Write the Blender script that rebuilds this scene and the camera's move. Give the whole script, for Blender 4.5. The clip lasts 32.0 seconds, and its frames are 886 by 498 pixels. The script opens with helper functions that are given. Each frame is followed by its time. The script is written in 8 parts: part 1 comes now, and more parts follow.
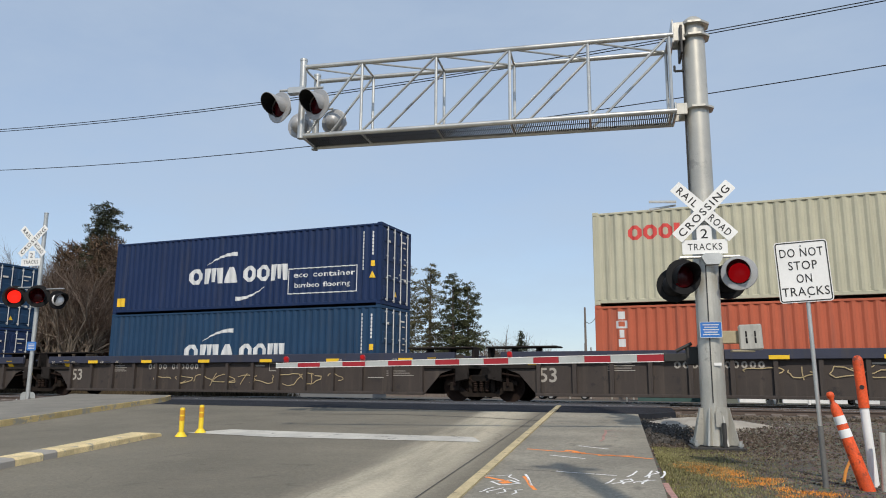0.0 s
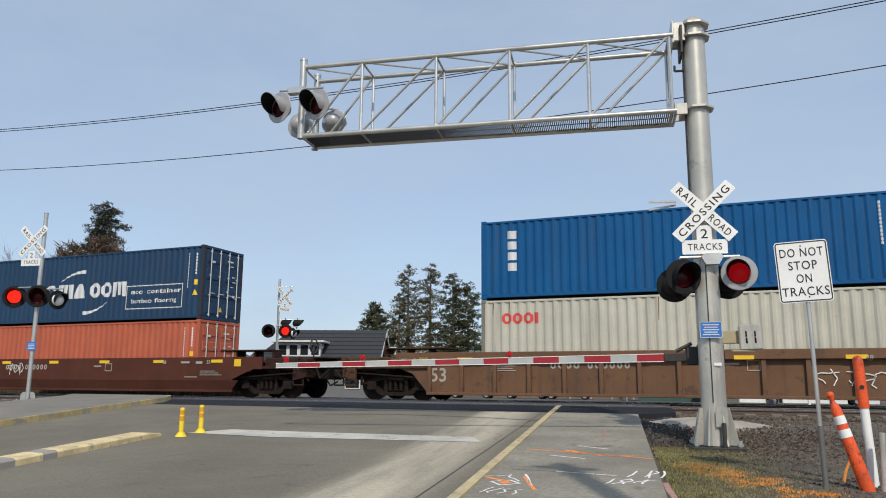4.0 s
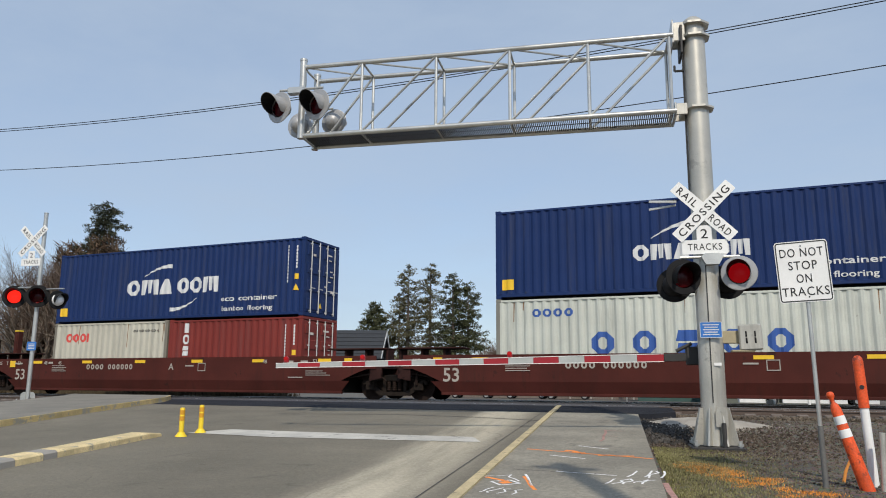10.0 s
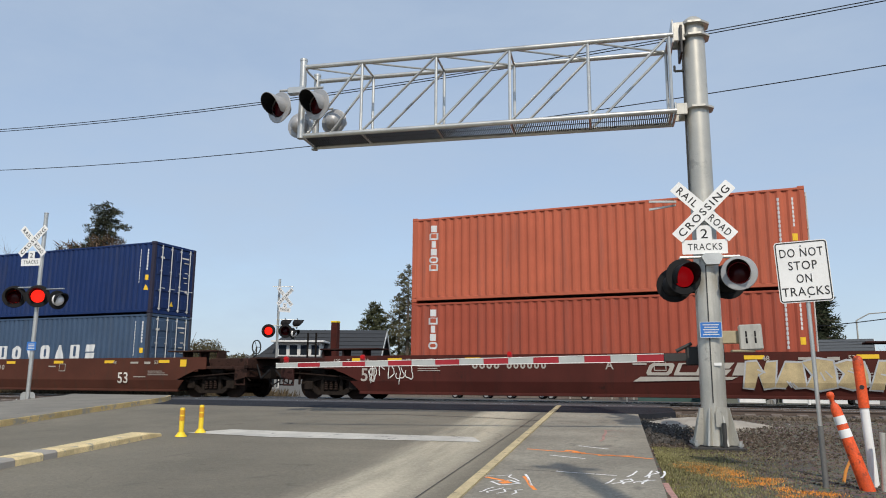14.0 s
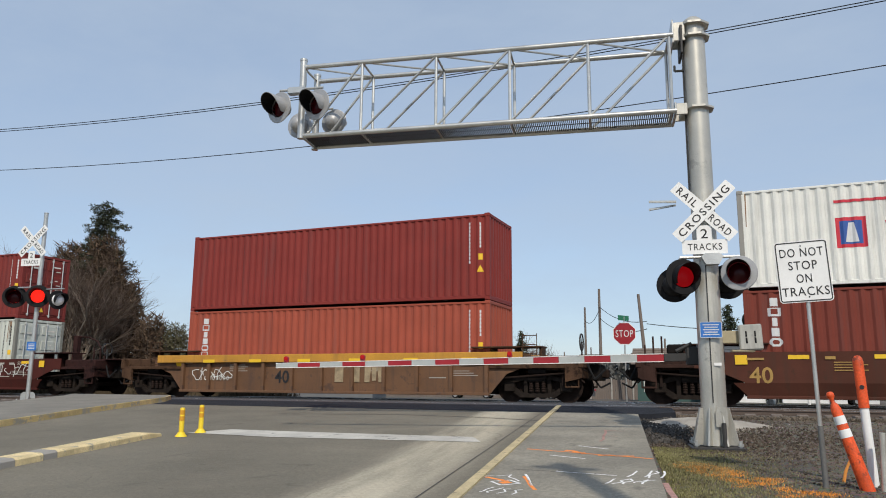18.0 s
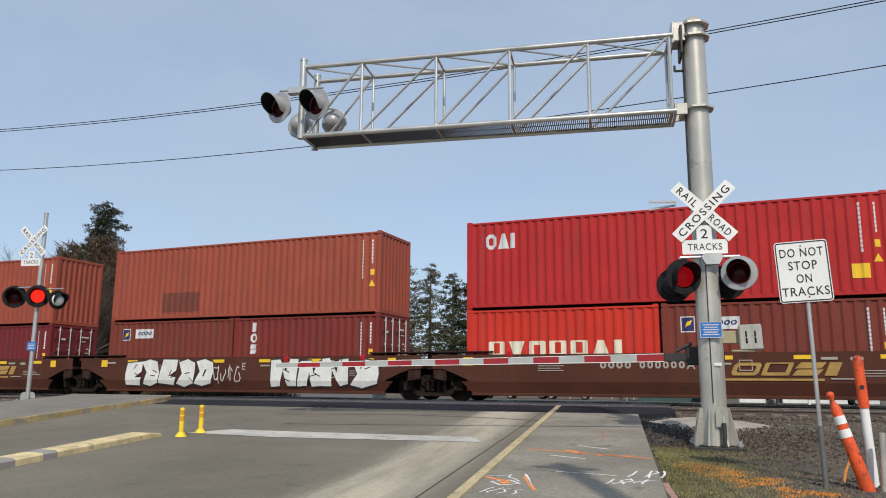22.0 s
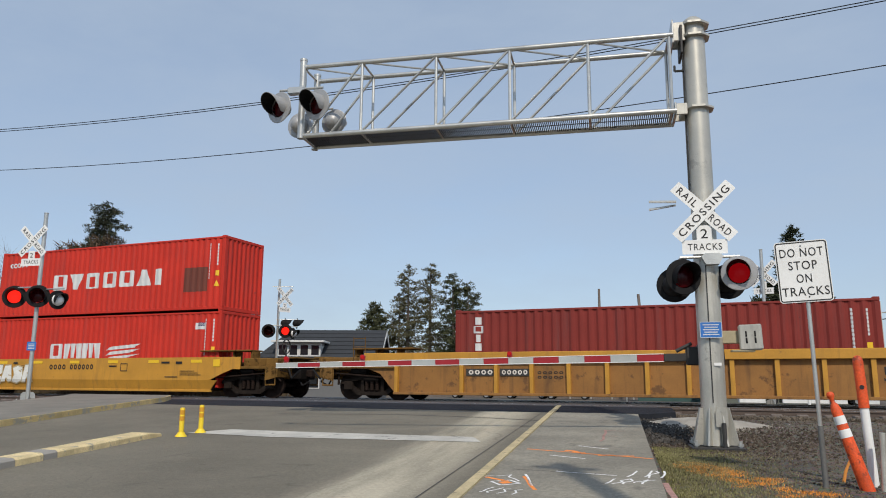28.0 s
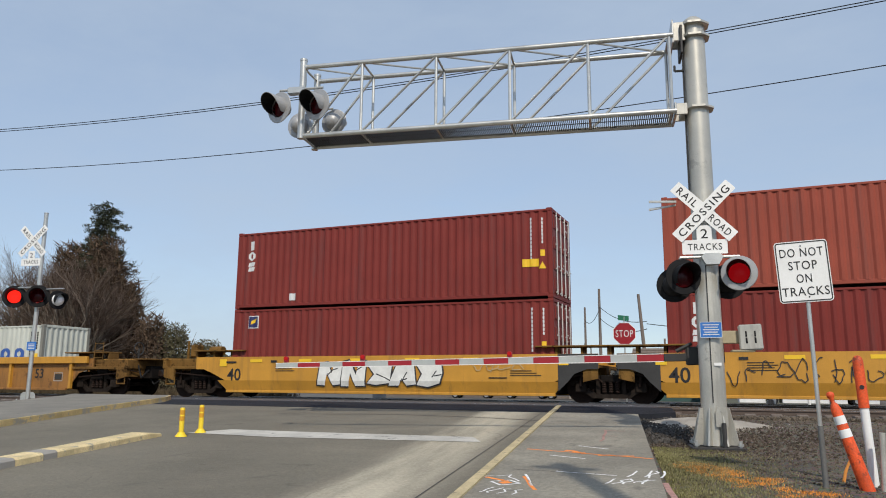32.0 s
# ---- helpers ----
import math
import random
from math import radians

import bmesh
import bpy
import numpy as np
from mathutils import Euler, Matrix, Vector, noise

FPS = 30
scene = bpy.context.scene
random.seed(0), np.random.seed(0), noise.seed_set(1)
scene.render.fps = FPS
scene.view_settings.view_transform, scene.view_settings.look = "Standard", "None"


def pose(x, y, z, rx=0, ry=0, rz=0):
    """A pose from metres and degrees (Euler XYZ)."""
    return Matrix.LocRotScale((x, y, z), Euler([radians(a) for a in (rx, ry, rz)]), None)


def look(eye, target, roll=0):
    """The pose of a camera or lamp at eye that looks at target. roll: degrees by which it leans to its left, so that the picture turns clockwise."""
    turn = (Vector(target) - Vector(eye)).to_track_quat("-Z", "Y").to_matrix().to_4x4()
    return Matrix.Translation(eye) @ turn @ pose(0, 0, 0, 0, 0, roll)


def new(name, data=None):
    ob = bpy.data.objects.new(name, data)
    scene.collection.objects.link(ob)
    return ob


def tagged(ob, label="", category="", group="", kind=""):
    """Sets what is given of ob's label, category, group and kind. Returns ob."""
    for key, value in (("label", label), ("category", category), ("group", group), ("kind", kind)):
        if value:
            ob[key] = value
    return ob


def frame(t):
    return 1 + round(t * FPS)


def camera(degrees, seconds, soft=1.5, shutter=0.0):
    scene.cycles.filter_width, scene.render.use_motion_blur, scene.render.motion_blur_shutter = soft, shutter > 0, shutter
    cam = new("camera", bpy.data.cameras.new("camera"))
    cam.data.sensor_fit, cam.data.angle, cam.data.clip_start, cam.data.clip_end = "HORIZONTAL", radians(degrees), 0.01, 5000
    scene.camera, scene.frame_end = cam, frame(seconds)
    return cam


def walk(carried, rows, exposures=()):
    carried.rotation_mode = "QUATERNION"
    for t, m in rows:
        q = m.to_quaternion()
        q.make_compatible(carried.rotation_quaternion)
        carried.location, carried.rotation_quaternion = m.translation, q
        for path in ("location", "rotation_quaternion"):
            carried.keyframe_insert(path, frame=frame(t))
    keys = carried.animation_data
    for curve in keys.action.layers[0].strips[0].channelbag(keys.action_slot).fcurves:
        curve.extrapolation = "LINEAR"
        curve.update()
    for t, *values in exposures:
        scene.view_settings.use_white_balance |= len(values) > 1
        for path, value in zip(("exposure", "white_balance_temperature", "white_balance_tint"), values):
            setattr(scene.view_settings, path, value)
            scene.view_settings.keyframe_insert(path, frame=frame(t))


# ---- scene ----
import collections
V = 17.5                    # speed of the train, metres a second
YC = 24.11                  # centre line of the train's track
YN = 19.75                  # centre line of the near track
cam = camera(61.16, 32.0, soft=1.0)
CAM_POSE = Matrix.Translation((0, 0, 0.5)) @ Euler((0, 0, radians(22.67))).to_matrix().to_4x4() @ Euler((radians(90 + 10.29), 0, 0)).to_matrix().to_4x4() @ Euler((0, 0, radians(0.408))).to_matrix().to_4x4()
walk(cam, [(0, CAM_POSE), (32, CAM_POSE)], [(0, 0.0), (11, -0.02), (13, 0.02), (17, -0.02), (19, -0.06), (20, -0.09), (21.2, -0.04), (22.5, 0.0), (24, -0.02), (25, -0.08), (28, -0.12), (30, -0.10), (31, -0.10), (32, -0.03)])

# ---- light ----
SUN_AZ, SUN_EL = radians(152), radians(43)      # clockwise from +y, above the ground
sun_dir = Vector((math.sin(SUN_AZ) * math.cos(SUN_EL), math.cos(SUN_AZ) * math.cos(SUN_EL), math.sin(SUN_EL)))
sun = new("sun", bpy.data.lights.new("sun", "SUN"))
sun.data.energy, sun.data.angle, sun.data.color = 2.95, radians(0.53), (1.0, 0.91, 0.78)
sun.matrix_world = look(sun_dir * 200, (0, 0, 0))
world = bpy.data.worlds.new("sky")
scene.world = world
world.use_nodes = True
wn = world.node_tree.nodes
wl = world.node_tree.links
sky = wn.new("ShaderNodeTexSky")
sky.sky_type, sky.sun_disc = "NISHITA", False
sky.sun_elevation, sky.sun_rotation = SUN_EL, SUN_AZ
sky.air_density, sky.dust_density, sky.ozone_density = 1.0, 0.6, 2.5
# thin high cloud over the whole sky
wc = wn.new("ShaderNodeTexCoord")
wm = wn.new("ShaderNodeMapping")
wm.inputs["Scale"].default_value = (1.0, 1.6, 3.0)
wm.inputs["Rotation"].default_value = (0.2, 0.3, 0.6)
wm.inputs["Location"].default_value = (1.7, 0.4, 0.9)
wl.new(wc.outputs["Generated"], wm.inputs[0])
cloud = wn.new("ShaderNodeTexNoise")
cloud.inputs["Scale"].default_value, cloud.inputs["Detail"].default_value, cloud.inputs["Roughness"].default_value = 2.2, 7.0, 0.6
wl.new(wm.outputs[0], cloud.inputs["Vector"])
cr = wn.new("ShaderNodeMapRange")
cr.inputs[1].default_value, cr.inputs[2].default_value, cr.inputs[3].default_value, cr.inputs[4].default_value = 0.33, 0.72, 0.56, 0.84
wl.new(cloud.outputs[0], cr.inputs[0])
haze = wn.new("ShaderNodeMix")
haze.data_type = "RGBA"
haze.inputs[7].default_value = (3.16, 3.84, 4.78, 1)
wl.new(cr.outputs[0], haze.inputs[0])
wl.new(sky.outputs[0], haze.inputs[6])
wl.new(haze.outputs[2], wn["Background"].inputs[0])
wn["Background"].inputs[1].default_value = 0.15
scene.view_settings.exposure = 0.0

# ---- materials ----
def mat(name, rgb, rough=0.6, metal=0.0, vary=0.15, scale=3.0, bump=0.1, fine=40.0, spots=None, spot_at=0.62, streak=None, coat=0.0, gloss=0.5, stretch=(1, 1, 1), generated="Object"):
    """Procedural surface: base colour with large and fine variation, spots of another colour, relief."""
    m = bpy.data.materials.new(name)
    m.use_nodes = True
    n, l = m.node_tree.nodes, m.node_tree.links
    b = n["Principled BSDF"]
    co = n.new("ShaderNodeTexCoord")
    mp = n.new("ShaderNodeMapping")
    mp.inputs["Scale"].default_value = stretch
    l.new(co.outputs[generated], mp.inputs[0])
    def nz(s, d=4.0, r=0.6, src=mp):
        t = n.new("ShaderNodeTexNoise")
        t.inputs["Scale"].default_value, t.inputs["Detail"].default_value, t.inputs["Roughness"].default_value = s, d, r
        l.new(src.outputs[0], t.inputs["Vector"])
        return t
    def ramp(t, a, z):
        r = n.new("ShaderNodeMapRange")
        r.inputs[1].default_value, r.inputs[2].default_value = a, z
        l.new(t, r.inputs[0])
        return r.outputs[0]
    def mix(fac, a, c):
        x = n.new("ShaderNodeMix")
        x.data_type = "RGBA"
        l.new(fac, x.inputs[0])
        for s, v in ((6, a), (7, c)):
            if isinstance(v, tuple):
                x.inputs[s].default_value = (*v, 1)
            else:
                l.new(v, x.inputs[s])
        return x.outputs[2]
    big, small = nz(scale), nz(fine, 3.0)
    lo, hi = tuple(c * (1 - vary) for c in rgb), tuple(min(1, c * (1 + vary)) for c in rgb)
    col = mix(ramp(big.outputs[0], 0.3, 0.7), lo, hi)
    lo2 = n.new("ShaderNodeMix")
    lo2.data_type, lo2.blend_type = "RGBA", "MULTIPLY"
    lo2.inputs[0].default_value = min(1.0, vary * 2)
    l.new(col, lo2.inputs[6])
    l.new(small.outputs[0], lo2.inputs[7])
    g = n.new("ShaderNodeMix")
    g.data_type, g.blend_type = "RGBA", "MULTIPLY"
    g.inputs[0].default_value = 1.0
    k = 1 + min(1.0, vary * 2) * 0.9
    g.inputs[7].default_value = (k, k, k, 1)
    l.new(lo2.outputs[2], g.inputs[6])
    col = g.outputs[2]
    if streak:
        sm = n.new("ShaderNodeMapping")
        sm.inputs["Scale"].default_value = (2.2, 2.2, 0.16)
        l.new(co.outputs["Object"], sm.inputs[0])
        st = nz(1.6, 5.0, 0.7, sm)
        col = mix(ramp(st.outputs[0], 0.52, 0.80), col, streak)
    if spots:
        sp = nz(scale * 2.3, 6.0, 0.7)
        col = mix(ramp(sp.outputs[0], spot_at, spot_at + 0.06), col, spots)
    l.new(col, b.inputs["Base Color"])
    b.inputs["Metallic"].default_value = metal
    b.inputs["Specular IOR Level"].default_value = gloss
    rr = n.new("ShaderNodeMapRange")
    rr.inputs[3].default_value, rr.inputs[4].default_value = max(0.02, rough - 0.12), min(1, rough + 0.12)
    l.new(big.outputs[0], rr.inputs[0])
    l.new(rr.outputs[0], b.inputs["Roughness"])
    if coat:
        b.inputs["Coat Weight"].default_value = coat
    if bump:
        bp = n.new("ShaderNodeBump")
        bp.inputs["Strength"].default_value, bp.inputs["Distance"].default_value = bump, 0.02
        l.new(small.outputs[0], bp.inputs["Height"])
        l.new(bp.outputs[0], b.inputs["Normal"])
    return m

def glow(name, rgb, strength, base=(0.3, 0.01, 0.01)):
    m = bpy.data.materials.new(name)
    m.use_nodes = True
    b = m.node_tree.nodes["Principled BSDF"]
    b.inputs["Base Color"].default_value = (*base, 1)
    b.inputs["Roughness"].default_value = 0.35
    b.inputs["Specular IOR Level"].default_value = 0.12
    b.inputs["Emission Color"].default_value = (*rgb, 1)
    b.inputs["Emission Strength"].default_value = strength
    return m

def glass(name, rgb, rough=0.05, gloss=0.8):
    m = bpy.data.materials.new(name)
    m.use_nodes = True
    b = m.node_tree.nodes["Principled BSDF"]
    b.inputs["Base Color"].default_value = (*rgb, 1)
    b.inputs["Roughness"].default_value = rough
    b.inputs["Specular IOR Level"].default_value = gloss
    return m

GALV = mat("galvanised_steel", (0.50, 0.50, 0.475), 0.36, 0.65, 0.14, 2.0, 0.05, 60)
GALV_DULL = mat("grey_painted_steel", (0.47, 0.455, 0.405), 0.40, 0.4, 0.14, 1.5, 0.05, 60, streak=(0.30, 0.285, 0.25), spots=(0.38, 0.365, 0.33), spot_at=0.6)
STEEL_DARK = mat("dark_steel", (0.030, 0.029, 0.028), 0.6, 0.1, 0.2, 4.0, 0.1)
BLACK = mat("black_paint", (0.010, 0.010, 0.011), 0.75, 0, 0.2, 4.0, 0.05, gloss=0.25)
SILVER = mat("silver_paint", (0.36, 0.36, 0.36), 0.45, 0.3, 0.1, 4.0, 0.03)
WHITE = mat("white_sheet", (0.78, 0.78, 0.76), 0.5, 0, 0.06, 3.0, 0.02)
INK = mat("black_lettering", (0.014, 0.014, 0.015), 0.6, 0, 0.1)
LETTER = mat("white_lettering", (0.60, 0.61, 0.61), 0.6, 0, 0.08, 2.0, 0.02)
LETTER_WORN = mat("worn_white_lettering", (0.62, 0.58, 0.52), 0.7, 0, 0.15, 6.0, 0.02)
RED_SHEET = mat("red_sheeting", (0.30, 0.012, 0.020), 0.4, 0, 0.08)
BLUE_SHEET = mat("blue_sheeting", (0.03, 0.16, 0.50), 0.4, 0, 0.05)
GREEN_SHEET = mat("green_sheeting", (0.02, 0.16, 0.08), 0.45, 0, 0.05)
YELLOW = mat("yellow_paint", (0.80, 0.57, 0.025), 0.5, 0, 0.12)
YELLOW_MARK = mat("yellow_label", (0.80, 0.50, 0.02), 0.5, 0, 0.05)
RED_MARK = mat("red_lettering", (0.55, 0.03, 0.05), 0.5, 0, 0.06)
BLUE_MARK = mat("blue_lettering", (0.03, 0.09, 0.32), 0.5, 0, 0.08)
NAVY_MARK = mat("navy_label", (0.02, 0.025, 0.10), 0.5, 0, 0.08)
ORANGE_PLASTIC = mat("orange_plastic", (0.64, 0.078, 0.014), 0.6, 0, 0.26, 5.0, 0.1, spots=(0.24, 0.04, 0.016), spot_at=0.575)
ORANGE_SPRAY = mat("orange_spray_paint", (0.85, 0.26, 0.05), 0.8, 0, 0.2)
WHITE_SPRAY = mat("white_spray_paint", (0.75, 0.74, 0.72), 0.8, 0, 0.2, 12.0)
WOOD_POLE = mat("weathered_wood", (0.16, 0.13, 0.11), 0.85, 0, 0.25, 3.0, 0.4, 30, stretch=(4, 4, 0.4))
RUBBER = mat("black_rubber", (0.014, 0.014, 0.015), 0.8, 0, 0.2, gloss=0.2)
# rust, its base colour lowered further to deepen the shade under the cars
RUST = mat("rust_and_shade_steel", (0.022, 0.014, 0.011), 0.8, 0.1, 0.3, 6.0, 0.3, gloss=0.15)
RAIL_SIDE = mat("rusty_rail", (0.12, 0.09, 0.075), 0.75, 0.4, 0.2, 6.0, 0.2)
RAIL_HEAD = mat("polished_rail_head", (0.55, 0.55, 0.56), 0.25, 0.9, 0.08)
# soot, and the shade of the underframes, both put into one near-black colour
CAR_DARK = mat("soot_and_shade_steel", (0.011, 0.009, 0.008), 0.85, 0, 0.3, 5.0, 0.3, gloss=0.12)
CONCRETE = mat("concrete", (0.30, 0.28, 0.25), 0.85, 0, 0.14, 1.2, 0.25, 60, spots=(0.19, 0.175, 0.155), spot_at=0.6)
SIDEWALK = mat("asphalt_path", (0.238, 0.217, 0.172), 0.85, 0, 0.26, 0.7, 0.4, 70, spots=(0.18, 0.165, 0.135), spot_at=0.6)
NEW_ASPHALT = mat("new_asphalt", (0.024, 0.026, 0.032), 0.92, 0, 0.25, 2.0, 0.6, 60, gloss=0.15)
SEAM = mat("tar_seam", (0.06, 0.055, 0.05), 0.7, 0, 0.2)
KERB_PAINT = mat("worn_yellow_kerb", (0.58, 0.44, 0.20), 0.85, 0, 0.28, 1.2, 0.6, 40, spots=(0.40, 0.36, 0.28), spot_at=0.52)
EDGE_PAINT = mat("worn_yellow_line", (0.49, 0.40, 0.23), 0.85, 0, 0.25, 2.4, 0.5, 50, spots=(0.22, 0.19, 0.13), spot_at=0.585)
LINE_PAINT = mat("worn_white_line", (0.47, 0.45, 0.40), 0.85, 0, 0.2, 1.6, 0.4, 50, spots=(0.22, 0.21, 0.185), spot_at=0.60)
BARK = mat("bark", (0.11, 0.085, 0.065), 0.9, 0, 0.3, 6.0, 0.5)
BARE = mat("bare_twigs", (0.135, 0.095, 0.072), 0.9, 0, 0.3, 6.0, 0.2)
def leafy(name, rgb):
    m = mat(name, rgb, 0.85, 0, 0.35, 0.8, 0.0, 8.0, gloss=0.15)
    n, l = m.node_tree.nodes, m.node_tree.links
    b = n["Principled BSDF"]
    gi = n.new("ShaderNodeNewGeometry")
    h = n.new("ShaderNodeHueSaturation")
    r = n.new("ShaderNodeMapRange")
    r.inputs[3].default_value, r.inputs[4].default_value = 0.55, 1.45
    l.new(gi.outputs["Random Per Island"], r.inputs[0])
    l.new(r.outputs[0], h.inputs["Value"])
    l.new(b.inputs["Base Color"].links[0].from_socket, h.inputs["Color"])
    l.new(h.outputs[0], b.inputs["Base Color"])
    return m
NEEDLE = leafy("dark_needles", (0.042, 0.050, 0.028))
NEEDLE_BROWN = leafy("brownish_needles", (0.120, 0.112, 0.064))
SHRUB = leafy("shrub_leaves", (0.088, 0.078, 0.044))
GRASS = leafy("dry_grass", (0.215, 0.200, 0.090))
SHINGLE = mat("dark_shingles", (0.030, 0.033, 0.038), 0.9, 0, 0.2, 6.0, 0.4, 30)
SHINGLE_GREY = mat("grey_shingles", (0.075, 0.08, 0.085), 0.9, 0, 0.15, 6.0, 0.3, 30)
SIDING = mat("white_siding", (0.6, 0.6, 0.58), 0.7, 0, 0.06)
SIDING_GREY = mat("grey_siding", (0.14, 0.145, 0.15), 0.7, 0, 0.08)
PANE = glass("window_glass", (0.02, 0.025, 0.03))
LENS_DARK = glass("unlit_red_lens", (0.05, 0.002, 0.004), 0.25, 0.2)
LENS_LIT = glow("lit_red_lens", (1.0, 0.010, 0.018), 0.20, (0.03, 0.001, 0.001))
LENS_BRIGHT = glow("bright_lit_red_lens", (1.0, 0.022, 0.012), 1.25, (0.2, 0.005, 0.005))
LENS_GATE = glow("red_gate_lamp", (1.0, 0.02, 0.03), 0.16)
LENS_CLEAR = mat("frosted_lens", (0.8, 0.8, 0.8), 0.3, 0, 0.05)

def ground_material():
    m = mat("gravelly_ground", (0.098, 0.080, 0.060), 0.95, 0, 0.3, 0.5, 0.9, 22.0, spots=(0.15, 0.128, 0.098), spot_at=0.62, generated="Object")
    n, l = m.node_tree.nodes, m.node_tree.links
    b = n["Principled BSDF"]
    co = n.new("ShaderNodeTexCoord")
    v = n.new("ShaderNodeTexVoronoi")
    v.inputs["Scale"].default_value = 26
    l.new(co.outputs["Object"], v.inputs["Vector"])
    x = n.new("ShaderNodeMix")
    x.data_type, x.blend_type = "RGBA", "OVERLAY"
    x.inputs[0].default_value = 0.45
    l.new(b.inputs["Base Color"].links[0].from_socket, x.inputs[6])
    l.new(v.outputs["Color"], x.inputs[7])
    bw = n.new("ShaderNodeHueSaturation")
    bw.inputs["Saturation"].default_value = 0.9
    l.new(x.outputs[2], bw.inputs["Color"])
    l.new(bw.outputs[0], b.inputs["Base Color"])
    return m
GROUND = ground_material()

def road_material():
    """Worn grey asphalt with a pale, dusty wheel track along the road."""
    m = mat("worn_asphalt", (0.190, 0.171, 0.133), 0.9, 0, 0.24, 0.28, 0.8, 75.0, spots=(0.210, 0.189, 0.147), spot_at=0.55, gloss=0.25)
    n, l = m.node_tree.nodes, m.node_tree.links
    b = n["Principled BSDF"]
    co = n.new("ShaderNodeTexCoord")
    sx = n.new("ShaderNodeSeparateXYZ")
    l.new(co.outputs["Object"], sx.inputs[0])
    def math2(op, a, c):
        q = n.new("ShaderNodeMath")
        q.operation = op
        for i, v in enumerate((a, c)):
            if isinstance(v, float):
                q.inputs[i].default_value = v
            else:
                l.new(v, q.inputs[i])
        return q.outputs[0]
    nz = n.new("ShaderNodeTexNoise")
    nz.inputs["Scale"].default_value, nz.inputs["Detail"].default_value = 0.9, 6.0
    along = n.new("ShaderNodeCombineXYZ")
    l.new(math2("MULTIPLY", math2("ADD", sx.outputs[0], math2("MULTIPLY", sx.outputs[1], 0.171)), 2.4), along.inputs[0])
    l.new(math2("MULTIPLY", sx.outputs[1], 0.3), along.inputs[1])
    l.new(along.outputs[0], nz.inputs["Vector"])
    a = math2("ADD", sx.outputs[0], math2("MULTIPLY", sx.outputs[1], 0.171))
    a = math2("ADD", a, math2("MULTIPLY", math2("SUBTRACT", nz.outputs[0], 0.5), 0.5))
    d = math2("ABSOLUTE", math2("ADD", a, 2.45), 0.0)
    r = n.new("ShaderNodeMapRange")
    r.interpolation_type = "SMOOTHSTEP"
    r.inputs[1].default_value, r.inputs[2].default_value, r.inputs[3].default_value, r.inputs[4].default_value = 0.12, 0.85, 1.0, 0.0
    l.new(d, r.inputs[0])
    x = n.new("ShaderNodeMix")
    x.data_type = "RGBA"
    mot = n.new("ShaderNodeMapRange")
    mot.inputs[1].default_value, mot.inputs[2].default_value, mot.inputs[3].default_value, mot.inputs[4].default_value = 0.34, 0.66, 0.35, 1.25
    l.new(nz.outputs[0], mot.inputs[0])
    l.new(math2("MULTIPLY", r.outputs[0], mot.outputs[0]), x.inputs[0])
    l.new(b.inputs["Base Color"].links[0].from_socket, x.inputs[6])
    x.inputs[7].default_value = (0.56, 0.50, 0.38, 1)
    # fine cracks and small dark oil spots
    mp = n.new("ShaderNodeMapping")
    mp.inputs["Scale"].default_value = (0.55, 0.3, 1)
    l.new(co.outputs["Object"], mp.inputs[0])
    wob = n.new("ShaderNodeTexNoise")
    wob.inputs["Scale"].default_value, wob.inputs["Detail"].default_value = 2.5, 5.0
    l.new(mp.outputs[0], wob.inputs["Vector"])
    ad = n.new("ShaderNodeMix")
    ad.data_type = "RGBA"
    ad.inputs[0].default_value = 0.22
    l.new(mp.outputs[0], ad.inputs[6])
    l.new(wob.outputs["Color"], ad.inputs[7])
    vo = n.new("ShaderNodeTexVoronoi")
    vo.feature = "DISTANCE_TO_EDGE"
    vo.inputs["Scale"].default_value = 1.1
    l.new(ad.outputs[2], vo.inputs["Vector"])
    cr = n.new("ShaderNodeMapRange")
    cr.inputs[1].default_value, cr.inputs[2].default_value, cr.inputs[3].default_value, cr.inputs[4].default_value = 0.0, 0.008, 0.30, 0.0
    l.new(vo.outputs["Distance"], cr.inputs[0])
    keep = n.new("ShaderNodeMapRange")
    keep.inputs[1].default_value, keep.inputs[2].default_value = 0.48, 0.58
    l.new(nz.outputs[0], keep.inputs[0])
    sp = n.new("ShaderNodeTexNoise")
    sp.inputs["Scale"].default_value, sp.inputs["Detail"].default_value = 5.5, 2.0
    l.new(co.outputs["Object"], sp.inputs["Vector"])
    so = n.new("ShaderNodeMapRange")
    so.inputs[1].default_value, so.inputs[2].default_value, so.inputs[4].default_value = 0.72, 0.76, 0.3
    l.new(sp.outputs[0], so.inputs[0])
    dk = n.new("ShaderNodeMix")
    dk.data_type = "RGBA"
    l.new(math2("MAXIMUM", math2("MULTIPLY", cr.outputs[0], keep.outputs[0]), so.outputs[0]), dk.inputs[0])
    l.new(x.outputs[2], dk.inputs[6])
    dk.inputs[7].default_value = (0.05, 0.048, 0.043, 1)
    l.new(dk.outputs[2], b.inputs["Base Color"])
    return m
ROAD = road_material()
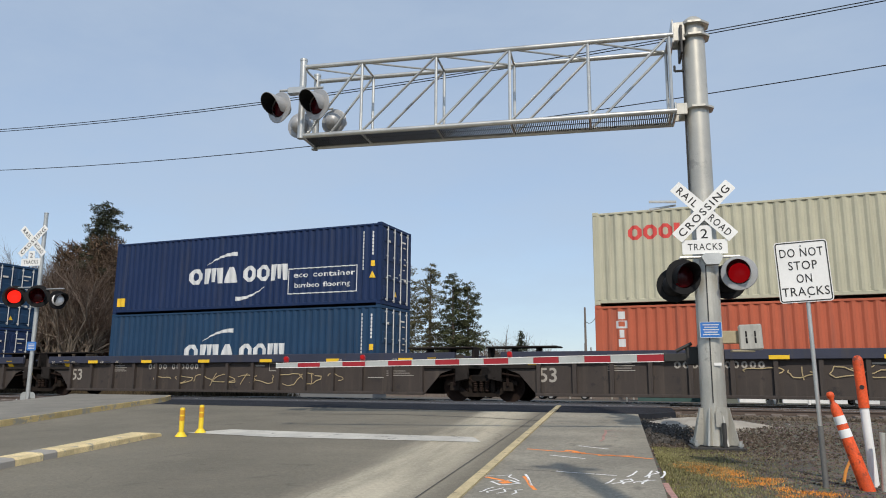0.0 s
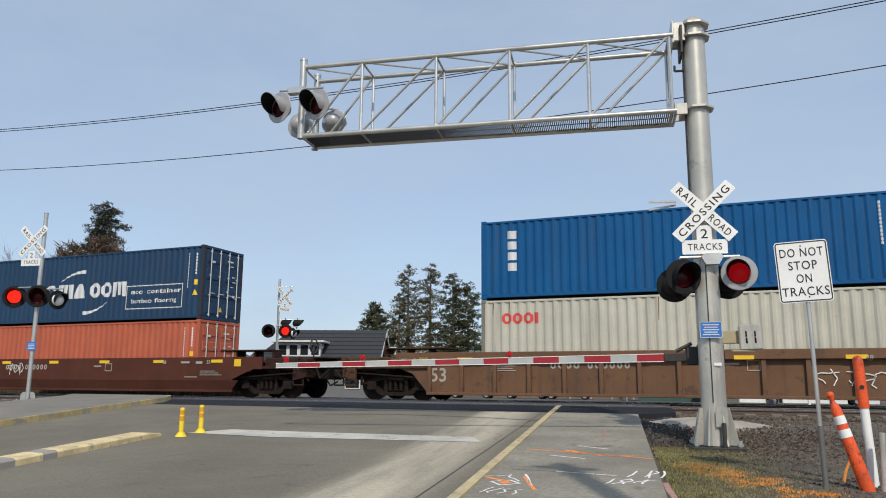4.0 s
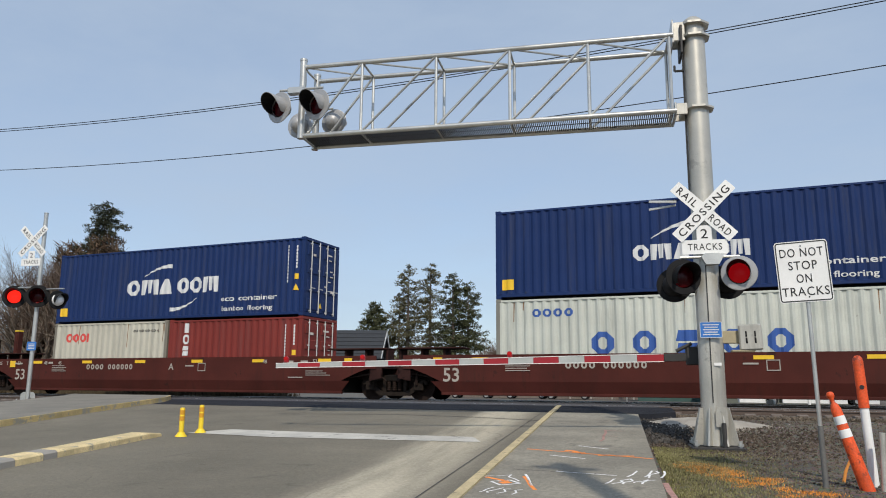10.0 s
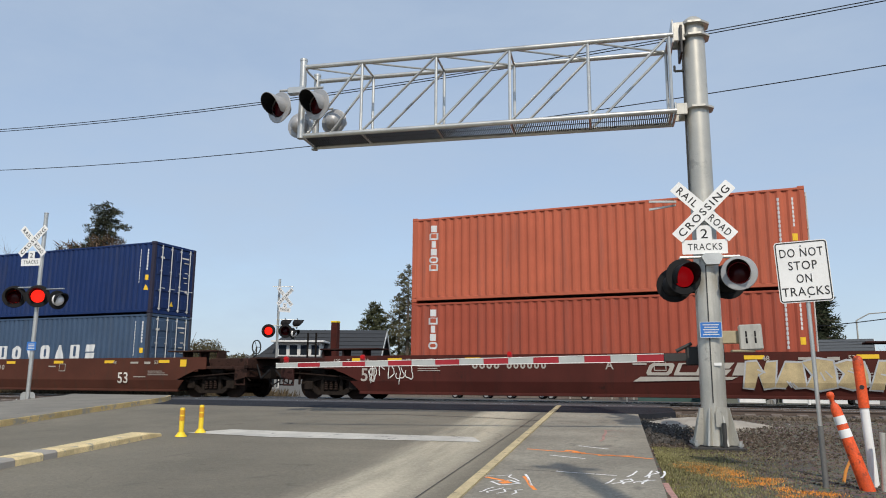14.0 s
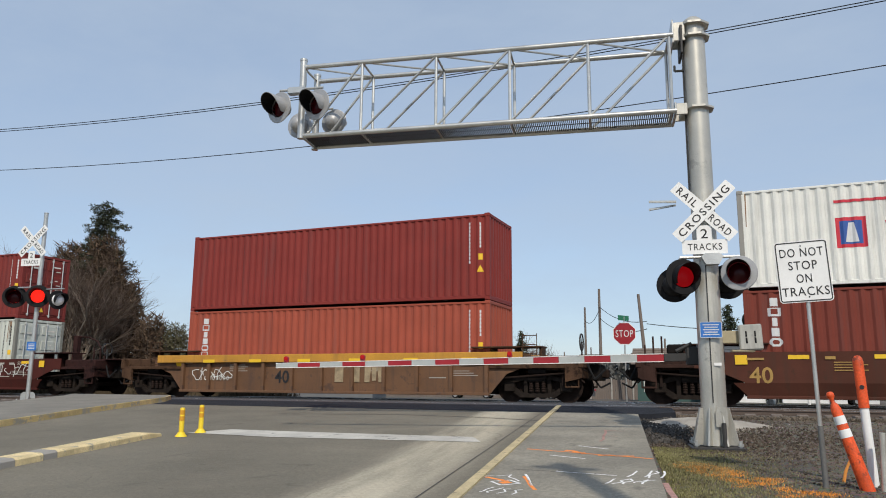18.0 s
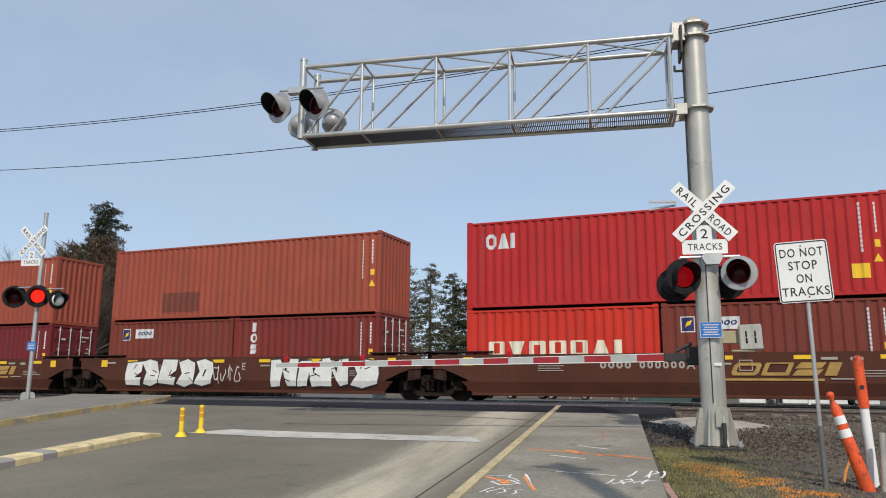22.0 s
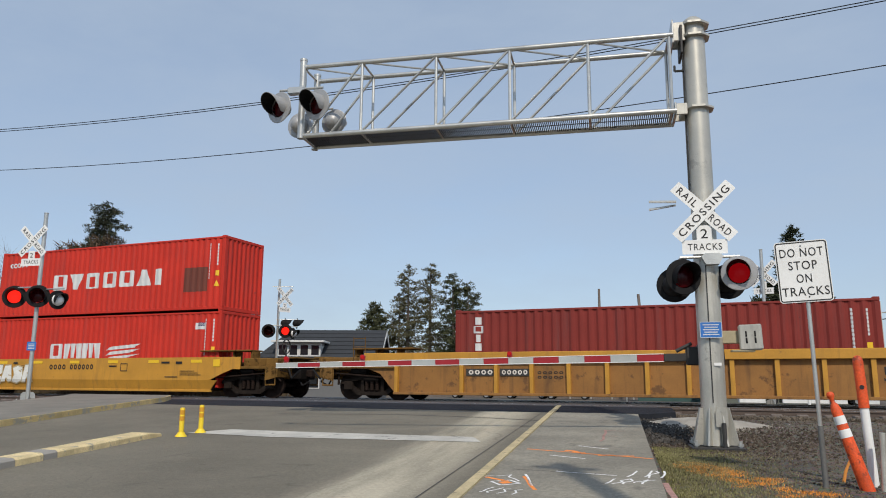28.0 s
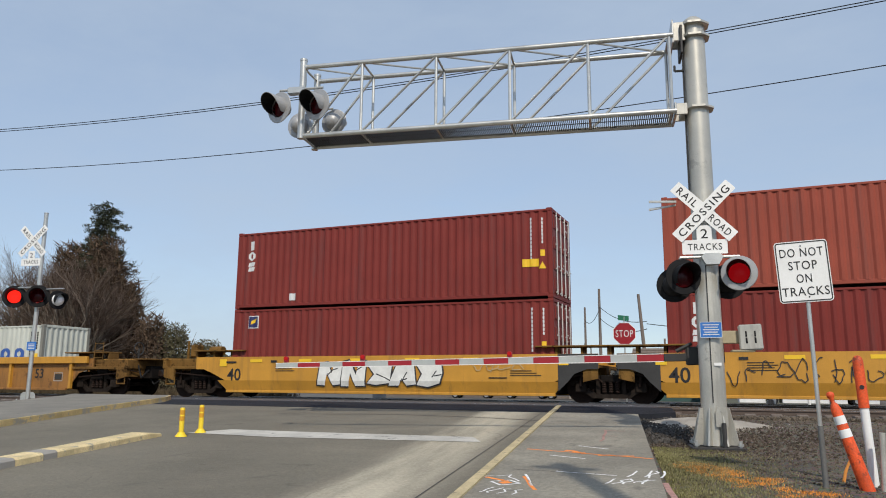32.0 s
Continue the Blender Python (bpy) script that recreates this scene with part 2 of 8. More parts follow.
def speckle(m, scale, amount):
    """Fine stones in the surface."""
    n, l = m.node_tree.nodes, m.node_tree.links
    b = n["Principled BSDF"]
    co, v, g, x = n.new("ShaderNodeTexCoord"), n.new("ShaderNodeTexVoronoi"), n.new("ShaderNodeRGBToBW"), n.new("ShaderNodeMix")
    v.inputs["Scale"].default_value = scale
    x.data_type, x.blend_type = "RGBA", "OVERLAY"
    x.inputs[0].default_value = amount
    l.new(co.outputs["Object"], v.inputs["Vector"])
    l.new(v.outputs["Color"], g.inputs[0])
    l.new(b.inputs["Base Color"].links[0].from_socket, x.inputs[6])
    l.new(g.outputs[0], x.inputs[7])
    l.new(x.outputs[2], b.inputs["Base Color"])
speckle(ROAD, 38, 0.13)
speckle(SIDEWALK, 30, 0.2)

# ---- mesh tools ----
class Shape:
    """Vertices and faces of one mesh, gathered piece by piece."""
    def __init__(self):
        self.v, self.f = [], []
    def add(self, v, f, m=None):
        k = len(self.v)
        self.v += [tuple(m @ Vector(p)) for p in v] if m is not None else [tuple(p) for p in v]
        self.f += [tuple(i + k for i in q) for q in f]
        return self
    def box(self, c, s, b=0.0, m=None):
        x, y, z = (a / 2 for a in s)
        if b <= 0:
            v = [(sx * x, sy * y, sz * z) for sx in (-1, 1) for sy in (-1, 1) for sz in (-1, 1)]
            f = [(0, 1, 3, 2), (4, 6, 7, 5), (0, 4, 5, 1), (2, 3, 7, 6), (0, 2, 6, 4), (1, 5, 7, 3)]
        else:
            b = min(b, x * 0.9, y * 0.9, z * 0.9)
            v, ix = [], {}
            for sx in (-1, 1):
                for sy in (-1, 1):
                    for sz in (-1, 1):
                        for ax in range(3):
                            ix[sx, sy, sz, ax] = len(v)
                            v.append((sx * (x - b * (ax != 0)), sy * (y - b * (ax != 1)), sz * (z - b * (ax != 2))))
            f = []
            for s1 in (-1, 1):
                for ax in range(3):
                    q = []
                    for p, r in ((-1, -1), (1, -1), (1, 1), (-1, 1)):
                        k = [p, r]
                        k.insert(ax, s1)
                        q.append(ix[(*k, ax)])
                    f.append(tuple(q))
            for ax in range(3):
                o = [i for i in range(3) if i != ax]
                for p in (-1, 1):
                    for r in (-1, 1):
                        e, g = [0] * 3, [0] * 3
                        e[o[0]] = g[o[0]] = p
                        e[o[1]] = g[o[1]] = r
                        e[ax], g[ax] = -1, 1
                        f.append((ix[(*e, o[0])], ix[(*g, o[0])], ix[(*g, o[1])], ix[(*e, o[1])]))
            for k in [(i, j, h) for i in (-1, 1) for j in (-1, 1) for h in (-1, 1)]:
                f.append(tuple(ix[(*k, ax)] for ax in range(3)))
        v = [(p[0] + c[0], p[1] + c[1], p[2] + c[2]) for p in v]
        return self.add(v, f, m)
    def tube(self, p, q, r, r2=None, n=10, caps=True, m=None):
        p, q = Vector(p), Vector(q)
        r2 = r if r2 is None else r2
        w = (q - p).normalized()
        u = w.orthogonal().normalized()
        t = w.cross(u)
        v = [tuple(c + (u * math.cos(2 * math.pi * i / n) + t * math.sin(2 * math.pi * i / n)) * rr) for c, rr in ((p, r), (q, r2)) for i in range(n)]
        f = [(i, (i + 1) % n, n + (i + 1) % n, n + i) for i in range(n)]
        if caps:
            f += [tuple(range(n - 1, -1, -1)), tuple(range(n, 2 * n))]
        return self.add(v, f, m)
    def lathe(self, prof, n=16, m=None, arc=(0, 2 * math.pi)):
        """Turns (radius, height) pairs round the z axis."""
        full = abs(arc[1] - arc[0] - 2 * math.pi) < 1e-6
        c = n if full else n + 1
        v = [(r * math.cos(arc[0] + (arc[1] - arc[0]) * i / n), r * math.sin(arc[0] + (arc[1] - arc[0]) * i / n), z) for r, z in prof for i in range(c)]
        f = []
        for j in range(len(prof) - 1):
            for i in range(n):
                k = (i + 1) % c
                f.append((j * c + i, j * c + k, (j + 1) * c + k, (j + 1) * c + i))
        return self.add(v, f, m)
    def prism(self, poly, y0, y1, m=None):
        """A polygon in x, z pulled along y."""
        n = len(poly)
        v = [(x, y0, z) for x, z in poly] + [(x, y1, z) for x, z in poly]
        f = [tuple(range(n)), tuple(range(2 * n - 1, n - 1, -1))] + [(i, n + i, n + (i + 1) % n, (i + 1) % n) for i in range(n)]
        return self.add(v, f, m)
    def mesh(self, name, material, smooth=False):
        me = bpy.data.meshes.new(name)
        me.from_pydata(self.v, [], self.f)
        bm = bmesh.new()
        bm.from_mesh(me)
        bmesh.ops.recalc_face_normals(bm, faces=bm.faces)
        bm.to_mesh(me)
        bm.free()
        if material:
            me.materials.append(material)
        if smooth:
            me.polygons.foreach_set("use_smooth", [True] * len(me.polygons))
            me.set_sharp_from_angle(angle=radians(40))
        return me
    def flat(self, name, material):
        """As mesh(), with the faces as they were given."""
        me = bpy.data.meshes.new(name)
        me.from_pydata(self.v, [], self.f)
        me.materials.append(material)
        return me

def thing(name, m, label, category, group="", kind=""):
    ob = new(name)
    ob.empty_display_size = 0.2
    ob.matrix_world = m
    return tagged(ob, label, category, group, kind)

def part(name, data, parent, label="", m=None, material=None, smooth=False):
    """One mesh object under a thing or a part. data: a Shape or a mesh; a material replaces the mesh's own."""
    me = data.mesh(name, material, smooth) if isinstance(data, Shape) else data
    ob = new(name, me)
    ob.parent = parent
    if m is not None:
        ob.matrix_basis = m
    if material and not isinstance(data, Shape) and me.materials[0] != material:
        ob.material_slots[0].link = "OBJECT"
        ob.material_slots[0].material = material
    if label:
        ob["label"] = label
    return ob

def solo(name, shape, material, label, category, kind="", m=None, group="", smooth=False):
    ob = new(name, shape.mesh(name, material, smooth))
    if m is not None:
        ob.matrix_world = m
    return tagged(ob, label, category, group, kind)

WORDS = {}
def word(s, gap=1.0, bold=0.014):
    """Triangles of a word in the built-in font, scaled to a capital height of 1 and starting at 0; and its width."""
    key = (s, gap, bold)
    if key not in WORDS:
        cu = bpy.data.curves.new("word", "FONT")
        cu.body = s
        cu.resolution_u = 3
        cu.offset = bold
        cu.space_character = gap
        ob = new("word", cu)
        dg = bpy.context.evaluated_depsgraph_get()
        me = ob.evaluated_get(dg).to_mesh()
        vs = [v.co.copy() for v in me.vertices]
        fs = [[i for i in p.vertices] for p in me.polygons]
        ob.evaluated_get(dg).to_mesh_clear()
        bpy.data.objects.remove(ob)
        bpy.data.curves.remove(cu)
        x0, x1 = min(v.x for v in vs), max(v.x for v in vs)
        k = 1 / 0.69
        WORDS[key] = ([[((vs[i].x - x0) * k, vs[i].y * k) for i in f] for f in fs], (x1 - x0) * k)
    return WORDS[key]

def lettering(s, x, z, h, width=None, turn=0.0, gap=1.0, bold=0.014):
    """Flat polygons of a word from (x, z), h high; squeezed to width."""
    tri, w = word(s, gap, bold)
    kx = h if width is None else width / w
    c, d = math.cos(radians(turn)), math.sin(radians(turn))
    return [[(x + c * a * kx - d * b * h, z + d * a * kx + c * b * h) for a, b in t] for t in tri]

def eight(a, b, z0, z1, k=0.27):
    c = min(b - a, z1 - z0) * k
    return [(a + c, z0), (b - c, z0), (b, z0 + c), (b, z1 - c), (b - c, z1), (a + c, z1), (a, z1 - c), (a, z0 + c)]
def block_shape(kind, a, b, z0, z1):
    """A plain shape in a box, always of eight pieces: a ring, a bar, wedges, combs, boxed frames or stacked slabs."""
    w, h = b - a, z1 - z0
    q, t = min(w * 0.31, h * 0.34), h * 0.24
    box = lambda x0, y0, x1, y1: [(x0, y0), (x1, y0), (x1, y1), (x0, y1)]
    m = (a + b) / 2
    if kind in "onud":
        c = {"o": 0.32, "d": 0.2}.get(kind, 0.06)
        o, n = eight(a, b, z0, z1, c), eight(a + q, b - q, z0 + t * (0.4 if kind == "u" else 1), z1 - t * (0.4 if kind == "n" else 1), c)
        return [[o[k], o[(k + 1) % 8], n[(k + 1) % 8], n[k]] for k in range(8)]
    if kind in "ib":
        k = 0.2 * w if kind == "b" else 0.0
        out = [box(a + k, z0, b - k, z1)]
    elif kind == "a":
        out = [[(a, z0), (b, z0), (m + w * 0.17, z1), (m - w * 0.17, z1)]]
    elif kind == "v":
        out = [[(m - w * 0.17, z0), (m + w * 0.17, z0), (b, z1), (a, z1)]]
    elif kind == "m":
        out = [[(a, z0), (a + w * 0.26, z0), (a + w * 0.34, z1), (a, z1)], [(b - w * 0.26, z0), (b, z0), (b, z1), (b - w * 0.34, z1)], [(m - w * 0.1, z0 + h * 0.1), (m + w * 0.1, z0 + h * 0.1), (b - w * 0.36, z1), (a + w * 0.36, z1)]]
    else:
        out = [[(a, z0), (b - w * 0.12, z0), (b, z0 + h * 0.46), (a + w * 0.1, z0 + h * 0.46)], [(a, z0 + h * 0.54), (b - w * 0.1, z0 + h * 0.54), (b, z1), (a + w * 0.12, z1)]]
    while len(out) < 8:
        p = max(out, key=lambda r: abs(r[0][0] - r[2][0]) + abs(r[0][1] - r[2][1]))
        out.remove(p)
        e, g = tuple((u + v) / 2 for u, v in zip(p[0], p[3])), tuple((u + v) / 2 for u, v in zip(p[1], p[2]))
        out += [[p[0], p[1], g, e], [e, g, p[2], p[3]]]
    return out
def bars(x0, z0, x1, z1, n, gap=0.28, cut=0.12, lean=0.0):
    """A row of plain shapes that stands for a name: n rings, or one shape for each mark of n; eight pieces each."""
    kinds = "o" * n if isinstance(n, int) else n
    size = [{"i": 0.42, "m": 1.3}.get(k, 1.0) for k in kinds]
    unit = (x1 - x0) / (sum(size) + gap / (1 - gap) * (len(size) - 1))
    out, x = [], x0
    for k, w in zip(kinds, size):
        out += [[(p + lean * (z - z0), z) for p, z in q] for q in block_shape(k, x, x + w * unit, z0, z1)]
        x += (w + gap / (1 - gap)) * unit
    return out

def code_line(x0, z0, x1, z1, n):
    """A thin upright strip with n thicker stretches, all joined."""
    h, a, b = (z1 - z0) / n, x0 + (x1 - x0) * 0.35, x0 + (x1 - x0) * 0.65
    out = []
    for i in range(n):
        p, q, r = z0 + i * h, z0 + (i + 0.7) * h, z0 + (i + 1) * h
        out.append([(x0, p), (a, p), (b, p), (x1, p), (x1, q), (b, q), (a, q), (x0, q)])
        if i < n - 1:
            out.append([(a, q), (b, q), (b, r), (a, r)])
    return out

def column(x0, z0, x1, z1, n):
    h = (z1 - z0) / n
    return [[(x0, z0 + i * h), (x1, z0 + i * h), (x1, z0 + (i + 0.75) * h), (x0, z0 + (i + 0.75) * h)] for i in range(n)]

def rect(x0, z0, x1, z1):
    return [[(x0, z0), (x1, z0), (x1, z1), (x0, z1)]]

def swoosh(x0, z0, x1, z1, w, bend):
    """A tapering curved stroke; bend: how far its middle bows up."""
    out, n = [], 10
    def at(i):
        t = i / n
        return x0 + (x1 - x0) * t, z0 + (z1 - z0) * t + bend * 4 * t * (1 - t), w * (0.12 + 0.88 * t)
    for i in range(n):
        (a, b, c), (d, e, g) = at(i), at(i + 1)
        out.append([(a, b - c / 2), (d, e - g / 2), (d, e + g / 2), (a, b + c / 2)])
    return out

def flip_swoosh(x0, z0, x1, z1, w, bend):
    return [[(x0 + x1 - x, z0 + z1 - z) for x, z in q] for q in swoosh(x0, z0, x1, z1, w, bend)]

def frame_line(x0, z0, x1, z1, w):
    return rect(x0, z0, x1, z0 + w) + rect(x0, z1 - w, x1, z1) + rect(x0, z0 + w, x0 + w, z1 - w) + rect(x1 - w, z0 + w, x1, z1 - w)

def clip(poly, x, keep_right):
    out = []
    for i in range(len(poly)):
        a, b = poly[i - 1], poly[i]
        ia, ib = (a[0] >= x) == keep_right, (b[0] >= x) == keep_right
        if ia != ib:
            t = (x - a[0]) / (b[0] - a[0])
            out.append((x, a[1] + t * (b[1] - a[1])))
        if ib:
            out.append(b)
    return out
# ---- ground, road and tracks ----
SLOPE = 0.044
def ground_z(y):
    return -SLOPE * (18.9 - max(y, -8.0)) if y < 18.9 else 0.0

def sheet(xs, ys, z):
    s = Shape()
    n = len(ys)
    for x in xs:
        for y in ys:
            s.v.append((x, y, z(x, y)))
    s.f = [(i * n + j, (i + 1) * n + j, (i + 1) * n + j + 1, i * n + j + 1) for i in range(len(xs) - 1) for j in range(n - 1)]
    return s

def dirt_z(x, y):
    """Bare ground: a little under the paving, level with the sleepers at the tracks, lower beyond."""
    if y < 17.6:
        z = ground_z(y) - 0.11 - 0.05 * max(0.0, 1 - abs(y - 12.5) / 3.0) + 0.035 * noise.noise((x * 0.8, y * 0.8, 0))
    elif y < 27.5:
        z = -0.19
    else:
        z = -0.19 - 0.012 * min(y - 27.5, 40)
    if y > 300:
        z -= 0.0
    return z
xs = [-2500, -1000, -500, -250, -120, -60, -40] + [-30 + i * 1.0 for i in range(22)] + [-8.5 + 0.5 * i for i in range(38)] + [12, 16, 22, 30, 45, 70, 120, 250, 500, 1000, 2500]
ys = [-1500, -400, -100, -40, -15, -8, -4, 0] + [2 + i * 0.5 for i in range(31)] + [17.3, 17.6, 18.2, 20, 22, 24, 26, 27.5, 30, 35, 45, 60, 80, 120, 200, 400, 1000, 4000]
solo("ground", sheet(xs, ys, dirt_z), GROUND, "brown gravelly dirt ground with patches of dry grass", "ground", "structure")

def left_kerb(y):
    """x of the far kerb of the road at y."""
    t = [(-30, -9.5), (0, -11.2), (6, -12.4), (10.5, -13.7), (12.5, -14.5), (14.5, -15.3), (17.7, -16.3), (19, -17.2), (60, -24)]
    for (a, b), (c, d) in zip(t, t[1:]):
        if y <= c:
            return b + (d - b) * (y - a) / (c - a)
    return t[-1][1]

def strip(name, ys, left, right, lift, material, label, category, n=1, thick=0.06):
    """Paving between two edges, with a skirt at its sides."""
    s = Shape()
    for y in ys:
        a, b = left(y), right(y)
        z = ground_z(y) + lift
        s.v += [(a, y, z - thick), (a, y, z)] + [(a + (b - a) * i / n, y, z) for i in range(1, n)] + [(b, y, z), (b, y, z - thick)]
    w = n + 3
    for j in range(len(ys) - 1):
        for i in range(w - 1):
            s.f.append((j * w + i, j * w + i + 1, (j + 1) * w + i + 1, (j + 1) * w + i))
    s.f += [tuple(range(w)), tuple(range((len(ys) - 1) * w, len(ys) * w))]
    return solo(name, s, material, label, category, "structure")
def edge(a):
    return lambda y: a - 0.171 * y
Y_ROAD = [-60, -20, -8, 0, 3, 6, 8, 10, 12, 14, 16, 18, 18.9, 19.0]
def line_left(y):
    return -1.615 - 0.166 * y
def line_right(y):
    return -1.503 - 0.166 * y
strip("road", Y_ROAD, left_kerb, line_left, 0.0, ROAD, "worn grey asphalt road with a pale dusty wheel track", "road", 6)
strip("pavement", Y_ROAD[:-2], line_right, edge(0.42), 0.004, SIDEWALK, "grey asphalt footpath with spray-painted marks", "footpath", 2)
strip("edge_line", Y_ROAD[:-1], line_left, line_right, 0.025, EDGE_PAINT, "worn yellow painted edge strip beside the footpath", "road edge", 1, 0.05)
strip("pavement_far_side", Y_ROAD[:-1], lambda y: left_kerb(y) - 4.2, lambda y: left_kerb(y) - 0.07, 0.13, mat("grey_footpath", (0.20, 0.185, 0.155), 0.9, 0, 0.2, 0.9, 0.4, 60, spots=(0.15, 0.14, 0.12), spot_at=0.6), "grey worn footpath across the road", "footpath", 2, 0.3)
strip("kerb_far_side", Y_ROAD[:-1], lambda y: left_kerb(y) - 0.07, left_kerb, 0.125, KERB_PAINT, "concrete kerb with worn yellow paint", "kerb", 1, 0.3)
strip("new_asphalt_strip", [16.9, 17.6, 18.3, 18.93], lambda y: left_kerb(y) + 0.05, lambda y: edge(1.25)(y) - 0.9 * max(0.0, 17.6 - y), 0.006, NEW_ASPHALT, "dark fresh asphalt strip before the rails", "road patch", 1, 0.2)

MEDIAN_PAINT = mat("pale_yellow_kerb", (0.66, 0.53, 0.29), 0.85, 0, 0.25, 2.2, 0.6, 40, spots=(0.40, 0.35, 0.26), spot_at=0.57)
def median():
    """A low kerb of stones in turn painted and bare, narrowing to a tip."""
    root = thing("median_kerb", pose(0, 0, 0), "concrete median kerb with patchy yellow paint", "kerb", kind="structure")
    rows = ((-6, 0), (-2, 1), (2, 0), (5, 1), (6.85, 0), (7.35, 1), (7.62, 0), (8.06, 1), (9.0, 1), (9.8, 1), (10.2, 1))
    for (y0, _), (y1, painted) in zip(rows, rows[1:]):
        s = Shape()
        for y in (y0 + 0.004, y1 - 0.004):
            t = 1.0 if y < 9.9 else 0.5
            b, z, h, w = -8.87 - 0.238 * (y - 8.06), ground_z(y), 0.10 * t, 0.40 * (0.5 + 0.5 * t)
            s.v += [(b - w, y, z - 0.1), (b - w, y, z + h * 0.7), (b - w + 0.04, y, z + h), (b - 0.05, y, z + h), (b - 0.01, y, z + h * 0.75), (b, y, z - 0.1)]
        s.f += [(j, j + 1, j + 7, j + 6) for j in range(5)] + [tuple(range(6)), tuple(range(6, 12))]
        part("kerb_stone", s, root, material=MEDIAN_PAINT if painted else CONCRETE)
    return root
median()

def on_ground(poly, lift=0.006):
    s = Shape()
    s.v = [(x, y, ground_z(y) + lift) for x, y in poly]
    s.f = [tuple(range(len(poly)))]
    return s
def paint(name, polys, material, label, category="road marking", lift=0.006):
    s = Shape()
    for poly in polys:
        q = on_ground(poly, lift)
        s.add(q.v, q.f)
    return solo(name, s, material, label, category, "structure")
paint("stop_line", [[(-9.35, 10.78), (-7.5, 10.62), (-3.95, 11.0), (-4.3, 11.62), (-7.5, 11.5), (-8.95, 11.5)]], LINE_PAINT, "worn white stop line across the lane")
def stroke(pts, w):
    out = []
    for (a, b), (c, d) in zip(pts, pts[1:]):
        v = Vector((c - a, d - b)).normalized() * w / 2
        out.append([(a + v.y, b - v.x), (c + v.y, d - v.x), (c - v.y, d + v.x), (a - v.y, b + v.x)])
    return out
paint("tar_seam", stroke([(-1.9 - 0.0, -3), (-3.03, 6.63), (-4.58, 16.87)], 0.014) + stroke([(-10.3, 14.8), (-7.6, 15.4), (-5.6, 15.2), (-4.1, 14.8)], 0.05) + stroke([(-2.7, 8.6), (-1.6, 8.55)], 0.015) + stroke([(-3.8, 14.6), (-2.1, 14.9)], 0.02), SEAM, "dark tar seams in the asphalt", "seam")
rng = random.Random(4)
def wobble(p, q, n, d, w):
    pts = [(p[0] + (q[0] - p[0]) * i / n + rng.uniform(-d, d), p[1] + (q[1] - p[1]) * i / n + rng.uniform(-d, d)) for i in range(n + 1)]
    return stroke(pts, w)
paint("orange_spray_marks", wobble((-3.05, 10.44), (-1.3, 9.95), 9, 0.02, 0.05) + wobble((-2.5, 10.42), (-2.2, 10.2), 4, 0.06, 0.08) + wobble((-2.0, 10.1), (-1.6, 10.1), 4, 0.06, 0.07) + wobble((-2.43, 8.15), (-2.1, 7.4), 3, 0.01, 0.04) + wobble((-2.75, 7.95), (-2.5, 7.8), 6, 0.06, 0.05), ORANGE_SPRAY, "orange sprayed utility marks on the footpath")
paint("white_diamond_mark", stroke([(-2.66, 7.72), (-2.5, 7.86), (-2.34, 7.70), (-2.5, 7.54), (-2.66, 7.72)], 0.03), WHITE_SPRAY, "white sprayed diamond on the footpath")
paint("orange_diamond_mark", [[(-2.58, 7.71), (-2.5, 7.62), (-2.42, 7.70), (-2.5, 7.79)]], ORANGE_SPRAY, "orange sprayed patch inside the diamond")
paint("white_spray_marks", wobble((-2.45, 10.98), (-2.0, 10.75), 3, 0.01, 0.035) + wobble((-2.6, 9.9), (-2.1, 9.7), 3, 0.01, 0.03) + wobble((-2.2, 8.6), (-1.5, 8.5), 4, 0.01, 0.03)
      + [q for k in range(5) for q in wobble((-1.5 + 0.09 * k, 8.0 + 0.02 * k), (-1.46 + 0.09 * k, 8.35), 3, 0.05, 0.024)] + [q for k in range(4) for q in wobble((-1.33 + 0.09 * k, 8.5), (-1.3 + 0.09 * k, 8.95), 3, 0.05, 0.024)]
      + wobble((-2.95, 7.9), (-2.62, 8.2), 3, 0.03, 0.02) + wobble((-2.62, 8.2), (-2.4, 7.8), 3, 0.03, 0.02) + wobble((-2.45, 8.3), (-2.2, 7.6), 3, 0.01, 0.03) + [q for k in range(4) for q in wobble((-2.6 + 0.12 * k, 7.1), (-2.55 + 0.1 * k, 7.4), 3, 0.04, 0.02)], WHITE_SPRAY, "white sprayed figures and lines on the footpath")
paint("pink_spray_marks", wobble((-2.25, 11.6), (-2.5, 13.3), 5, 0.03, 0.04) + wobble((-2.5, 13.2), (-2.15, 13.2), 3, 0.03, 0.03) + wobble((-2.4, 12.4), (-2.15, 12.4), 3, 0.03, 0.03) + wobble((-0.95, 8.2), (-0.75, 7.2), 4, 0.01, 0.06), mat("faint_pink_spray", (0.36, 0.2, 0.17), 0.85, 0, 0.3, 9.0), "faded pink sprayed marks on the footpath")

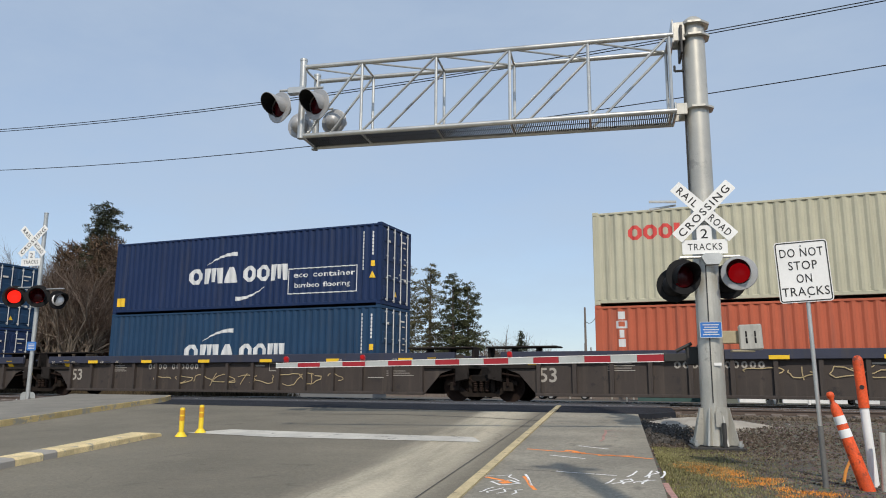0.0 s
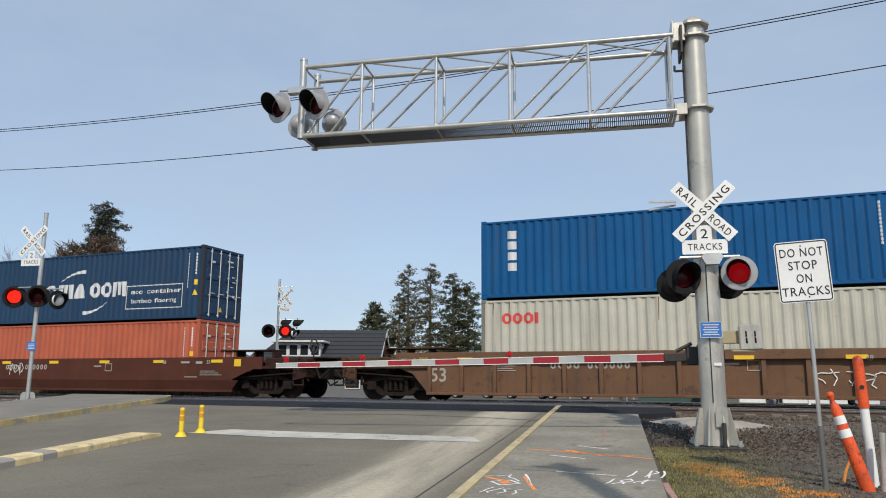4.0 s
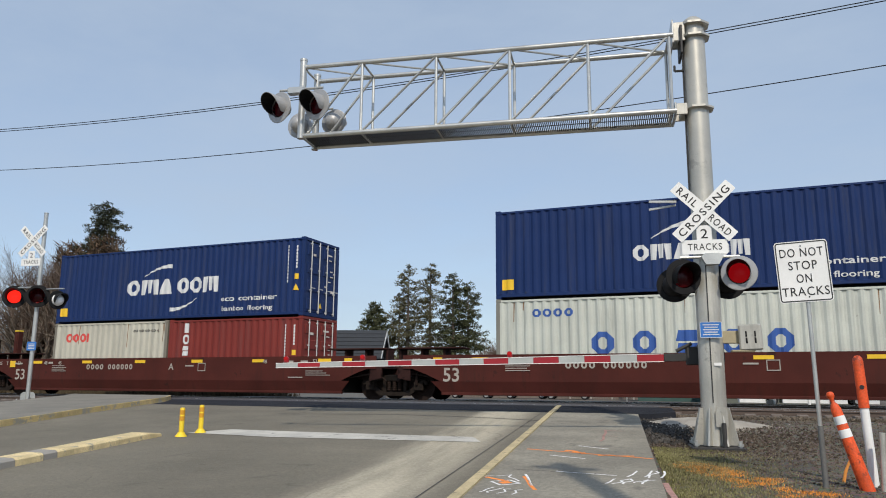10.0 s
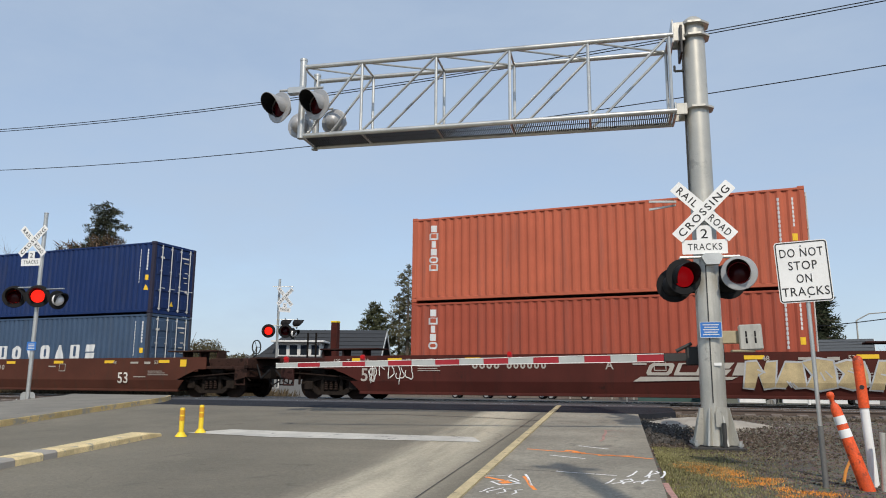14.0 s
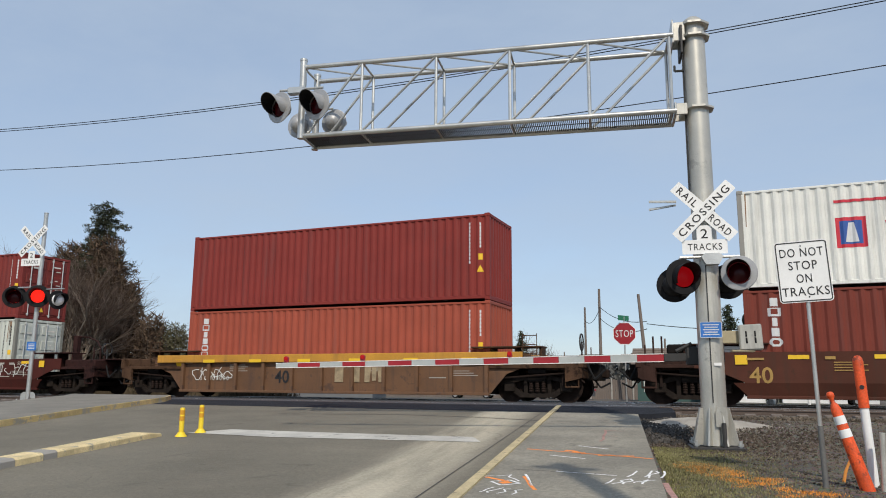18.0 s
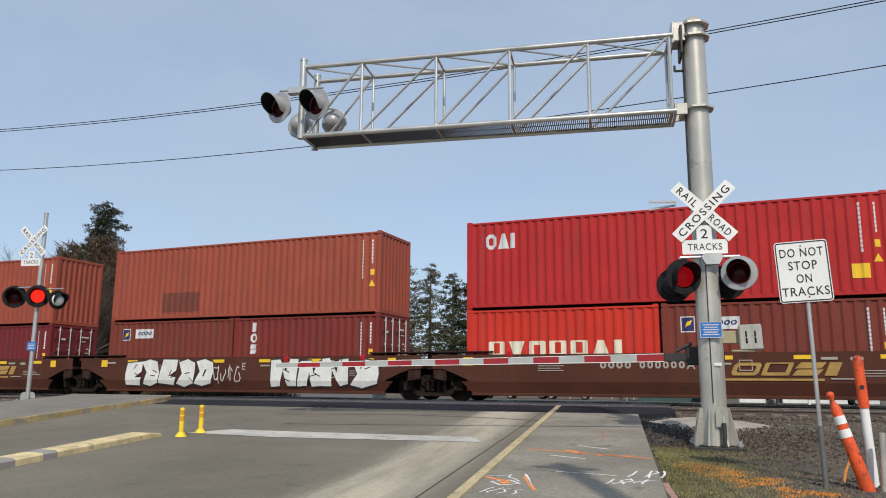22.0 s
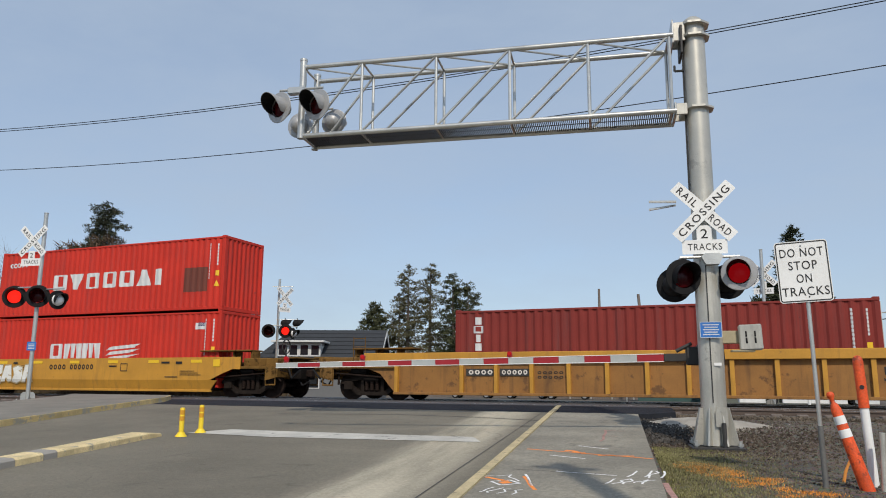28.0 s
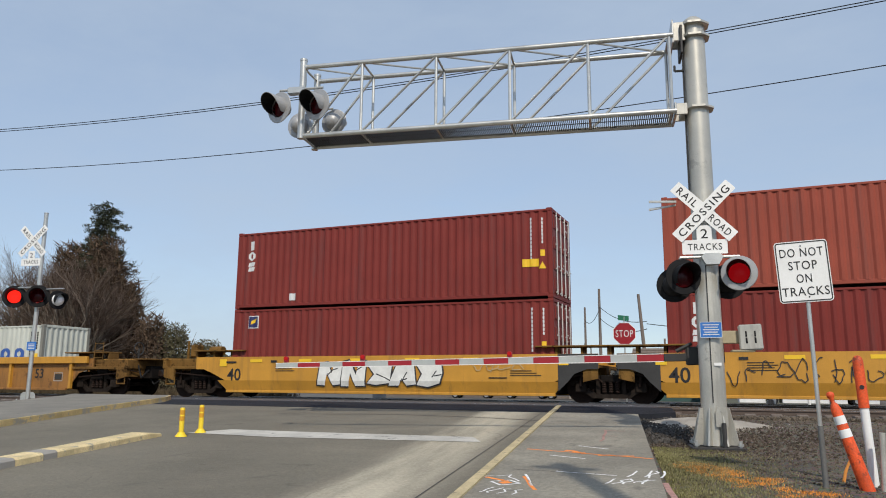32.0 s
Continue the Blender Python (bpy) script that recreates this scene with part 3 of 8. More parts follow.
# crossing panels, rails, sleepers, ballast
def track(yc, name):
    s = Shape()
    s.v = [(x, yc + dy, z) for x in (-900, 900) for dy, z in ((-2.0, -0.42), (-1.45, -0.13), (1.45, -0.13), (2.0, -0.42))]
    s.f = [(0, 4, 5, 1), (1, 5, 6, 2), (2, 6, 7, 3)]
    BAL = bpy.data.materials.get("ballast") or mat("ballast", (0.10, 0.085, 0.07), 0.95, 0, 0.35, 1.2, 1.0, 24.0, spots=(0.2, 0.19, 0.17), spot_at=0.58)
    solo("ballast_bed", s, BAL, "grey crushed-stone ballast bed", "ballast", "structure")
    for side in (-1, 1):
        y = yc + side * 0.7525
        root = thing("rail", pose(0, y, 0), "rusty steel rail with a polished head", "rail", "rails", "structure")
        prof = [(-0.075, -0.17), (0.075, -0.17), (0.075, -0.155), (0.012, -0.135), (0.012, -0.045), (0.036, -0.035), (0.036, -0.004), (-0.036, -0.004), (-0.036, -0.035), (-0.012, -0.045), (-0.012, -0.135), (-0.075, -0.155)]
        q = Shape()
        q.v = [(x, a, b) for x in (-900, 900) for a, b in prof]
        n = len(prof)
        q.f = [(i, (i + 1) % n, n + (i + 1) % n, n + i) for i in range(n)]
        part("rail_web", q, root, material=RAIL_SIDE)
        part("rail_head", Shape().box((0, 0, -0.002), (1800, 0.066, 0.008)), root, "polished running surface", material=RAIL_HEAD)
track(YC, "far")
track(YN, "near")
CROSS_L, CROSS_R = -19.5, -2.4
PANEL = mat("crossing_panel", (0.06, 0.06, 0.066), 0.75, 0, 0.25, 2.5, 0.3, 50)
deck = thing("crossing_deck", pose(0, 0, 0), "dark panels between the rails of the level crossing", "crossing deck", kind="structure")
for yc in (YC, YN):
    for a, b in ((-2.2 if yc == YC else -0.85, -0.80), (-0.66, 0.66), (0.80, 2.2)):
        x = CROSS_L
        while x < CROSS_R - 0.5:
            w = min(2.44, CROSS_R - x)
            part("panel", Shape().box((x + w / 2, yc + (a + b) / 2, -0.105), (w - 0.02, b - a, 0.2), 0.008), deck, material=PANEL)
            x += 2.44
tie = Shape().box((0, 0, -0.21), (0.23, 2.6, 0.16), 0.012).mesh("sleeper", WOOD_POLE)
for yc in (YC, YN):
    bed = thing("sleeper_row", pose(0, yc, 0), "weathered timber railway sleepers", "sleepers", kind="structure")
    for i in range(-70, 71):
        x = i * 0.54 + 3
        if not CROSS_L - 0.2 < x < CROSS_R + 0.2:
            part("sleeper", tie, bed, m=pose(x, 0, 0.035, rz=random.uniform(-1, 1)))
# stones of the ballast shoulder and the verge
def stones(name, n, area, size, material, label, z0=None):
    r = random.Random(len(name) * 7 + n)
    s = Shape()
    for _ in range(n):
        x, y = area(r)
        k = size * r.uniform(0.5, 1.5)
        z = (dirt_z(x, y) if z0 is None else z0(x, y)) + k * 0.2
        m = Matrix.Translation((x, y, z)) @ Euler((r.uniform(0, 6), r.uniform(0, 6), r.uniform(0, 6))).to_matrix().to_4x4() @ Matrix.Diagonal((k * r.uniform(0.7, 1.2), k * r.uniform(0.7, 1.1), k * r.uniform(0.5, 0.9), 1))
        v = [(1, 0, 0), (-1, 0, 0), (0, 1, 0), (0, -1, 0), (0, 0, 1), (0, 0, -1)]
        s.add([(a + r.uniform(-.25, .25), b + r.uniform(-.25, .25), c + r.uniform(-.25, .25)) for a, b, c in v], [(0, 2, 4), (2, 1, 4), (1, 3, 4), (3, 0, 4), (2, 0, 5), (1, 2, 5), (3, 1, 5), (0, 3, 5)], m)
    return solo(name, s, material, label, "stones", "stuff")
STONE = leafy("crushed_stone", (0.110, 0.088, 0.066))
STONE_DARK = leafy("dark_clods", (0.075, 0.058, 0.045))
stones("ballast_stones", 9000, lambda r: (r.uniform(-2.2, 9.0), r.choice((17.75, 18.1, 18.5, 21.9)) + r.gauss(0, 0.28)), 0.035, STONE, "grey crushed ballast stones beside the rails", lambda x, y: -0.17 - max(0, 17.9 - y) * 0.35)
stones("verge_gravel", 12000, lambda r: (lambda y: (0.5 - 0.171 * y + abs(r.gauss(0, 2.6)) + 0.25, y))(r.uniform(7.5, 17.5)), 0.013, STONE, "loose gravel scattered on the verge")
stones("earth_clods", 2600, lambda r: (r.gauss(-0.3, 1.3), r.gauss(13.6, 1.1)), 0.024, STONE_DARK, "dark clods of dug earth round the mast foot")
stones("asphalt_rubble", 1500, lambda r: (lambda y: (0.42 - 0.171 * y + abs(r.gauss(0, 0.55)) + 0.02, y))(r.uniform(13.0, 17.4)), 0.036, leafy("broken_asphalt", (0.062, 0.057, 0.052)), "broken dark asphalt lumps along the footpath end")
stones("pale_gravel_stones", 1300, lambda r: (r.gauss(-1.05, 0.5), r.gauss(15.7, 0.5)), 0.02, leafy("pale_stone", (0.33, 0.30, 0.25)), "loose pale gravel round the heap")
pile = Shape()
for i in range(9):
    for j in range(24):
        t, u = i / 8, j / 24 * 2 * math.pi
        rr = 1 - t
        pile.v.append((-1.15 + 1.45 * rr * math.cos(u) * (1 + 0.25 * noise.noise((math.cos(u) * 2, math.sin(u) * 2, 3.3))), 16.1 + 0.75 * rr * math.sin(u) * (1 + 0.3 * noise.noise((math.cos(u) * 2, math.sin(u) * 2, 9.3))), dirt_z(0, 16.1) - 0.03 + 0.15 * (1 - rr ** 1.6) + 0.06 * noise.noise((math.cos(u) * 3 * rr, math.sin(u) * 3 * rr, 7))))
pile.f = [(i * 24 + j, i * 24 + (j + 1) % 24, (i + 1) * 24 + (j + 1) % 24, (i + 1) * 24 + j) for i in range(8) for j in range(24)]
solo("gravel_heap", pile, mat("pale_gravel", (0.34, 0.31, 0.265), 0.95, 0, 0.2, 3.0, 0.8, 40), "low heap of pale fine gravel behind the mast", "gravel", "stuff", smooth=True)
def grass(name, n, area, material, label, h=0.05):
    r = random.Random(n)
    s = Shape()
    for _ in range(n):
        x, y = area(r)
        z, a, k = dirt_z(x, y), r.uniform(0, 6.28), h * r.uniform(0.5, 1.5)
        dx, dy, w = math.cos(a), math.sin(a), 0.005
        s.add([(x - dy * w, y + dx * w, z - 0.01), (x + dy * w, y - dx * w, z - 0.01), (x + dx * k * 0.7, y + dy * k * 0.7, z + k)], [(0, 1, 2)])
    ob = new(name, s.flat(name, material))
    return tagged(ob, label, "grass", "", "stuff")
def verge(r):
    y = r.uniform(6.3, 12.5)
    return 0.5 - 0.171 * y + abs(r.gauss(0, 0.62)), y
grass("verge_grass", 32000, verge, GRASS, "short dry grass along the footpath edge", 0.024)
def sprayed(r):
    k = random.Random(r.randrange(46))
    t = k.random() ** 1.2
    return -1.0 + 1.45 * t + k.gauss(0, 0.12) + r.gauss(0, 0.07), 10.5 - 1.85 * t + k.gauss(0, 0.2) + r.gauss(0, 0.05)
grass("sprayed_grass", 8500, sprayed, leafy("orange_sprayed_grass", (0.78, 0.30, 0.06)), "grass blades sprayed orange", 0.015)

# rank dry weeds along the far side of the tracks, clear of the road
def weeds(r):
    x = r.uniform(-60, -20.2) if r.random() < 0.85 else r.uniform(12, 30)
    return x, r.uniform(28.4, 31.0)
def weed_strip(n):
    r = random.Random(77)
    s = Shape()
    for _ in range(n):
        x, y = weeds(r)
        z, k, w, dx = dirt_z(x, y) - 0.02, r.uniform(0.2, 0.6), r.uniform(0.02, 0.06), r.uniform(-0.25, 0.25)
        s.add([(x - w, y, z), (x + w, y + w, z), (x + dx, y + dx * 0.5, z + k)], [(0, 1, 2)])
    return tagged(new("trackside_weeds", s.flat("trackside_weeds", leafy("dead_weeds", (0.075, 0.058, 0.036)))), "dead brown weeds along the far side of the tracks", "weeds", "", "stuff")
weed_strip(9000)
# ---- containers ----
PITCH, DEEP = 0.2785, 0.042
def corr_breaks(L):
    out, x = [], 0.13
    k = int((L - 0.26) / PITCH)
    p = (L - 0.26) / k
    for i in range(k):
        a = 0.13 + i * p
        out += [(a, 0.0), (a + p * 0.25, 0.0), (a + p * 0.5, DEEP), (a + p * 0.75, DEEP)]
    out.append((L - 0.13, 0.0))
    return out
def corr_at(breaks, x):
    for (a, d), (b, e) in zip(breaks, breaks[1:]):
        if a <= x <= b:
            return d + (e - d) * (x - a) / (b - a)
    return 0.0
BOX = {}
def box_meshes(L, H):
    """The shared meshes of a container L long and H high: left end at x 0, near side at y 0, bottom at z 0."""
    if (L, H) in BOX:
        return BOX[L, H]
    W, d = 2.438, {}
    br = corr_breaks(L)
    s = Shape()
    for x, e in br:
        s.v += [(x, 0.006 + e, 0.15), (x, 0.006 + e, H - 0.09)]
    s.f = [(2 * i, 2 * i + 2, 2 * i + 3, 2 * i + 1) for i in range(len(br) - 1)]
    d["side_panel"] = s.flat("side_panel", WHITE)
    s = Shape()
    w, p = 0.13, 0.27
    pts = []
    while w + p <= W - 0.13 + 1e-6:
        pts += [(w, 0.0), (w + p * 0.25, 0.0), (w + p * 0.5, 0.045), (w + p * 0.75, 0.045)]
        w += p
    pts.append((W - 0.13, 0.0))
    for y, e in pts:
        s.v += [(-0.012 - e, y, 0.15), (-0.012 - e, y, H - 0.1)]
    s.f = [(2 * i, 2 * i + 2, 2 * i + 3, 2 * i + 1) for i in range(len(pts) - 1)]
    d["end_panel"] = s.flat("end_panel", WHITE)
    s = Shape()
    n = int((L - 0.4) / 0.42)
    for i in range(n + 1):
        x = 0.2 + (L - 0.4) * i / n
        s.v += [(x, 0.06, H - 0.065 + (0.016 if i % 2 else 0)), (x, W - 0.06, H - 0.065 + (0.016 if i % 2 else 0))]
    s.f = [(2 * i, 2 * i + 2, 2 * i + 3, 2 * i + 1) for i in range(n)]
    d["roof_panel"] = s.flat("roof_panel", WHITE)
    d["top_rail"] = Shape().box((L / 2, 0.035, H - 0.07), (L - 0.3, 0.07, 0.07), 0.01).mesh("top_rail", WHITE)
    d["bottom_rail"] = Shape().box((L / 2, 0.045, 0.105), (L - 0.3, 0.06, 0.11), 0.012).mesh("bottom_rail", WHITE)
    d["corner_post"] = Shape().box((0.07, 0.07, H / 2), (0.14, 0.14, H - 0.24), 0.012).mesh("corner_post", WHITE)
    c = Shape().box((0.089, 0.081, 0.059), (0.178, 0.166, 0.118), 0.012)
    c.box((0.089, -0.003, 0.059), (0.08, 0.004, 0.05)).box((-0.001, 0.081, 0.059), (0.004, 0.07, 0.05))
    d["corner_casting"] = c.mesh("corner_casting", WHITE)
    d["end_sill"] = Shape().box((0, W / 2, 0.08), (0.12, W - 0.3, 0.15), 0.01).mesh("end_sill", WHITE)
    d["end_header"] = Shape().box((0, W / 2, H - 0.06), (0.12, W - 0.3, 0.11), 0.01).mesh("end_header", WHITE)
    d["underframe"] = Shape().box((L / 2, W / 2, 0.13), (L - 0.3, W - 0.2, 0.06)).mesh("underframe", STEEL_DARK)
    leaf = Shape().box((0, 0, H / 2 + 0.01), (0.05, 1.08, H - 0.32), 0.01)
    for k in range(4):
        leaf.box((0.028, 0, 0.45 + (H - 0.9) * k / 3), (0.05, 0.94, (H - 0.9) / 3 * 0.62), 0.02)
    d["door_leaf"] = leaf.mesh("door_leaf", WHITE)
    r = Shape().tube((0.085, 0, 0.13), (0.085, 0, H - 0.1), 0.021, n=8)
    for z in (0.2, H * 0.33, H * 0.6, H - 0.22):
        r.box((0.07, 0, z), (0.05, 0.10, 0.05), 0.006)
    r.box((0.10, 0.12, H * 0.36), (0.02, 0.26, 0.03), 0.005)
    d["lock_rod"] = r.mesh("lock_rod", WHITE)
    d["breaks"] = br
    BOX[L, H] = d
    return d

def decals(name, polys, breaks, parent, material, label="", lift=0.004):
    """Paint that follows the folds of a container's side."""
    s = Shape()
    xs = [b[0] for b in breaks]
    seen = {}
    def at(x, z):
        k = (round(x, 4), round(z, 4))
        if k not in seen:
            seen[k] = len(s.v)
            s.v.append((x, 0.006 + corr_at(breaks, x) - lift, z))
        return seen[k]
    for poly in polys:
        lo, hi = min(p[0] for p in poly), max(p[0] for p in poly)
        cuts = [lo - 1] + [x for x in xs if lo < x < hi] + [hi + 1]
        for a, b in zip(cuts, cuts[1:]):
            q = clip(clip(poly, a, True), b, False)
            if len(q) > 2:
                ix = []
                for x, z in q:
                    i = at(x, z)
                    if i not in ix:
                        ix.append(i)
                if len(ix) > 2:
                    s.f.append(tuple(ix))
    ob = new(name, s.flat(name, material))
    ob.parent = parent
    if label:
        ob["label"] = label
    return ob

PAINTS = {}
RUST_RUN = mat("rust_run", (0.20, 0.115, 0.06), 0.85, 0, 0.3, 5.0, 0.1)
ROD_WHITE = mat("chalky_white_rod", (0.50, 0.51, 0.50), 0.6, 0, 0.12, 4.0)
def box_paint(key, rgb):
    if key not in PAINTS:
        dirt = tuple(c * 0.62 + 0.03 for c in rgb)
        PAINTS[key] = mat(key + "_container_paint", rgb, 0.55, 0, 0.09, 0.7, 0.05, 30, streak=dirt, spots=tuple(c * 0.5 + 0.025 for c in rgb), spot_at=0.665, gloss=0.18)
    return PAINTS[key]
COLOURS = {
    "navy": (0.020, 0.042, 0.120), "slate_blue": (0.026, 0.072, 0.150), "royal_blue": (0.016, 0.042, 0.155), "faded_indigo": (0.085, 0.084, 0.152),
    "sky_blue": (0.008, 0.120, 0.330), "steel_blue": (0.075, 0.125, 0.210), "charcoal": (0.105, 0.118, 0.140), "grey_green": (0.17, 0.19, 0.18),
    "cream": (0.55, 0.53, 0.40), "pale_cream": (0.58, 0.56, 0.47), "off_white": (0.62, 0.645, 0.58), "white": (0.86, 0.86, 0.80),
    "orange": (0.52, 0.135, 0.075), "salmon": (0.46, 0.135, 0.085), "rust_red": (0.40, 0.092, 0.055), "weathered_red": (0.26, 0.042, 0.034), "brick_red": (0.225, 0.039, 0.032), "rust_brick": (0.34, 0.080, 0.052),
    "dark_red": (0.190, 0.026, 0.030), "maroon": (0.130, 0.018, 0.026), "brown_red": (0.215, 0.050, 0.034), "tan_brown": (0.37, 0.086, 0.052),
    "bright_red": (0.62, 0.032, 0.024), "crimson": (0.50, 0.032, 0.032), "vermilion": (0.64, 0.044, 0.027), "green": (0.17, 0.36, 0.28),
    "pale_green": (0.26, 0.42, 0.34), "teal_green": (0.045, 0.300, 0.210),
}
COLOURS = {k: tuple(c * (0.70 if v[2] > 1.8 * v[0] and v[2] > v[1] else 0.84) for c in v) for k, v in COLOURS.items()}
MOVERS = []
CONTAINER_LABEL = "{} corrugated steel shipping container riding on a well car"
def container(S, z, size, colour, flip=False, marks=(), rods=None, rusty=False, label=""):
    """A container whose left end stands S metres along the train. flip: its doors face the train's front."""
    L, H = {"40h": (12.192, 2.896), "40": (12.192, 2.591), "20": (6.058, 2.591)}[size]
    d = box_meshes(L, H)
    W = 2.438
    P = box_paint(colour, COLOURS[colour])
    root = thing("shipping_container", pose(S, YC - W / 2, z), label or CONTAINER_LABEL.format(colour.replace("_", " ")), "container", "containers of the train")
    MOVERS.append((root, S, YC - W / 2, z))
    far = pose(L, W, 0, rz=180)
    C = box_paint("weathered_" + colour, tuple(c * 0.35 + b for c, b in zip(COLOURS[colour], (0.03, 0.02, 0.013)))) if rusty else P
    for m in (None, far):
        part("side_panel", d["side_panel"], root, m=m, material=P)
        part("top_rail", d["top_rail"], root, m=m, material=P)
        part("bottom_rail", d["bottom_rail"], root, m=m, material=P)
    part("roof_panel", d["roof_panel"], root, material=P)
    part("underframe", d["underframe"], root)
    for mx in (None, pose(L, 0, 0) @ Matrix.Diagonal((-1, 1, 1, 1)), pose(0, W, 0) @ Matrix.Diagonal((1, -1, 1, 1)), far):
        part("corner_post", d["corner_post"], root, m=mx, material=C)
        part("corner_casting", d["corner_casting"], root, m=mx, material=C)
        part("corner_casting", d["corner_casting"], root, m=(Matrix.Identity(4) if mx is None else mx) @ pose(0, 0, H - 0.118), material=C)
    right, left = pose(L, 0, 0), pose(0, W, 0, rz=180)
    dm, em = (left, right) if flip else (right, left)
    for m in (pose(0.065, 0, 0), pose(L - 0.065, 0, 0)):
        part("end_sill", d["end_sill"], root, m=m, material=P)
        part("end_header", d["end_header"], root, m=m, material=P)
    part("end_panel", d["end_panel"], root, m=em, material=P)
    for k, y in enumerate((0.68, 1.758)):
        leaf = part("door_leaf", d["door_leaf"], root, m=dm @ pose(-0.035, y, 0), material=P)
        for dy in (-0.27, 0.27):
            part("lock_rod", d["lock_rod"], leaf, m=pose(0, dy, 0), material=rods or ROD_WHITE)
    if dm is right:
        s = Shape()
        r = random.Random(int(S * 10))
        for y, z0, w, h in ((1.50, H - 0.50, 0.55, 0.10), (1.62, H - 0.68, 0.3, 0.06), (1.75, H * 0.62, 0.22, 0.06), (1.75, H * 0.55, 0.26, 0.06), (1.72, H * 0.48, 0.26, 0.05), (1.35, H * 0.40, 0.16, 0.10), (1.75, H * 0.34, 0.24, 0.16), (0.45, H - 0.65, 0.3, 0.14)):
            y += r.uniform(-0.1, 0.1)
            k = r.uniform(0.8, 1.2)
            s = Shape()
            k, h = k * 0.75, h * 0.6
            s.v = [(L + 0.022, y, z0), (L + 0.022, y + w * k, z0), (L + 0.022, y + w * k, z0 + h), (L + 0.022, y, z0 + h)]
            s.f = [(0, 1, 2, 3)]
            ob = new("door_marking", s.flat("door_marking", LETTER_WORN))
            ob.parent = root
        s = Shape()
        s.v, s.f = [(L + 0.022, 1.0, 0.35), (L + 0.022, 1.22, 0.35), (L + 0.022, 1.11, 0.55)], [(0, 1, 2)]
        ob = new("door_warning", s.flat("door_warning", YELLOW_MARK))
        ob.parent = root
    if rusty and sum(COLOURS[colour]) > 0.9:
        r = random.Random(int(S * 7) + int(z * 100))
        for k in range(8):
            x, ln, w, low = r.choice((r.uniform(0.2, 1.2), r.uniform(0.3, L - 0.4), L - r.uniform(0.2, 0.6))), r.uniform(0.25, 1.1), r.uniform(0.015, 0.05), r.random() < 0.4
            z1 = 0.16 + ln * 0.5 if low else H - 0.11
            decals("rust_streak", [[(x, z1), (x - w * 0.3, z1 - ln * (0.48 if low else 1)), (x + w * 0.3, z1 - ln * (0.48 if low else 1)), (x + w, z1)]], d["breaks"], root, RUST_RUN, "", 0.003)
    for i, (nm, polys, m, lab) in enumerate(marks):
        if nm in ("name_blocks", "small_marks"):
            for k in range(0, len(polys), 8):
                decals("name_block", polys[k:k + 8], d["breaks"], root, m, lab if k == 0 else "", 0.004 + 0.002 * i)
        elif nm == "name_column":
            for q in polys:
                decals("name_block", [q], d["breaks"], root, m, "", 0.004 + 0.002 * i)
        else:
            decals(nm, polys, d["breaks"], root, m, lab, 0.004 + 0.002 * i)
    return root

def ids(L, H, light=LETTER, small=True, yellow=True, tri=False):
    """The code columns and warning labels near the right end."""
    x = L - 0.75
    out = [("code_column", code_line(x + 0.02, H * 0.42, x + 0.08, H - 0.26, 11), light, "small code letters"), ("code_column", code_line(x + 0.40, H * 0.60, x + 0.45, H - 0.28, 7), light, "")]
    if yellow:
        out.append(("yellow_label", rect(x + 0.36, H * 0.46, x + 0.5, H * 0.53), YELLOW_MARK, ""))
    if tri:
        out.append(("warning_triangle", [[(x + 0.30, H * 0.32), (x + 0.54, H * 0.32), (x + 0.42, H * 0.40)]], YELLOW_MARK, ""))
    return out

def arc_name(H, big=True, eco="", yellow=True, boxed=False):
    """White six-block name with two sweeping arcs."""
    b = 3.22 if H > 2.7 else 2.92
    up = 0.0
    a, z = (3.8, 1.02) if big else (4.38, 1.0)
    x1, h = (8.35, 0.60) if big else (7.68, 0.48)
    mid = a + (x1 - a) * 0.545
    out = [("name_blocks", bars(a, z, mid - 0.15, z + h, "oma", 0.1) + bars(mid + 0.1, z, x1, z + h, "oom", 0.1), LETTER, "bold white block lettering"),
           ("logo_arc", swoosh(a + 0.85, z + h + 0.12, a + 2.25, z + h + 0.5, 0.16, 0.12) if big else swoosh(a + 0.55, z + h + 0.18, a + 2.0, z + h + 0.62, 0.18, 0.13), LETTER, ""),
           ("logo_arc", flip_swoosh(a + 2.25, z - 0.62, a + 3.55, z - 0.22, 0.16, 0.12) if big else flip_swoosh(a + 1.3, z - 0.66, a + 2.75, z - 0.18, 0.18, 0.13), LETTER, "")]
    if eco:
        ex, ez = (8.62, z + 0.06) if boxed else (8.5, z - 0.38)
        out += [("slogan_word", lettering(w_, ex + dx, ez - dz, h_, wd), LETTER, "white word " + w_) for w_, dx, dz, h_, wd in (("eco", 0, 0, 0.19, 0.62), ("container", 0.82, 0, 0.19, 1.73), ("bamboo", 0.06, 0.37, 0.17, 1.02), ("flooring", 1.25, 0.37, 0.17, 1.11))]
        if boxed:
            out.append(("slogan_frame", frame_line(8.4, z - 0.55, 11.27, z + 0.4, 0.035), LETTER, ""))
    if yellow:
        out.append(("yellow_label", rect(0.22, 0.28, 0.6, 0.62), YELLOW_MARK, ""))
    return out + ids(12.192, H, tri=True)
def vertical_name(n="bnibon", x=0.62, H=2.896, top=0.22, h=1.35, w=0.34):
    n = {3: "bos", 4: "bnib", 5: "bnibo", 6: "bnibon"}.get(n, n)
    p, out = h / len(n), []
    for k, c in enumerate(n):
        d = 0.0 if c != "i" else w * 0.3
        out += block_shape(c, x + d, x + w - d, H - top - p * (k + 0.84), H - top - p * k)
    return [("name_blocks", out, LETTER, "white vertical block lettering")]
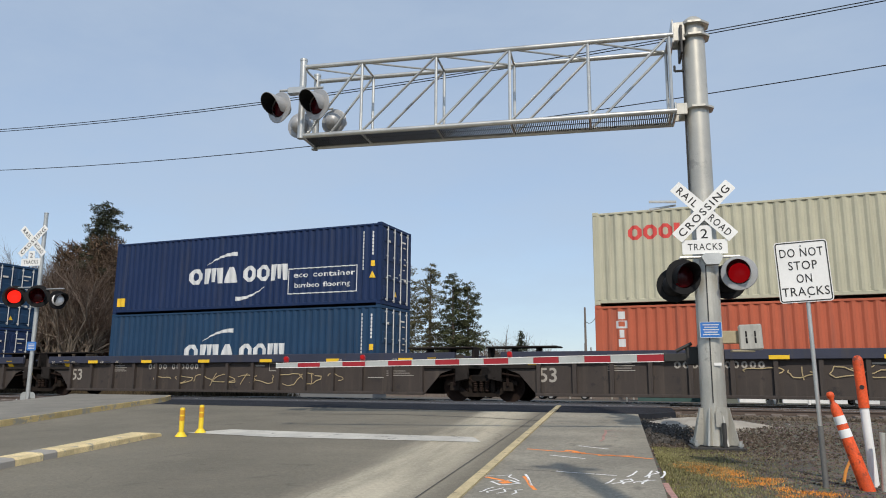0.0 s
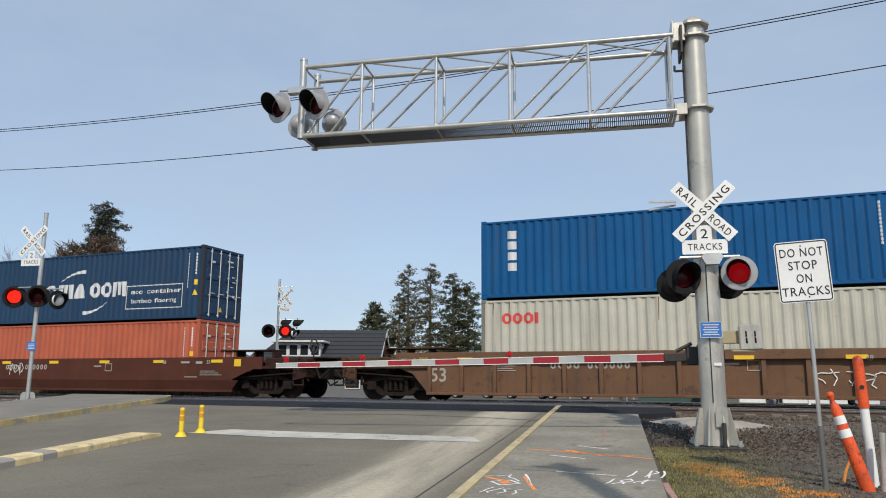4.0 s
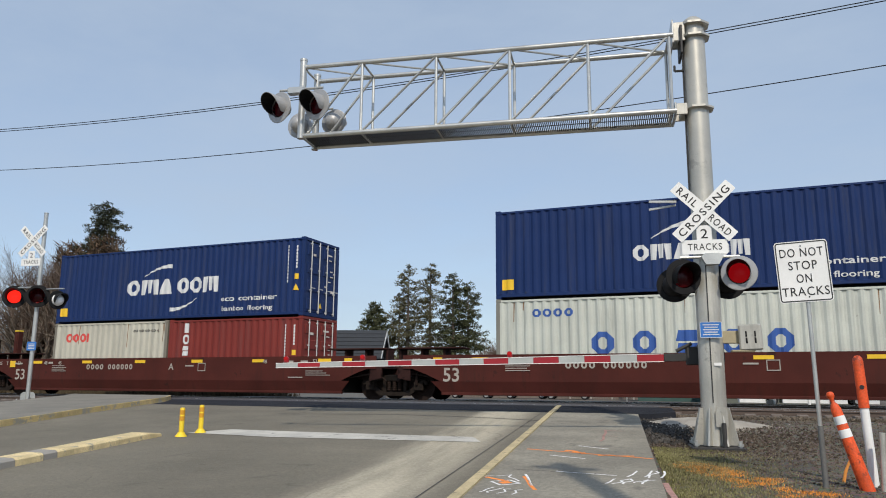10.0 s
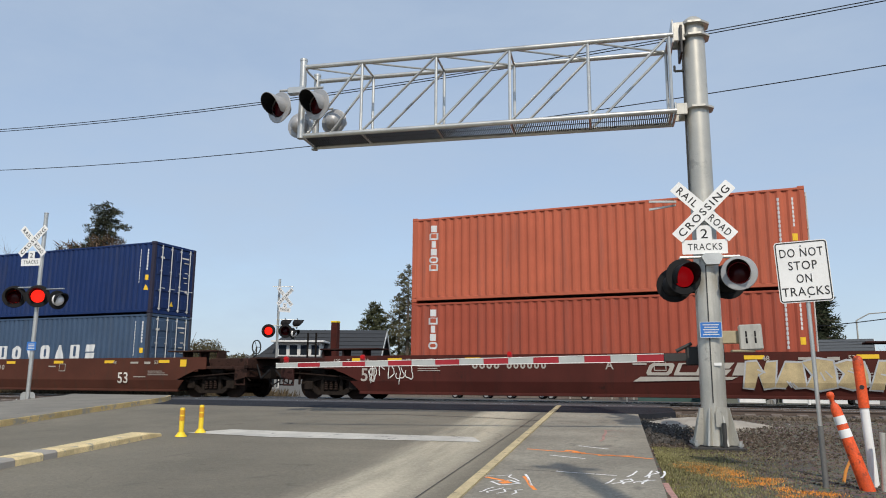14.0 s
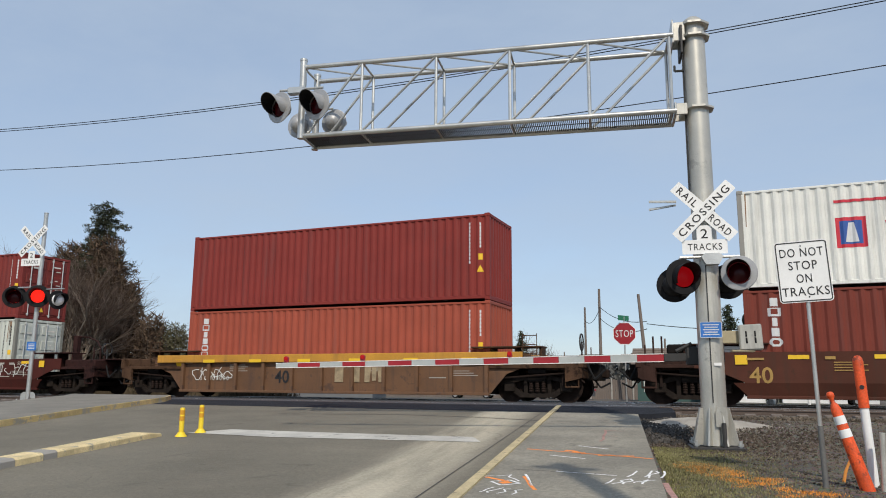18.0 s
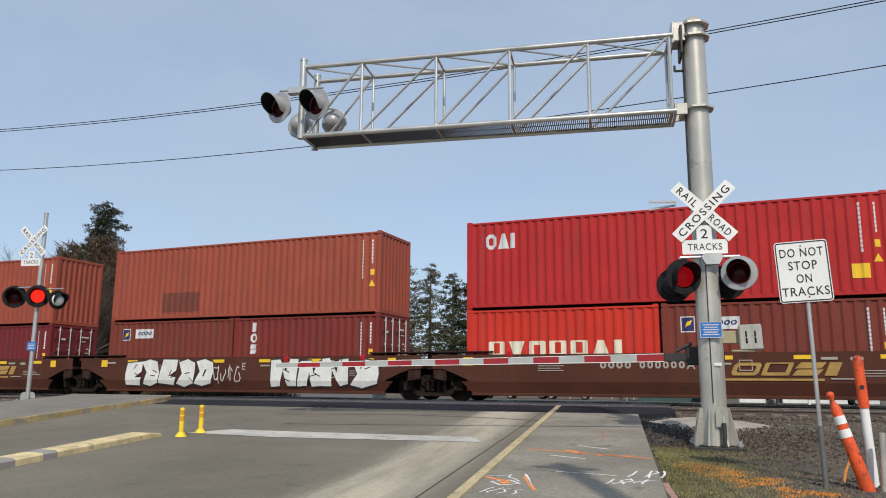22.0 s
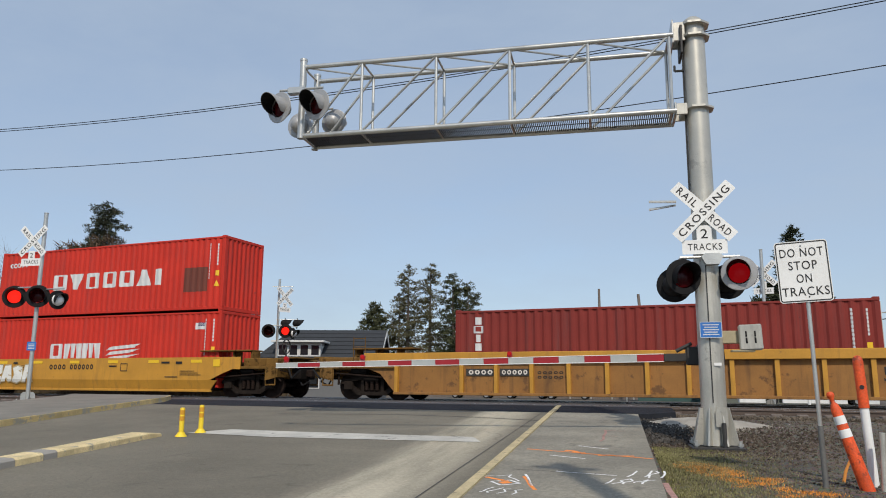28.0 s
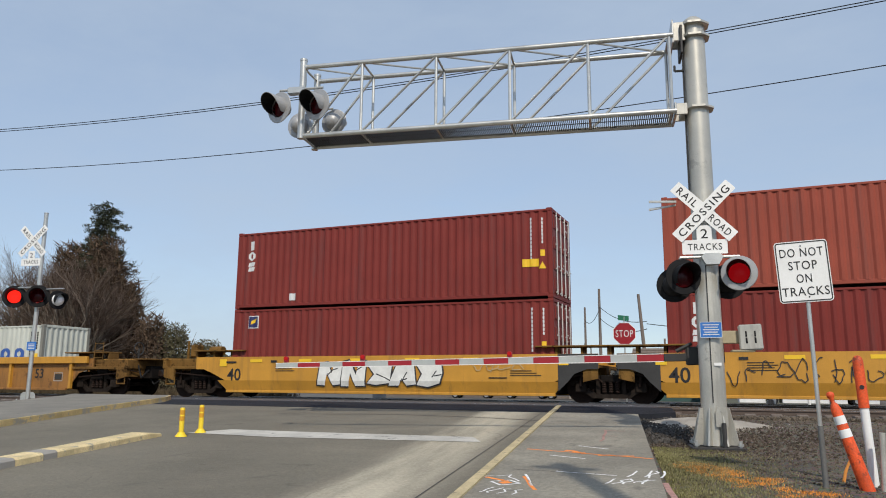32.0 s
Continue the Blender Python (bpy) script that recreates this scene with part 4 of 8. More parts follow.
def wide_name(x0, z0, x1, z1, n, m, gap=0.25, lab="large block lettering"):
    return [("name_blocks", bars(x0, z0, x1, z1, n, gap), m, lab)]
def crown(x0, z0, x1, z1):
    """A bar over three angular blocks."""
    w = x1 - x0
    h = z1 - z0
    pk = [[(x0, z1 - 0.13 * h), (x0 + 0.42 * w, z1 - 0.13 * h), (x0 + 0.42 * w, z1), (x0, z1)], [(x0 + 0.58 * w, z1 - 0.13 * h), (x1, z1 - 0.13 * h), (x1, z1), (x0 + 0.58 * w, z1)],
          [(x0 + 0.42 * w, z1 - 0.13 * h), (x0 + 0.5 * w, z1 - 0.28 * h), (x0 + 0.5 * w, z1 - 0.15 * h), (x0 + 0.42 * w, z1)], [(x0 + 0.5 * w, z1 - 0.28 * h), (x0 + 0.58 * w, z1 - 0.13 * h), (x0 + 0.58 * w, z1), (x0 + 0.5 * w, z1 - 0.15 * h)]]
    for a, b, lo, lo2 in ((0, 0.09, 0.1, 0.12), (0.18, 0.27, 0.05, 0.03), (0.09, 0.18, 0.42, 0.42), (0.33, 0.42, 0.02, 0.0), (0.58, 0.67, 0.0, 0.02), (0.73, 0.82, 0.03, 0.05), (0.91, 1.0, 0.12, 0.1)):
        pk.append([(x0 + a * w, z0 + lo * h), (x0 + b * w, z0 + lo2 * h), (x0 + b * w, z1 - 0.28 * h), (x0 + a * w, z1 - 0.28 * h)])
    for a, b in ((0.42, 0.5), (0.5, 0.58), (0.82, 0.91)):
        pk.append([(x0 + a * w, z0 + 0.25 * h), (x0 + b * w, z0 + 0.25 * h), (x0 + b * w, z0 + 0.5 * h), (x0 + a * w, z0 + 0.5 * h)])
    return [("logo_crown", pk, LETTER_PALE, "pale angular logo")]
LETTER_PALE = mat("cream_lettering", (0.72, 0.66, 0.52), 0.6, 0, 0.08)
RED_BRIGHT = mat("bright_red_lettering", (0.62, 0.06, 0.05), 0.5, 0, 0.06)
ORANGE_NAME = mat("orange_lettering", (0.85, 0.32, 0.02), 0.5, 0, 0.05)
def sticker(x, z, w=0.42, h=0.42):
    return [("sticker", frame_line(x - 0.02, z - 0.02, x + w + 0.02, z + h + 0.02, 0.03), LETTER, ""), ("sticker", rect(x + 0.012, z + 0.012, x + w - 0.012, z + h - 0.012), NAVY_MARK, "small navy and yellow sticker"),
            ("sticker_mark", [[(x + 0.1, z + 0.12), (x + w * 0.7, z + 0.2), (x + w * 0.85, z + 0.34), (x + 0.14, z + 0.26)]], YELLOW_MARK, "")]
def white_sticker(x, z, w=0.9, h=0.36):
    return [("sticker", rect(x, z, x + w, z + h), LETTER, "white sticker with a dark strip"), ("sticker_strip", [[(a, b) for a, b in q] for q in bars(x + 0.08, z + 0.12, x + w - 0.1, z + 0.26, 4, 0.1, lean=0.3)], NAVY_MARK, "")]

# ---- well cars ----
CARP = {
    "maroon": mat("maroon_car_paint", (0.066, 0.017, 0.013), 0.7, 0, 0.2, 0.8, 0.15, 40, streak=(0.045, 0.018, 0.014), spots=(0.04, 0.016, 0.013), spot_at=0.62, gloss=0.15),
    "brown": mat("brown_car_paint", (0.080, 0.029, 0.019), 0.7, 0, 0.18, 0.8, 0.15, 40, streak=(0.06, 0.035, 0.025), spots=(0.06, 0.03, 0.02), spot_at=0.62, gloss=0.15),
    "yellow": mat("yellow_car_paint", (0.49, 0.240, 0.028), 0.6, 0, 0.14, 0.9, 0.12, 40, streak=(0.30, 0.15, 0.035), spots=(0.28, 0.13, 0.03), spot_at=0.66),
    "ochre": mat("weathered_ochre_car_paint", (0.265, 0.122, 0.029), 0.65, 0, 0.2, 0.9, 0.15, 40, streak=(0.11, 0.055, 0.022), spots=(0.15, 0.070, 0.022), spot_at=0.57),
    "tan": mat("rusty_tan_car_paint", (0.130, 0.064, 0.030), 0.7, 0, 0.2, 0.9, 0.2, 40, streak=(0.08, 0.045, 0.03), spots=(0.09, 0.048, 0.03), spot_at=0.58),
    "black": mat("grimy_black_car_paint", (0.045, 0.035, 0.030), 0.75, 0, 0.22, 0.9, 0.2, 40, streak=(0.09, 0.07, 0.055), spots=(0.03, 0.025, 0.024), spot_at=0.6),
    "blueblack": mat("blue_black_car_paint", (0.028, 0.032, 0.055), 0.65, 0, 0.22, 0.9, 0.15, 40, streak=(0.06, 0.05, 0.045)),
}
PANEL_BLACK = mat("dull_black_panel", (0.035, 0.034, 0.033), 0.7, 0, 0.2, 2.0)
GRIME = {}
def grimy(colour):
    """The car's paint under soot, for its end decks and brackets."""
    if colour not in GRIME:
        rgb = {"maroon": (0.034, 0.014, 0.012), "brown": (0.040, 0.020, 0.015), "yellow": (0.16, 0.085, 0.022), "ochre": (0.15, 0.080, 0.024), "tan": (0.07, 0.038, 0.022)}.get(colour, (0.024, 0.020, 0.018))
        GRIME[colour] = mat("sooty_" + colour + "_paint", rgb, 0.8, 0, 0.3, 1.6, 0.2, 40, gloss=0.15, streak=tuple(c * 0.5 for c in rgb), spots=tuple(c * 0.35 for c in rgb), spot_at=0.55)
    return GRIME[colour]
TM = {}
def truck_meshes():
    if TM:
        return TM
    s = Shape()
    # side frame: a cast arch with a spring pocket
    for y in (-1.0,):
        s.prism([(-1.2, 0.50), (-0.9, 0.57), (-0.45, 0.67), (0.45, 0.67), (0.9, 0.57), (1.2, 0.50), (1.2, 0.62), (0.9, 0.69), (0.45, 0.82), (-0.45, 0.82), (-0.9, 0.69), (-1.2, 0.62)], y - 0.08, y + 0.07)
        s.prism([(-0.55, 0.14), (0.55, 0.14), (0.44, 0.27), (-0.44, 0.27)], y - 0.08, y + 0.07)
        for k in (-1, 1):
            s.prism([(k * 1.08, 0.50), (k * 0.55, 0.14), (k * 0.44, 0.27), (k * 0.93, 0.58)][::k], y - 0.08, y + 0.07)
            s.prism([(k * 0.44, 0.2), (k * 0.32, 0.2), (k * 0.32, 0.74), (k * 0.44, 0.74)][::k], y - 0.06, y + 0.06)
        for k in (-1, 1):
            s.box((k * 0.9, y - 0.02, 0.46), (0.34, 0.26, 0.3), 0.03)
    # grime, with the shade about the trucks worked into the dark colour
    TM["side_frame"] = s.mesh("side_frame", mat("grime_and_shade_cast_steel", (0.020, 0.015, 0.012), 0.8, 0, 0.35, 4.0, 0.3, 30, gloss=0.12))
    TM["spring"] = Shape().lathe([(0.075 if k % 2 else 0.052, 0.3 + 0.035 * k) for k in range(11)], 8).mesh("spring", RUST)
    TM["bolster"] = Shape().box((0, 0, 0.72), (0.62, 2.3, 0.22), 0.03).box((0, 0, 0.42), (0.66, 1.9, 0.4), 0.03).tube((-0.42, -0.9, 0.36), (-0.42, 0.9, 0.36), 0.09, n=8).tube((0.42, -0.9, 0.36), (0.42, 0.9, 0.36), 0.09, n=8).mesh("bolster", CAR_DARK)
    w = Shape()
    for y in (-0.7525, 0.7525):
        sg = -1 if y < 0 else 1
        m = pose(0, y, 0, rx=90 * sg)
        w.lathe([(0.0, 0.07), (0.12, 0.09), (0.15, 0.04), (0.36, 0.02), (0.41, 0.06), (0.457, 0.06), (0.457, -0.06), (0.485, -0.06), (0.485, -0.09), (0.36, -0.09), (0.0, -0.06)], 24, m)
        for k in range(3):
            a = k * 2.094
            w.box((0.22 * math.cos(a), y + sg * -0.075, 0.22 * math.sin(a)), (0.05, 0.02, 0.05))
    w.tube((0, -1.05, 0), (0, 1.05, 0), 0.08, n=10)
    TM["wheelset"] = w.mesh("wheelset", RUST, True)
    return TM
WHEELS = {-1: [], 1: []}
def truck(parent, x):
    t = truck_meshes()
    tr = part("truck", t["bolster"], parent, "cast-steel wheel truck with soot and shade in its colour", pose(x, 0, 0))
    part("side_frame", t["side_frame"], tr)
    part("side_frame", t["side_frame"], tr, m=pose(0, 0, 0, rz=180))
    for y in (-1.08, 1.08):
        for dx in (-0.2, 0, 0.2):
            part("spring", t["spring"], tr, m=pose(dx, y, 0))
    for k in (-1, 1):
        WHEELS[k].append(part("wheelset", t["wheelset"], tr, m=pose(0.9 * k, 0, 0.46)))
    return tr

CM = {}
def side_profile(h, e0, e1, lo0, lo1):
    """Outline of a car's side: deep between the trucks, cut away over them."""
    return [(-e0, 1.02), (-h - 1.0, 1.02), (-h - 0.55, 0.86), (-h, 0.24), (h, 0.24), (h + 0.55, 0.86), (h + 1.0, 1.02), (e1, 1.02), (e1, 1.46), (-e0, 1.46)]
def well_car(C, wide, left, right, style, colour, chord=None, lab="", extras=()):
    """A well car centred C metres along the train. wide: a 53-foot well, else a 40-foot one; left, right: 'joint' to the next unit or 'coupler'."""
    h, T = (8.2 if colour == "ochre" else 7.9, 9.75) if wide else (6.15, 7.77)
    TC = 9.2 if wide else 7.6
    end = {"joint": T - 0.25, "coupler": T + 1.3}
    e0, e1 = end[left], end[right]
    s0, s1 = min(e0, h + 1.35), min(e1, h + 1.35)      # where the painted sides stop
    P = CARP[colour]
    root = thing("well_car", pose(C, YC, 0), lab, "railway wagon", "well cars of the train")
    MOVERS.append((root, C, YC, 0.0))
    key = (wide, left, right, style)
    if key not in CM:
        d = {}
        s = Shape()
        pr = side_profile(h, s0, s1, 0, 0)
        if style == "smooth":
            s.prism([(x, max(z, 0.62)) if z < 0.62 else (x, z) for x, z in pr], -1.50, -1.46)
            s.v += [(-h - 0.33, -1.50, 0.62), (h + 0.33, -1.50, 0.62), (h - 0.05, -1.38, 0.24), (-h + 0.05, -1.38, 0.24), (-h - 0.33, -1.46, 0.62), (h + 0.33, -1.46, 0.62), (h - 0.05, -1.34, 0.24), (-h + 0.05, -1.34, 0.24)]
            k = len(s.v) - 8
            s.f += [(k, k + 1, k + 2, k + 3), (k + 4, k + 7, k + 6, k + 5), (k + 3, k + 2, k + 6, k + 7)]
        else:
            s.prism(pr, -1.37, -1.34)
        d["side_sheet"] = s.mesh("side_sheet", WHITE)
        d["top_chord"] = Shape().box(((s1 - s0) / 2, -1.47, 1.40), (s0 + s1 - 0.5, 0.13, 0.28), 0.015).mesh("top_chord", WHITE)
        d["bottom_chord"] = Shape().box((0, -1.35 if style == "smooth" else -1.44, 0.23), (2 * h, 0.12, 0.09), 0.012).mesh("bottom_chord", WHITE)
        d["rib"] = Shape().prism([(-0.06, 0.26), (0.06, 0.26), (0.06, 1.26), (-0.06, 1.26)], -1.49, -1.37).mesh("rib", WHITE)
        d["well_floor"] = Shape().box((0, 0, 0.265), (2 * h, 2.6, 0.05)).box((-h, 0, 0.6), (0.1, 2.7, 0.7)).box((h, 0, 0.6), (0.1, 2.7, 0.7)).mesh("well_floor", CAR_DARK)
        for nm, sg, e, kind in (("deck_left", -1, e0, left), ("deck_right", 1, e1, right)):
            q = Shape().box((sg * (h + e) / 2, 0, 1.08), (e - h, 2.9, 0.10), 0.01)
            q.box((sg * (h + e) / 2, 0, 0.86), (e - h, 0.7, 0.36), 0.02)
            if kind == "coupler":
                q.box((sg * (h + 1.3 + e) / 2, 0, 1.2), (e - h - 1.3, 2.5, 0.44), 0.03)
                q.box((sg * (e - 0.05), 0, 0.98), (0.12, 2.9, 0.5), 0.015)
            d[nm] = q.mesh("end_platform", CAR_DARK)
        CM[key] = d
    d = CM[key]
    mir = Matrix.Diagonal((1, -1, 1, 1))
    CH = CARP[chord] if chord else P
    G = grimy(colour)
    for m in (None, mir):
        part("side_sheet", d["side_sheet"], root, m=m, material=P)
        if style != "smooth":
            part("top_chord", d["top_chord"], root, m=m, material=CH)
        part("bottom_chord", d["bottom_chord"], root, m=m, material=P)
    if style == "ribbed":
        n = 14 if wide else 10
        for i in range(n + 1):
            if wide and colour == "ochre" and i in (1, n - 1):
                continue
            x = -h + 0.1 + (2 * h - 0.2) * i / n
            for m in (pose(x, 0, 0), pose(x, 0, 0) @ mir):
                part("rib", d["rib"], root, m=m, material=CH if colour == "ochre" else P)
    part("well_floor", d["well_floor"], root)
    part("end_platform", d["deck_left"], root, material=G)
    part("end_platform", d["deck_right"], root, material=G)
    if colour == "yellow":
        for sg, e, kind in ((-1, s0, left), (1, s1, right)):
            if kind == "joint":
                pts = [(sg * (h + 0.12), 0.34), (sg * (h + 0.42), 0.62), (sg * (h + 0.62), 0.86), (sg * (h + 1.0), 1.0), (sg * e, 1.0), (sg * e, 1.455), (sg * (h + 0.12), 1.455)]
                part("end_skirt", Shape().prism(pts, -1.512, -1.502), root, "dark grey painted end of the side", material=PANEL_BLACK)
    bare_end = 173 < C < 194      # two units without posts on their ends
    # end gear: posts, ladder, brake stand, uncoupling lever
    for sg, e, kind in ((-1, e0, left), (1, e1, right)):
        xe = sg * (h + 0.9)
        if style == "smooth" and sg < 0 and kind == "joint" and colour == "maroon" and not bare_end:
            part("brake_stand", Shape().box((sg * (e + 0.4), -1.0, 1.75), (0.2, 0.22, 1.4), 0.02).box((sg * (e + 0.4), -1.05, 2.3), (0.32, 0.1, 0.3), 0.03), root, material=P)
        if style == "smooth" and sg < 0 and colour == "yellow" and kind == "coupler":
            part("brake_stand", Shape().box((sg * (e - 0.55), -0.3, 1.75), (0.35, 0.4, 0.5), 0.05).tube((sg * (e - 0.3), -0.5, 1.4), (sg * (e - 0.3), -0.5, 2.15), 0.05, n=8).tube((sg * (e - 0.75), -0.4, 1.4), (sg * (e - 0.75), -0.4, 2.05), 0.04, n=8).tube((sg * (e - 1.9), -0.4, 1.75), (sg * (e - 1.35), -0.4, 1.75), 0.17, n=12), root, "rusty brake gear", material=G)
        elif style == "smooth" and sg > 0 and kind == "coupler" and colour == "maroon":
            part("brake_post", Shape().box((e - 2.0, -0.6, 1.85), (0.24, 0.22, 1.2), 0.02), root, material=G)
            rail = [(e - 1.9, -0.6, 2.4), (e - 1.3, -0.6, 2.37), (e - 0.85, -0.6, 2.2), (e - 0.66, -0.6, 1.95), (e - 0.62, -0.6, 1.2)]
            q = Shape()
            for a_, b_ in zip(rail, rail[1:]):
                q.tube(a_, b_, 0.028, n=6)
            part("hand_rail", q, root, "thin bent hand rail", material=G)
            for k in (0.5, 1.1):
                part("stake", Shape().tube((e - k, -0.5, 1.1), (e - k, -0.5, 2.0), 0.03, n=6), root, material=G)
        elif style == "smooth" and sg < 0 and kind == "coupler" and colour == "brown":
            for k, top in ((0.1, 1.75), (0.35, 2.0), (0.6, 2.0)):
                part("stake", Shape().tube((sg * (e - k), -0.5, 1.1), (sg * (e - k), -0.5, top), 0.03, n=6), root, material=G)
            part("winch", Shape().box((sg * (e - 1.0), -0.5, 1.6), (0.5, 0.3, 0.3), 0.05), root, material=CAR_DARK)
        elif style == "smooth" and sg < 0 and colour == "maroon" and not bare_end:
            xp, zt = (sg * (e - 0.78), 2.45) if kind == "joint" else (sg * (e - 1.3), 2.75)
            post = part("end_post", Shape().box((xp, 0, zt / 2 + 0.5), (0.25, 0.25, zt - 1.0), 0.02).box((xp, -0.13, zt - 0.75), (0.17, 0.04, 1.2), 0.01), root, material=P)
            part("post_tip", Shape().box((xp, 0, zt + 0.02), (0.26, 0.26, 0.06), 0.01), post, "yellow painted tip", material=YELLOW)
            for k in (0.45, 0.8):
                part("stake", Shape().tube((sg * (e - k), -0.5, 1.1), (sg * (e - k), -0.5, 2.35), 0.035, n=6), root, material=CAR_DARK)
        # raised end walkway on brackets
        zw = 1.56 if kind == "joint" and colour == "brown" else 1.70
        part("end_walkway", Shape().box((sg * (h + 0.5), -0.95, zw), (2.3, 0.8, 0.05), 0.01), root, material=G)
        for k in (-0.5, 0.3, 1.1):
            part("walkway_bracket", Shape().box((sg * (h + 0.5 + k), -0.95, zw - 0.28), (0.08, 0.5, 0.56), 0.01), root, material=G)
        part("brake_cylinder", Shape().tube((sg * (e - 1.7), -1.15, 0.98), (sg * (e - 1.15), -1.15, 0.98), 0.15, n=12).tube((sg * (e - 1.15), -1.15, 0.98), (sg * (e - 0.7), -1.15, 0.98), 0.03, n=6), root, material=CAR_DARK, smooth=True)
        part("brake_lever", Shape().box((sg * (e - 0.62), -1.2, 0.86), (0.08, 0.05, 0.75), 0.01), root, material=RUST)
        part("brake_pipe", Shape().tube((sg * (h + 0.2), -1.3, 0.72), (sg * (e - 0.3), -1.3, 0.9), 0.028, n=6).tube((sg * (e - 0.3), -1.3, 0.9), (sg * (e + 0.05), -1.25, 0.6), 0.028, n=6), root, material=RUST)
        part("corner_bracket", Shape().prism([(sg * (e - 0.5), 0.62), (sg * (e - 0.05), 0.72), (sg * (e - 0.05), 1.1), (sg * (e - 0.5), 1.1)], -1.46, -1.40), root, material=G)
        s = Shape()
        for k in range(4):
            s.tube((sg * (h + 1.1), -1.44, 1.2 + 0.0 + k * 0.28), (sg * (h + 1.55), -1.44, 1.2 + k * 0.28), 0.014, n=6)
        for x in (h + 1.1, h + 1.55):
            s.tube((sg * x, -1.44, 1.05), (sg * x, -1.44, 2.1), 0.016, n=6)
        if kind == "coupler" and style == "ribbed":
            part("grab_rail", s, root, material=G)
        part("brake_valve", Shape().box((sg * (e - 0.9), -0.9, 1.26), (0.5, 0.55, 0.26), 0.03), root, material=G)
        part("air_tank", Shape().tube((sg * (e - 0.5), -0.3, 1.28), (sg * (e - 1.3), -0.3, 1.28), 0.13, n=10), root, material=CAR_DARK)
        part("cross_beam", Shape().box((sg * (h + 0.45), -0.1, 1.22), (0.5, 2.4, 0.16), 0.02), root, material=G)
        if kind == "coupler":
            part("draft_sill", Shape().box((sg * (e + 0.12), 0, 0.92), (0.5, 1.0, 0.5), 0.03), root, material=CAR_DARK)
            part("end_sill", Shape().box((sg * (e - 0.02), 0, 1.22), (0.16, 2.96, 0.36), 0.02), root, material=G)
            for yy in (-1.4, 1.4):
                part("corner_step", Shape().tube((sg * (e - 0.1), yy, 0.45), (sg * (e - 0.1), yy, 1.2), 0.022, n=6).tube((sg * (e - 0.5), yy, 0.45), (sg * (e - 0.5), yy, 1.2), 0.022, n=6).tube((sg * (e - 0.5), yy, 0.47), (sg * (e - 0.1), yy, 0.47), 0.03, n=6), root, material=G)
            part("crossover_plate", Shape().box((sg * (e + 0.2), -0.2, 1.43), (0.7, 1.6, 0.05), 0.01), root, material=G)
            part("hose_loop", Shape().tube((sg * (e + 0.05), -0.9, 1.2), (sg * (e + 0.3), -0.95, 0.7), 0.035, n=6).tube((sg * (e + 0.3), -0.95, 0.7), (sg * (e + 0.62), -0.9, 1.0), 0.035, n=6), root, material=RUBBER)
            s = Shape().box((sg * (e + 0.25), 0, 0.88), (0.55, 0.22, 0.26), 0.04).box((sg * (e + 0.5), 0.05, 0.88), (0.16, 0.34, 0.3), 0.05)
            s.tube((sg * (e + 0.05), -1.3, 0.98), (sg * (e + 0.2), -0.1, 0.8), 0.02, n=6)
            part("coupler", s, root, material=RUST)
            part("air_hose", Shape().tube((sg * (e + 0.1), -0.35, 0.8), (sg * (e + 0.35), -0.3, 0.45), 0.03, n=6).tube((sg * (e + 0.35), -0.3, 0.45), (sg * (e + 0.65), -0.3, 0.6), 0.03, n=6), root, material=RUBBER)
            w = Shape().lathe([(0.24, 0.02), (0.27, 0.02), (0.27, -0.02), (0.24, -0.02), (0.24, 0.02)], 16, pose(sg * (e - 0.12), -0.75, 1.85, ry=90))
            w.tube((sg * (e - 0.12), -0.75, 1.2), (sg * (e - 0.12), -0.75, 1.85), 0.03, n=6)
            for k in range(3):
                w.tube((sg * (e - 0.12), -0.75 + 0.25 * math.cos(k * 2.09), 1.85 + 0.25 * math.sin(k * 2.09)), (sg * (e - 0.12), -0.75, 1.85), 0.012, n=5)
            if sg > 0:
                part("brake_wheel", w, root, material=STEEL_DARK)
            truck(root, sg * TC)
        elif sg > 0:
            truck(root, T)
    y = -1.506 if style == "smooth" else -1.376
    flat = []
    for nm, polys, m, lb in extras:
        if nm in ("reporting_mark", "logo_blocks"):
            flat += [[(nm, polys[k:k + 8], m, "")] for k in range(0, len(polys), 8)]
        elif nm == "fine_print":
            flat += [[(nm, [q], m, "")] for q in polys]
        elif nm == "reflector_strip":
            flat += [[(nm, [q], m, "")] for q in polys]
        else:
            flat.append([(nm, polys, m, lb)])
    level, seen = {}, collections.Counter()
    def deep(z):
        """How far the side plate has drawn in at that height."""
        return 0.12 * max(0.0, 0.62 - z) / 0.38 if style == "smooth" else 0.0
    for (nm, polys, m, lb), in flat:
        i = level.setdefault(nm, len(level))
        seen[nm] += 1
        lift = 0.004 * i + (0.0004 * (seen[nm] % 8) if nm.startswith("spray") else 0.0)
        s = Shape()
        for q in polys:
            pieces = [q]
            if style == "smooth" and min(z for x, z in q) < 0.62 < max(z for x, z in q):
                turned = [(z, x) for x, z in q]
                pieces = [[(x, z) for z, x in clip(turned, 0.62, up_)] for up_ in (True, False)]
            for p in pieces:
                k = len(s.v)
                s.v += [(x, (y if style == "smooth" or z < 1.26 else -1.539) - lift + deep(z), z) for x, z in p]
                s.f.append(tuple(range(k, k + len(p))))
        ob = new(nm, s.flat(nm, m))
        ob.parent = root
        if lb:
            ob["label"] = lb
    return root
WHITE_CAR = mat("dull_white_stencil", (0.36, 0.33, 0.29), 0.7, 0, 0.12)
GOLD_CAR = mat("faded_gold_stencil", (0.36, 0.22, 0.06), 0.7, 0, 0.2)
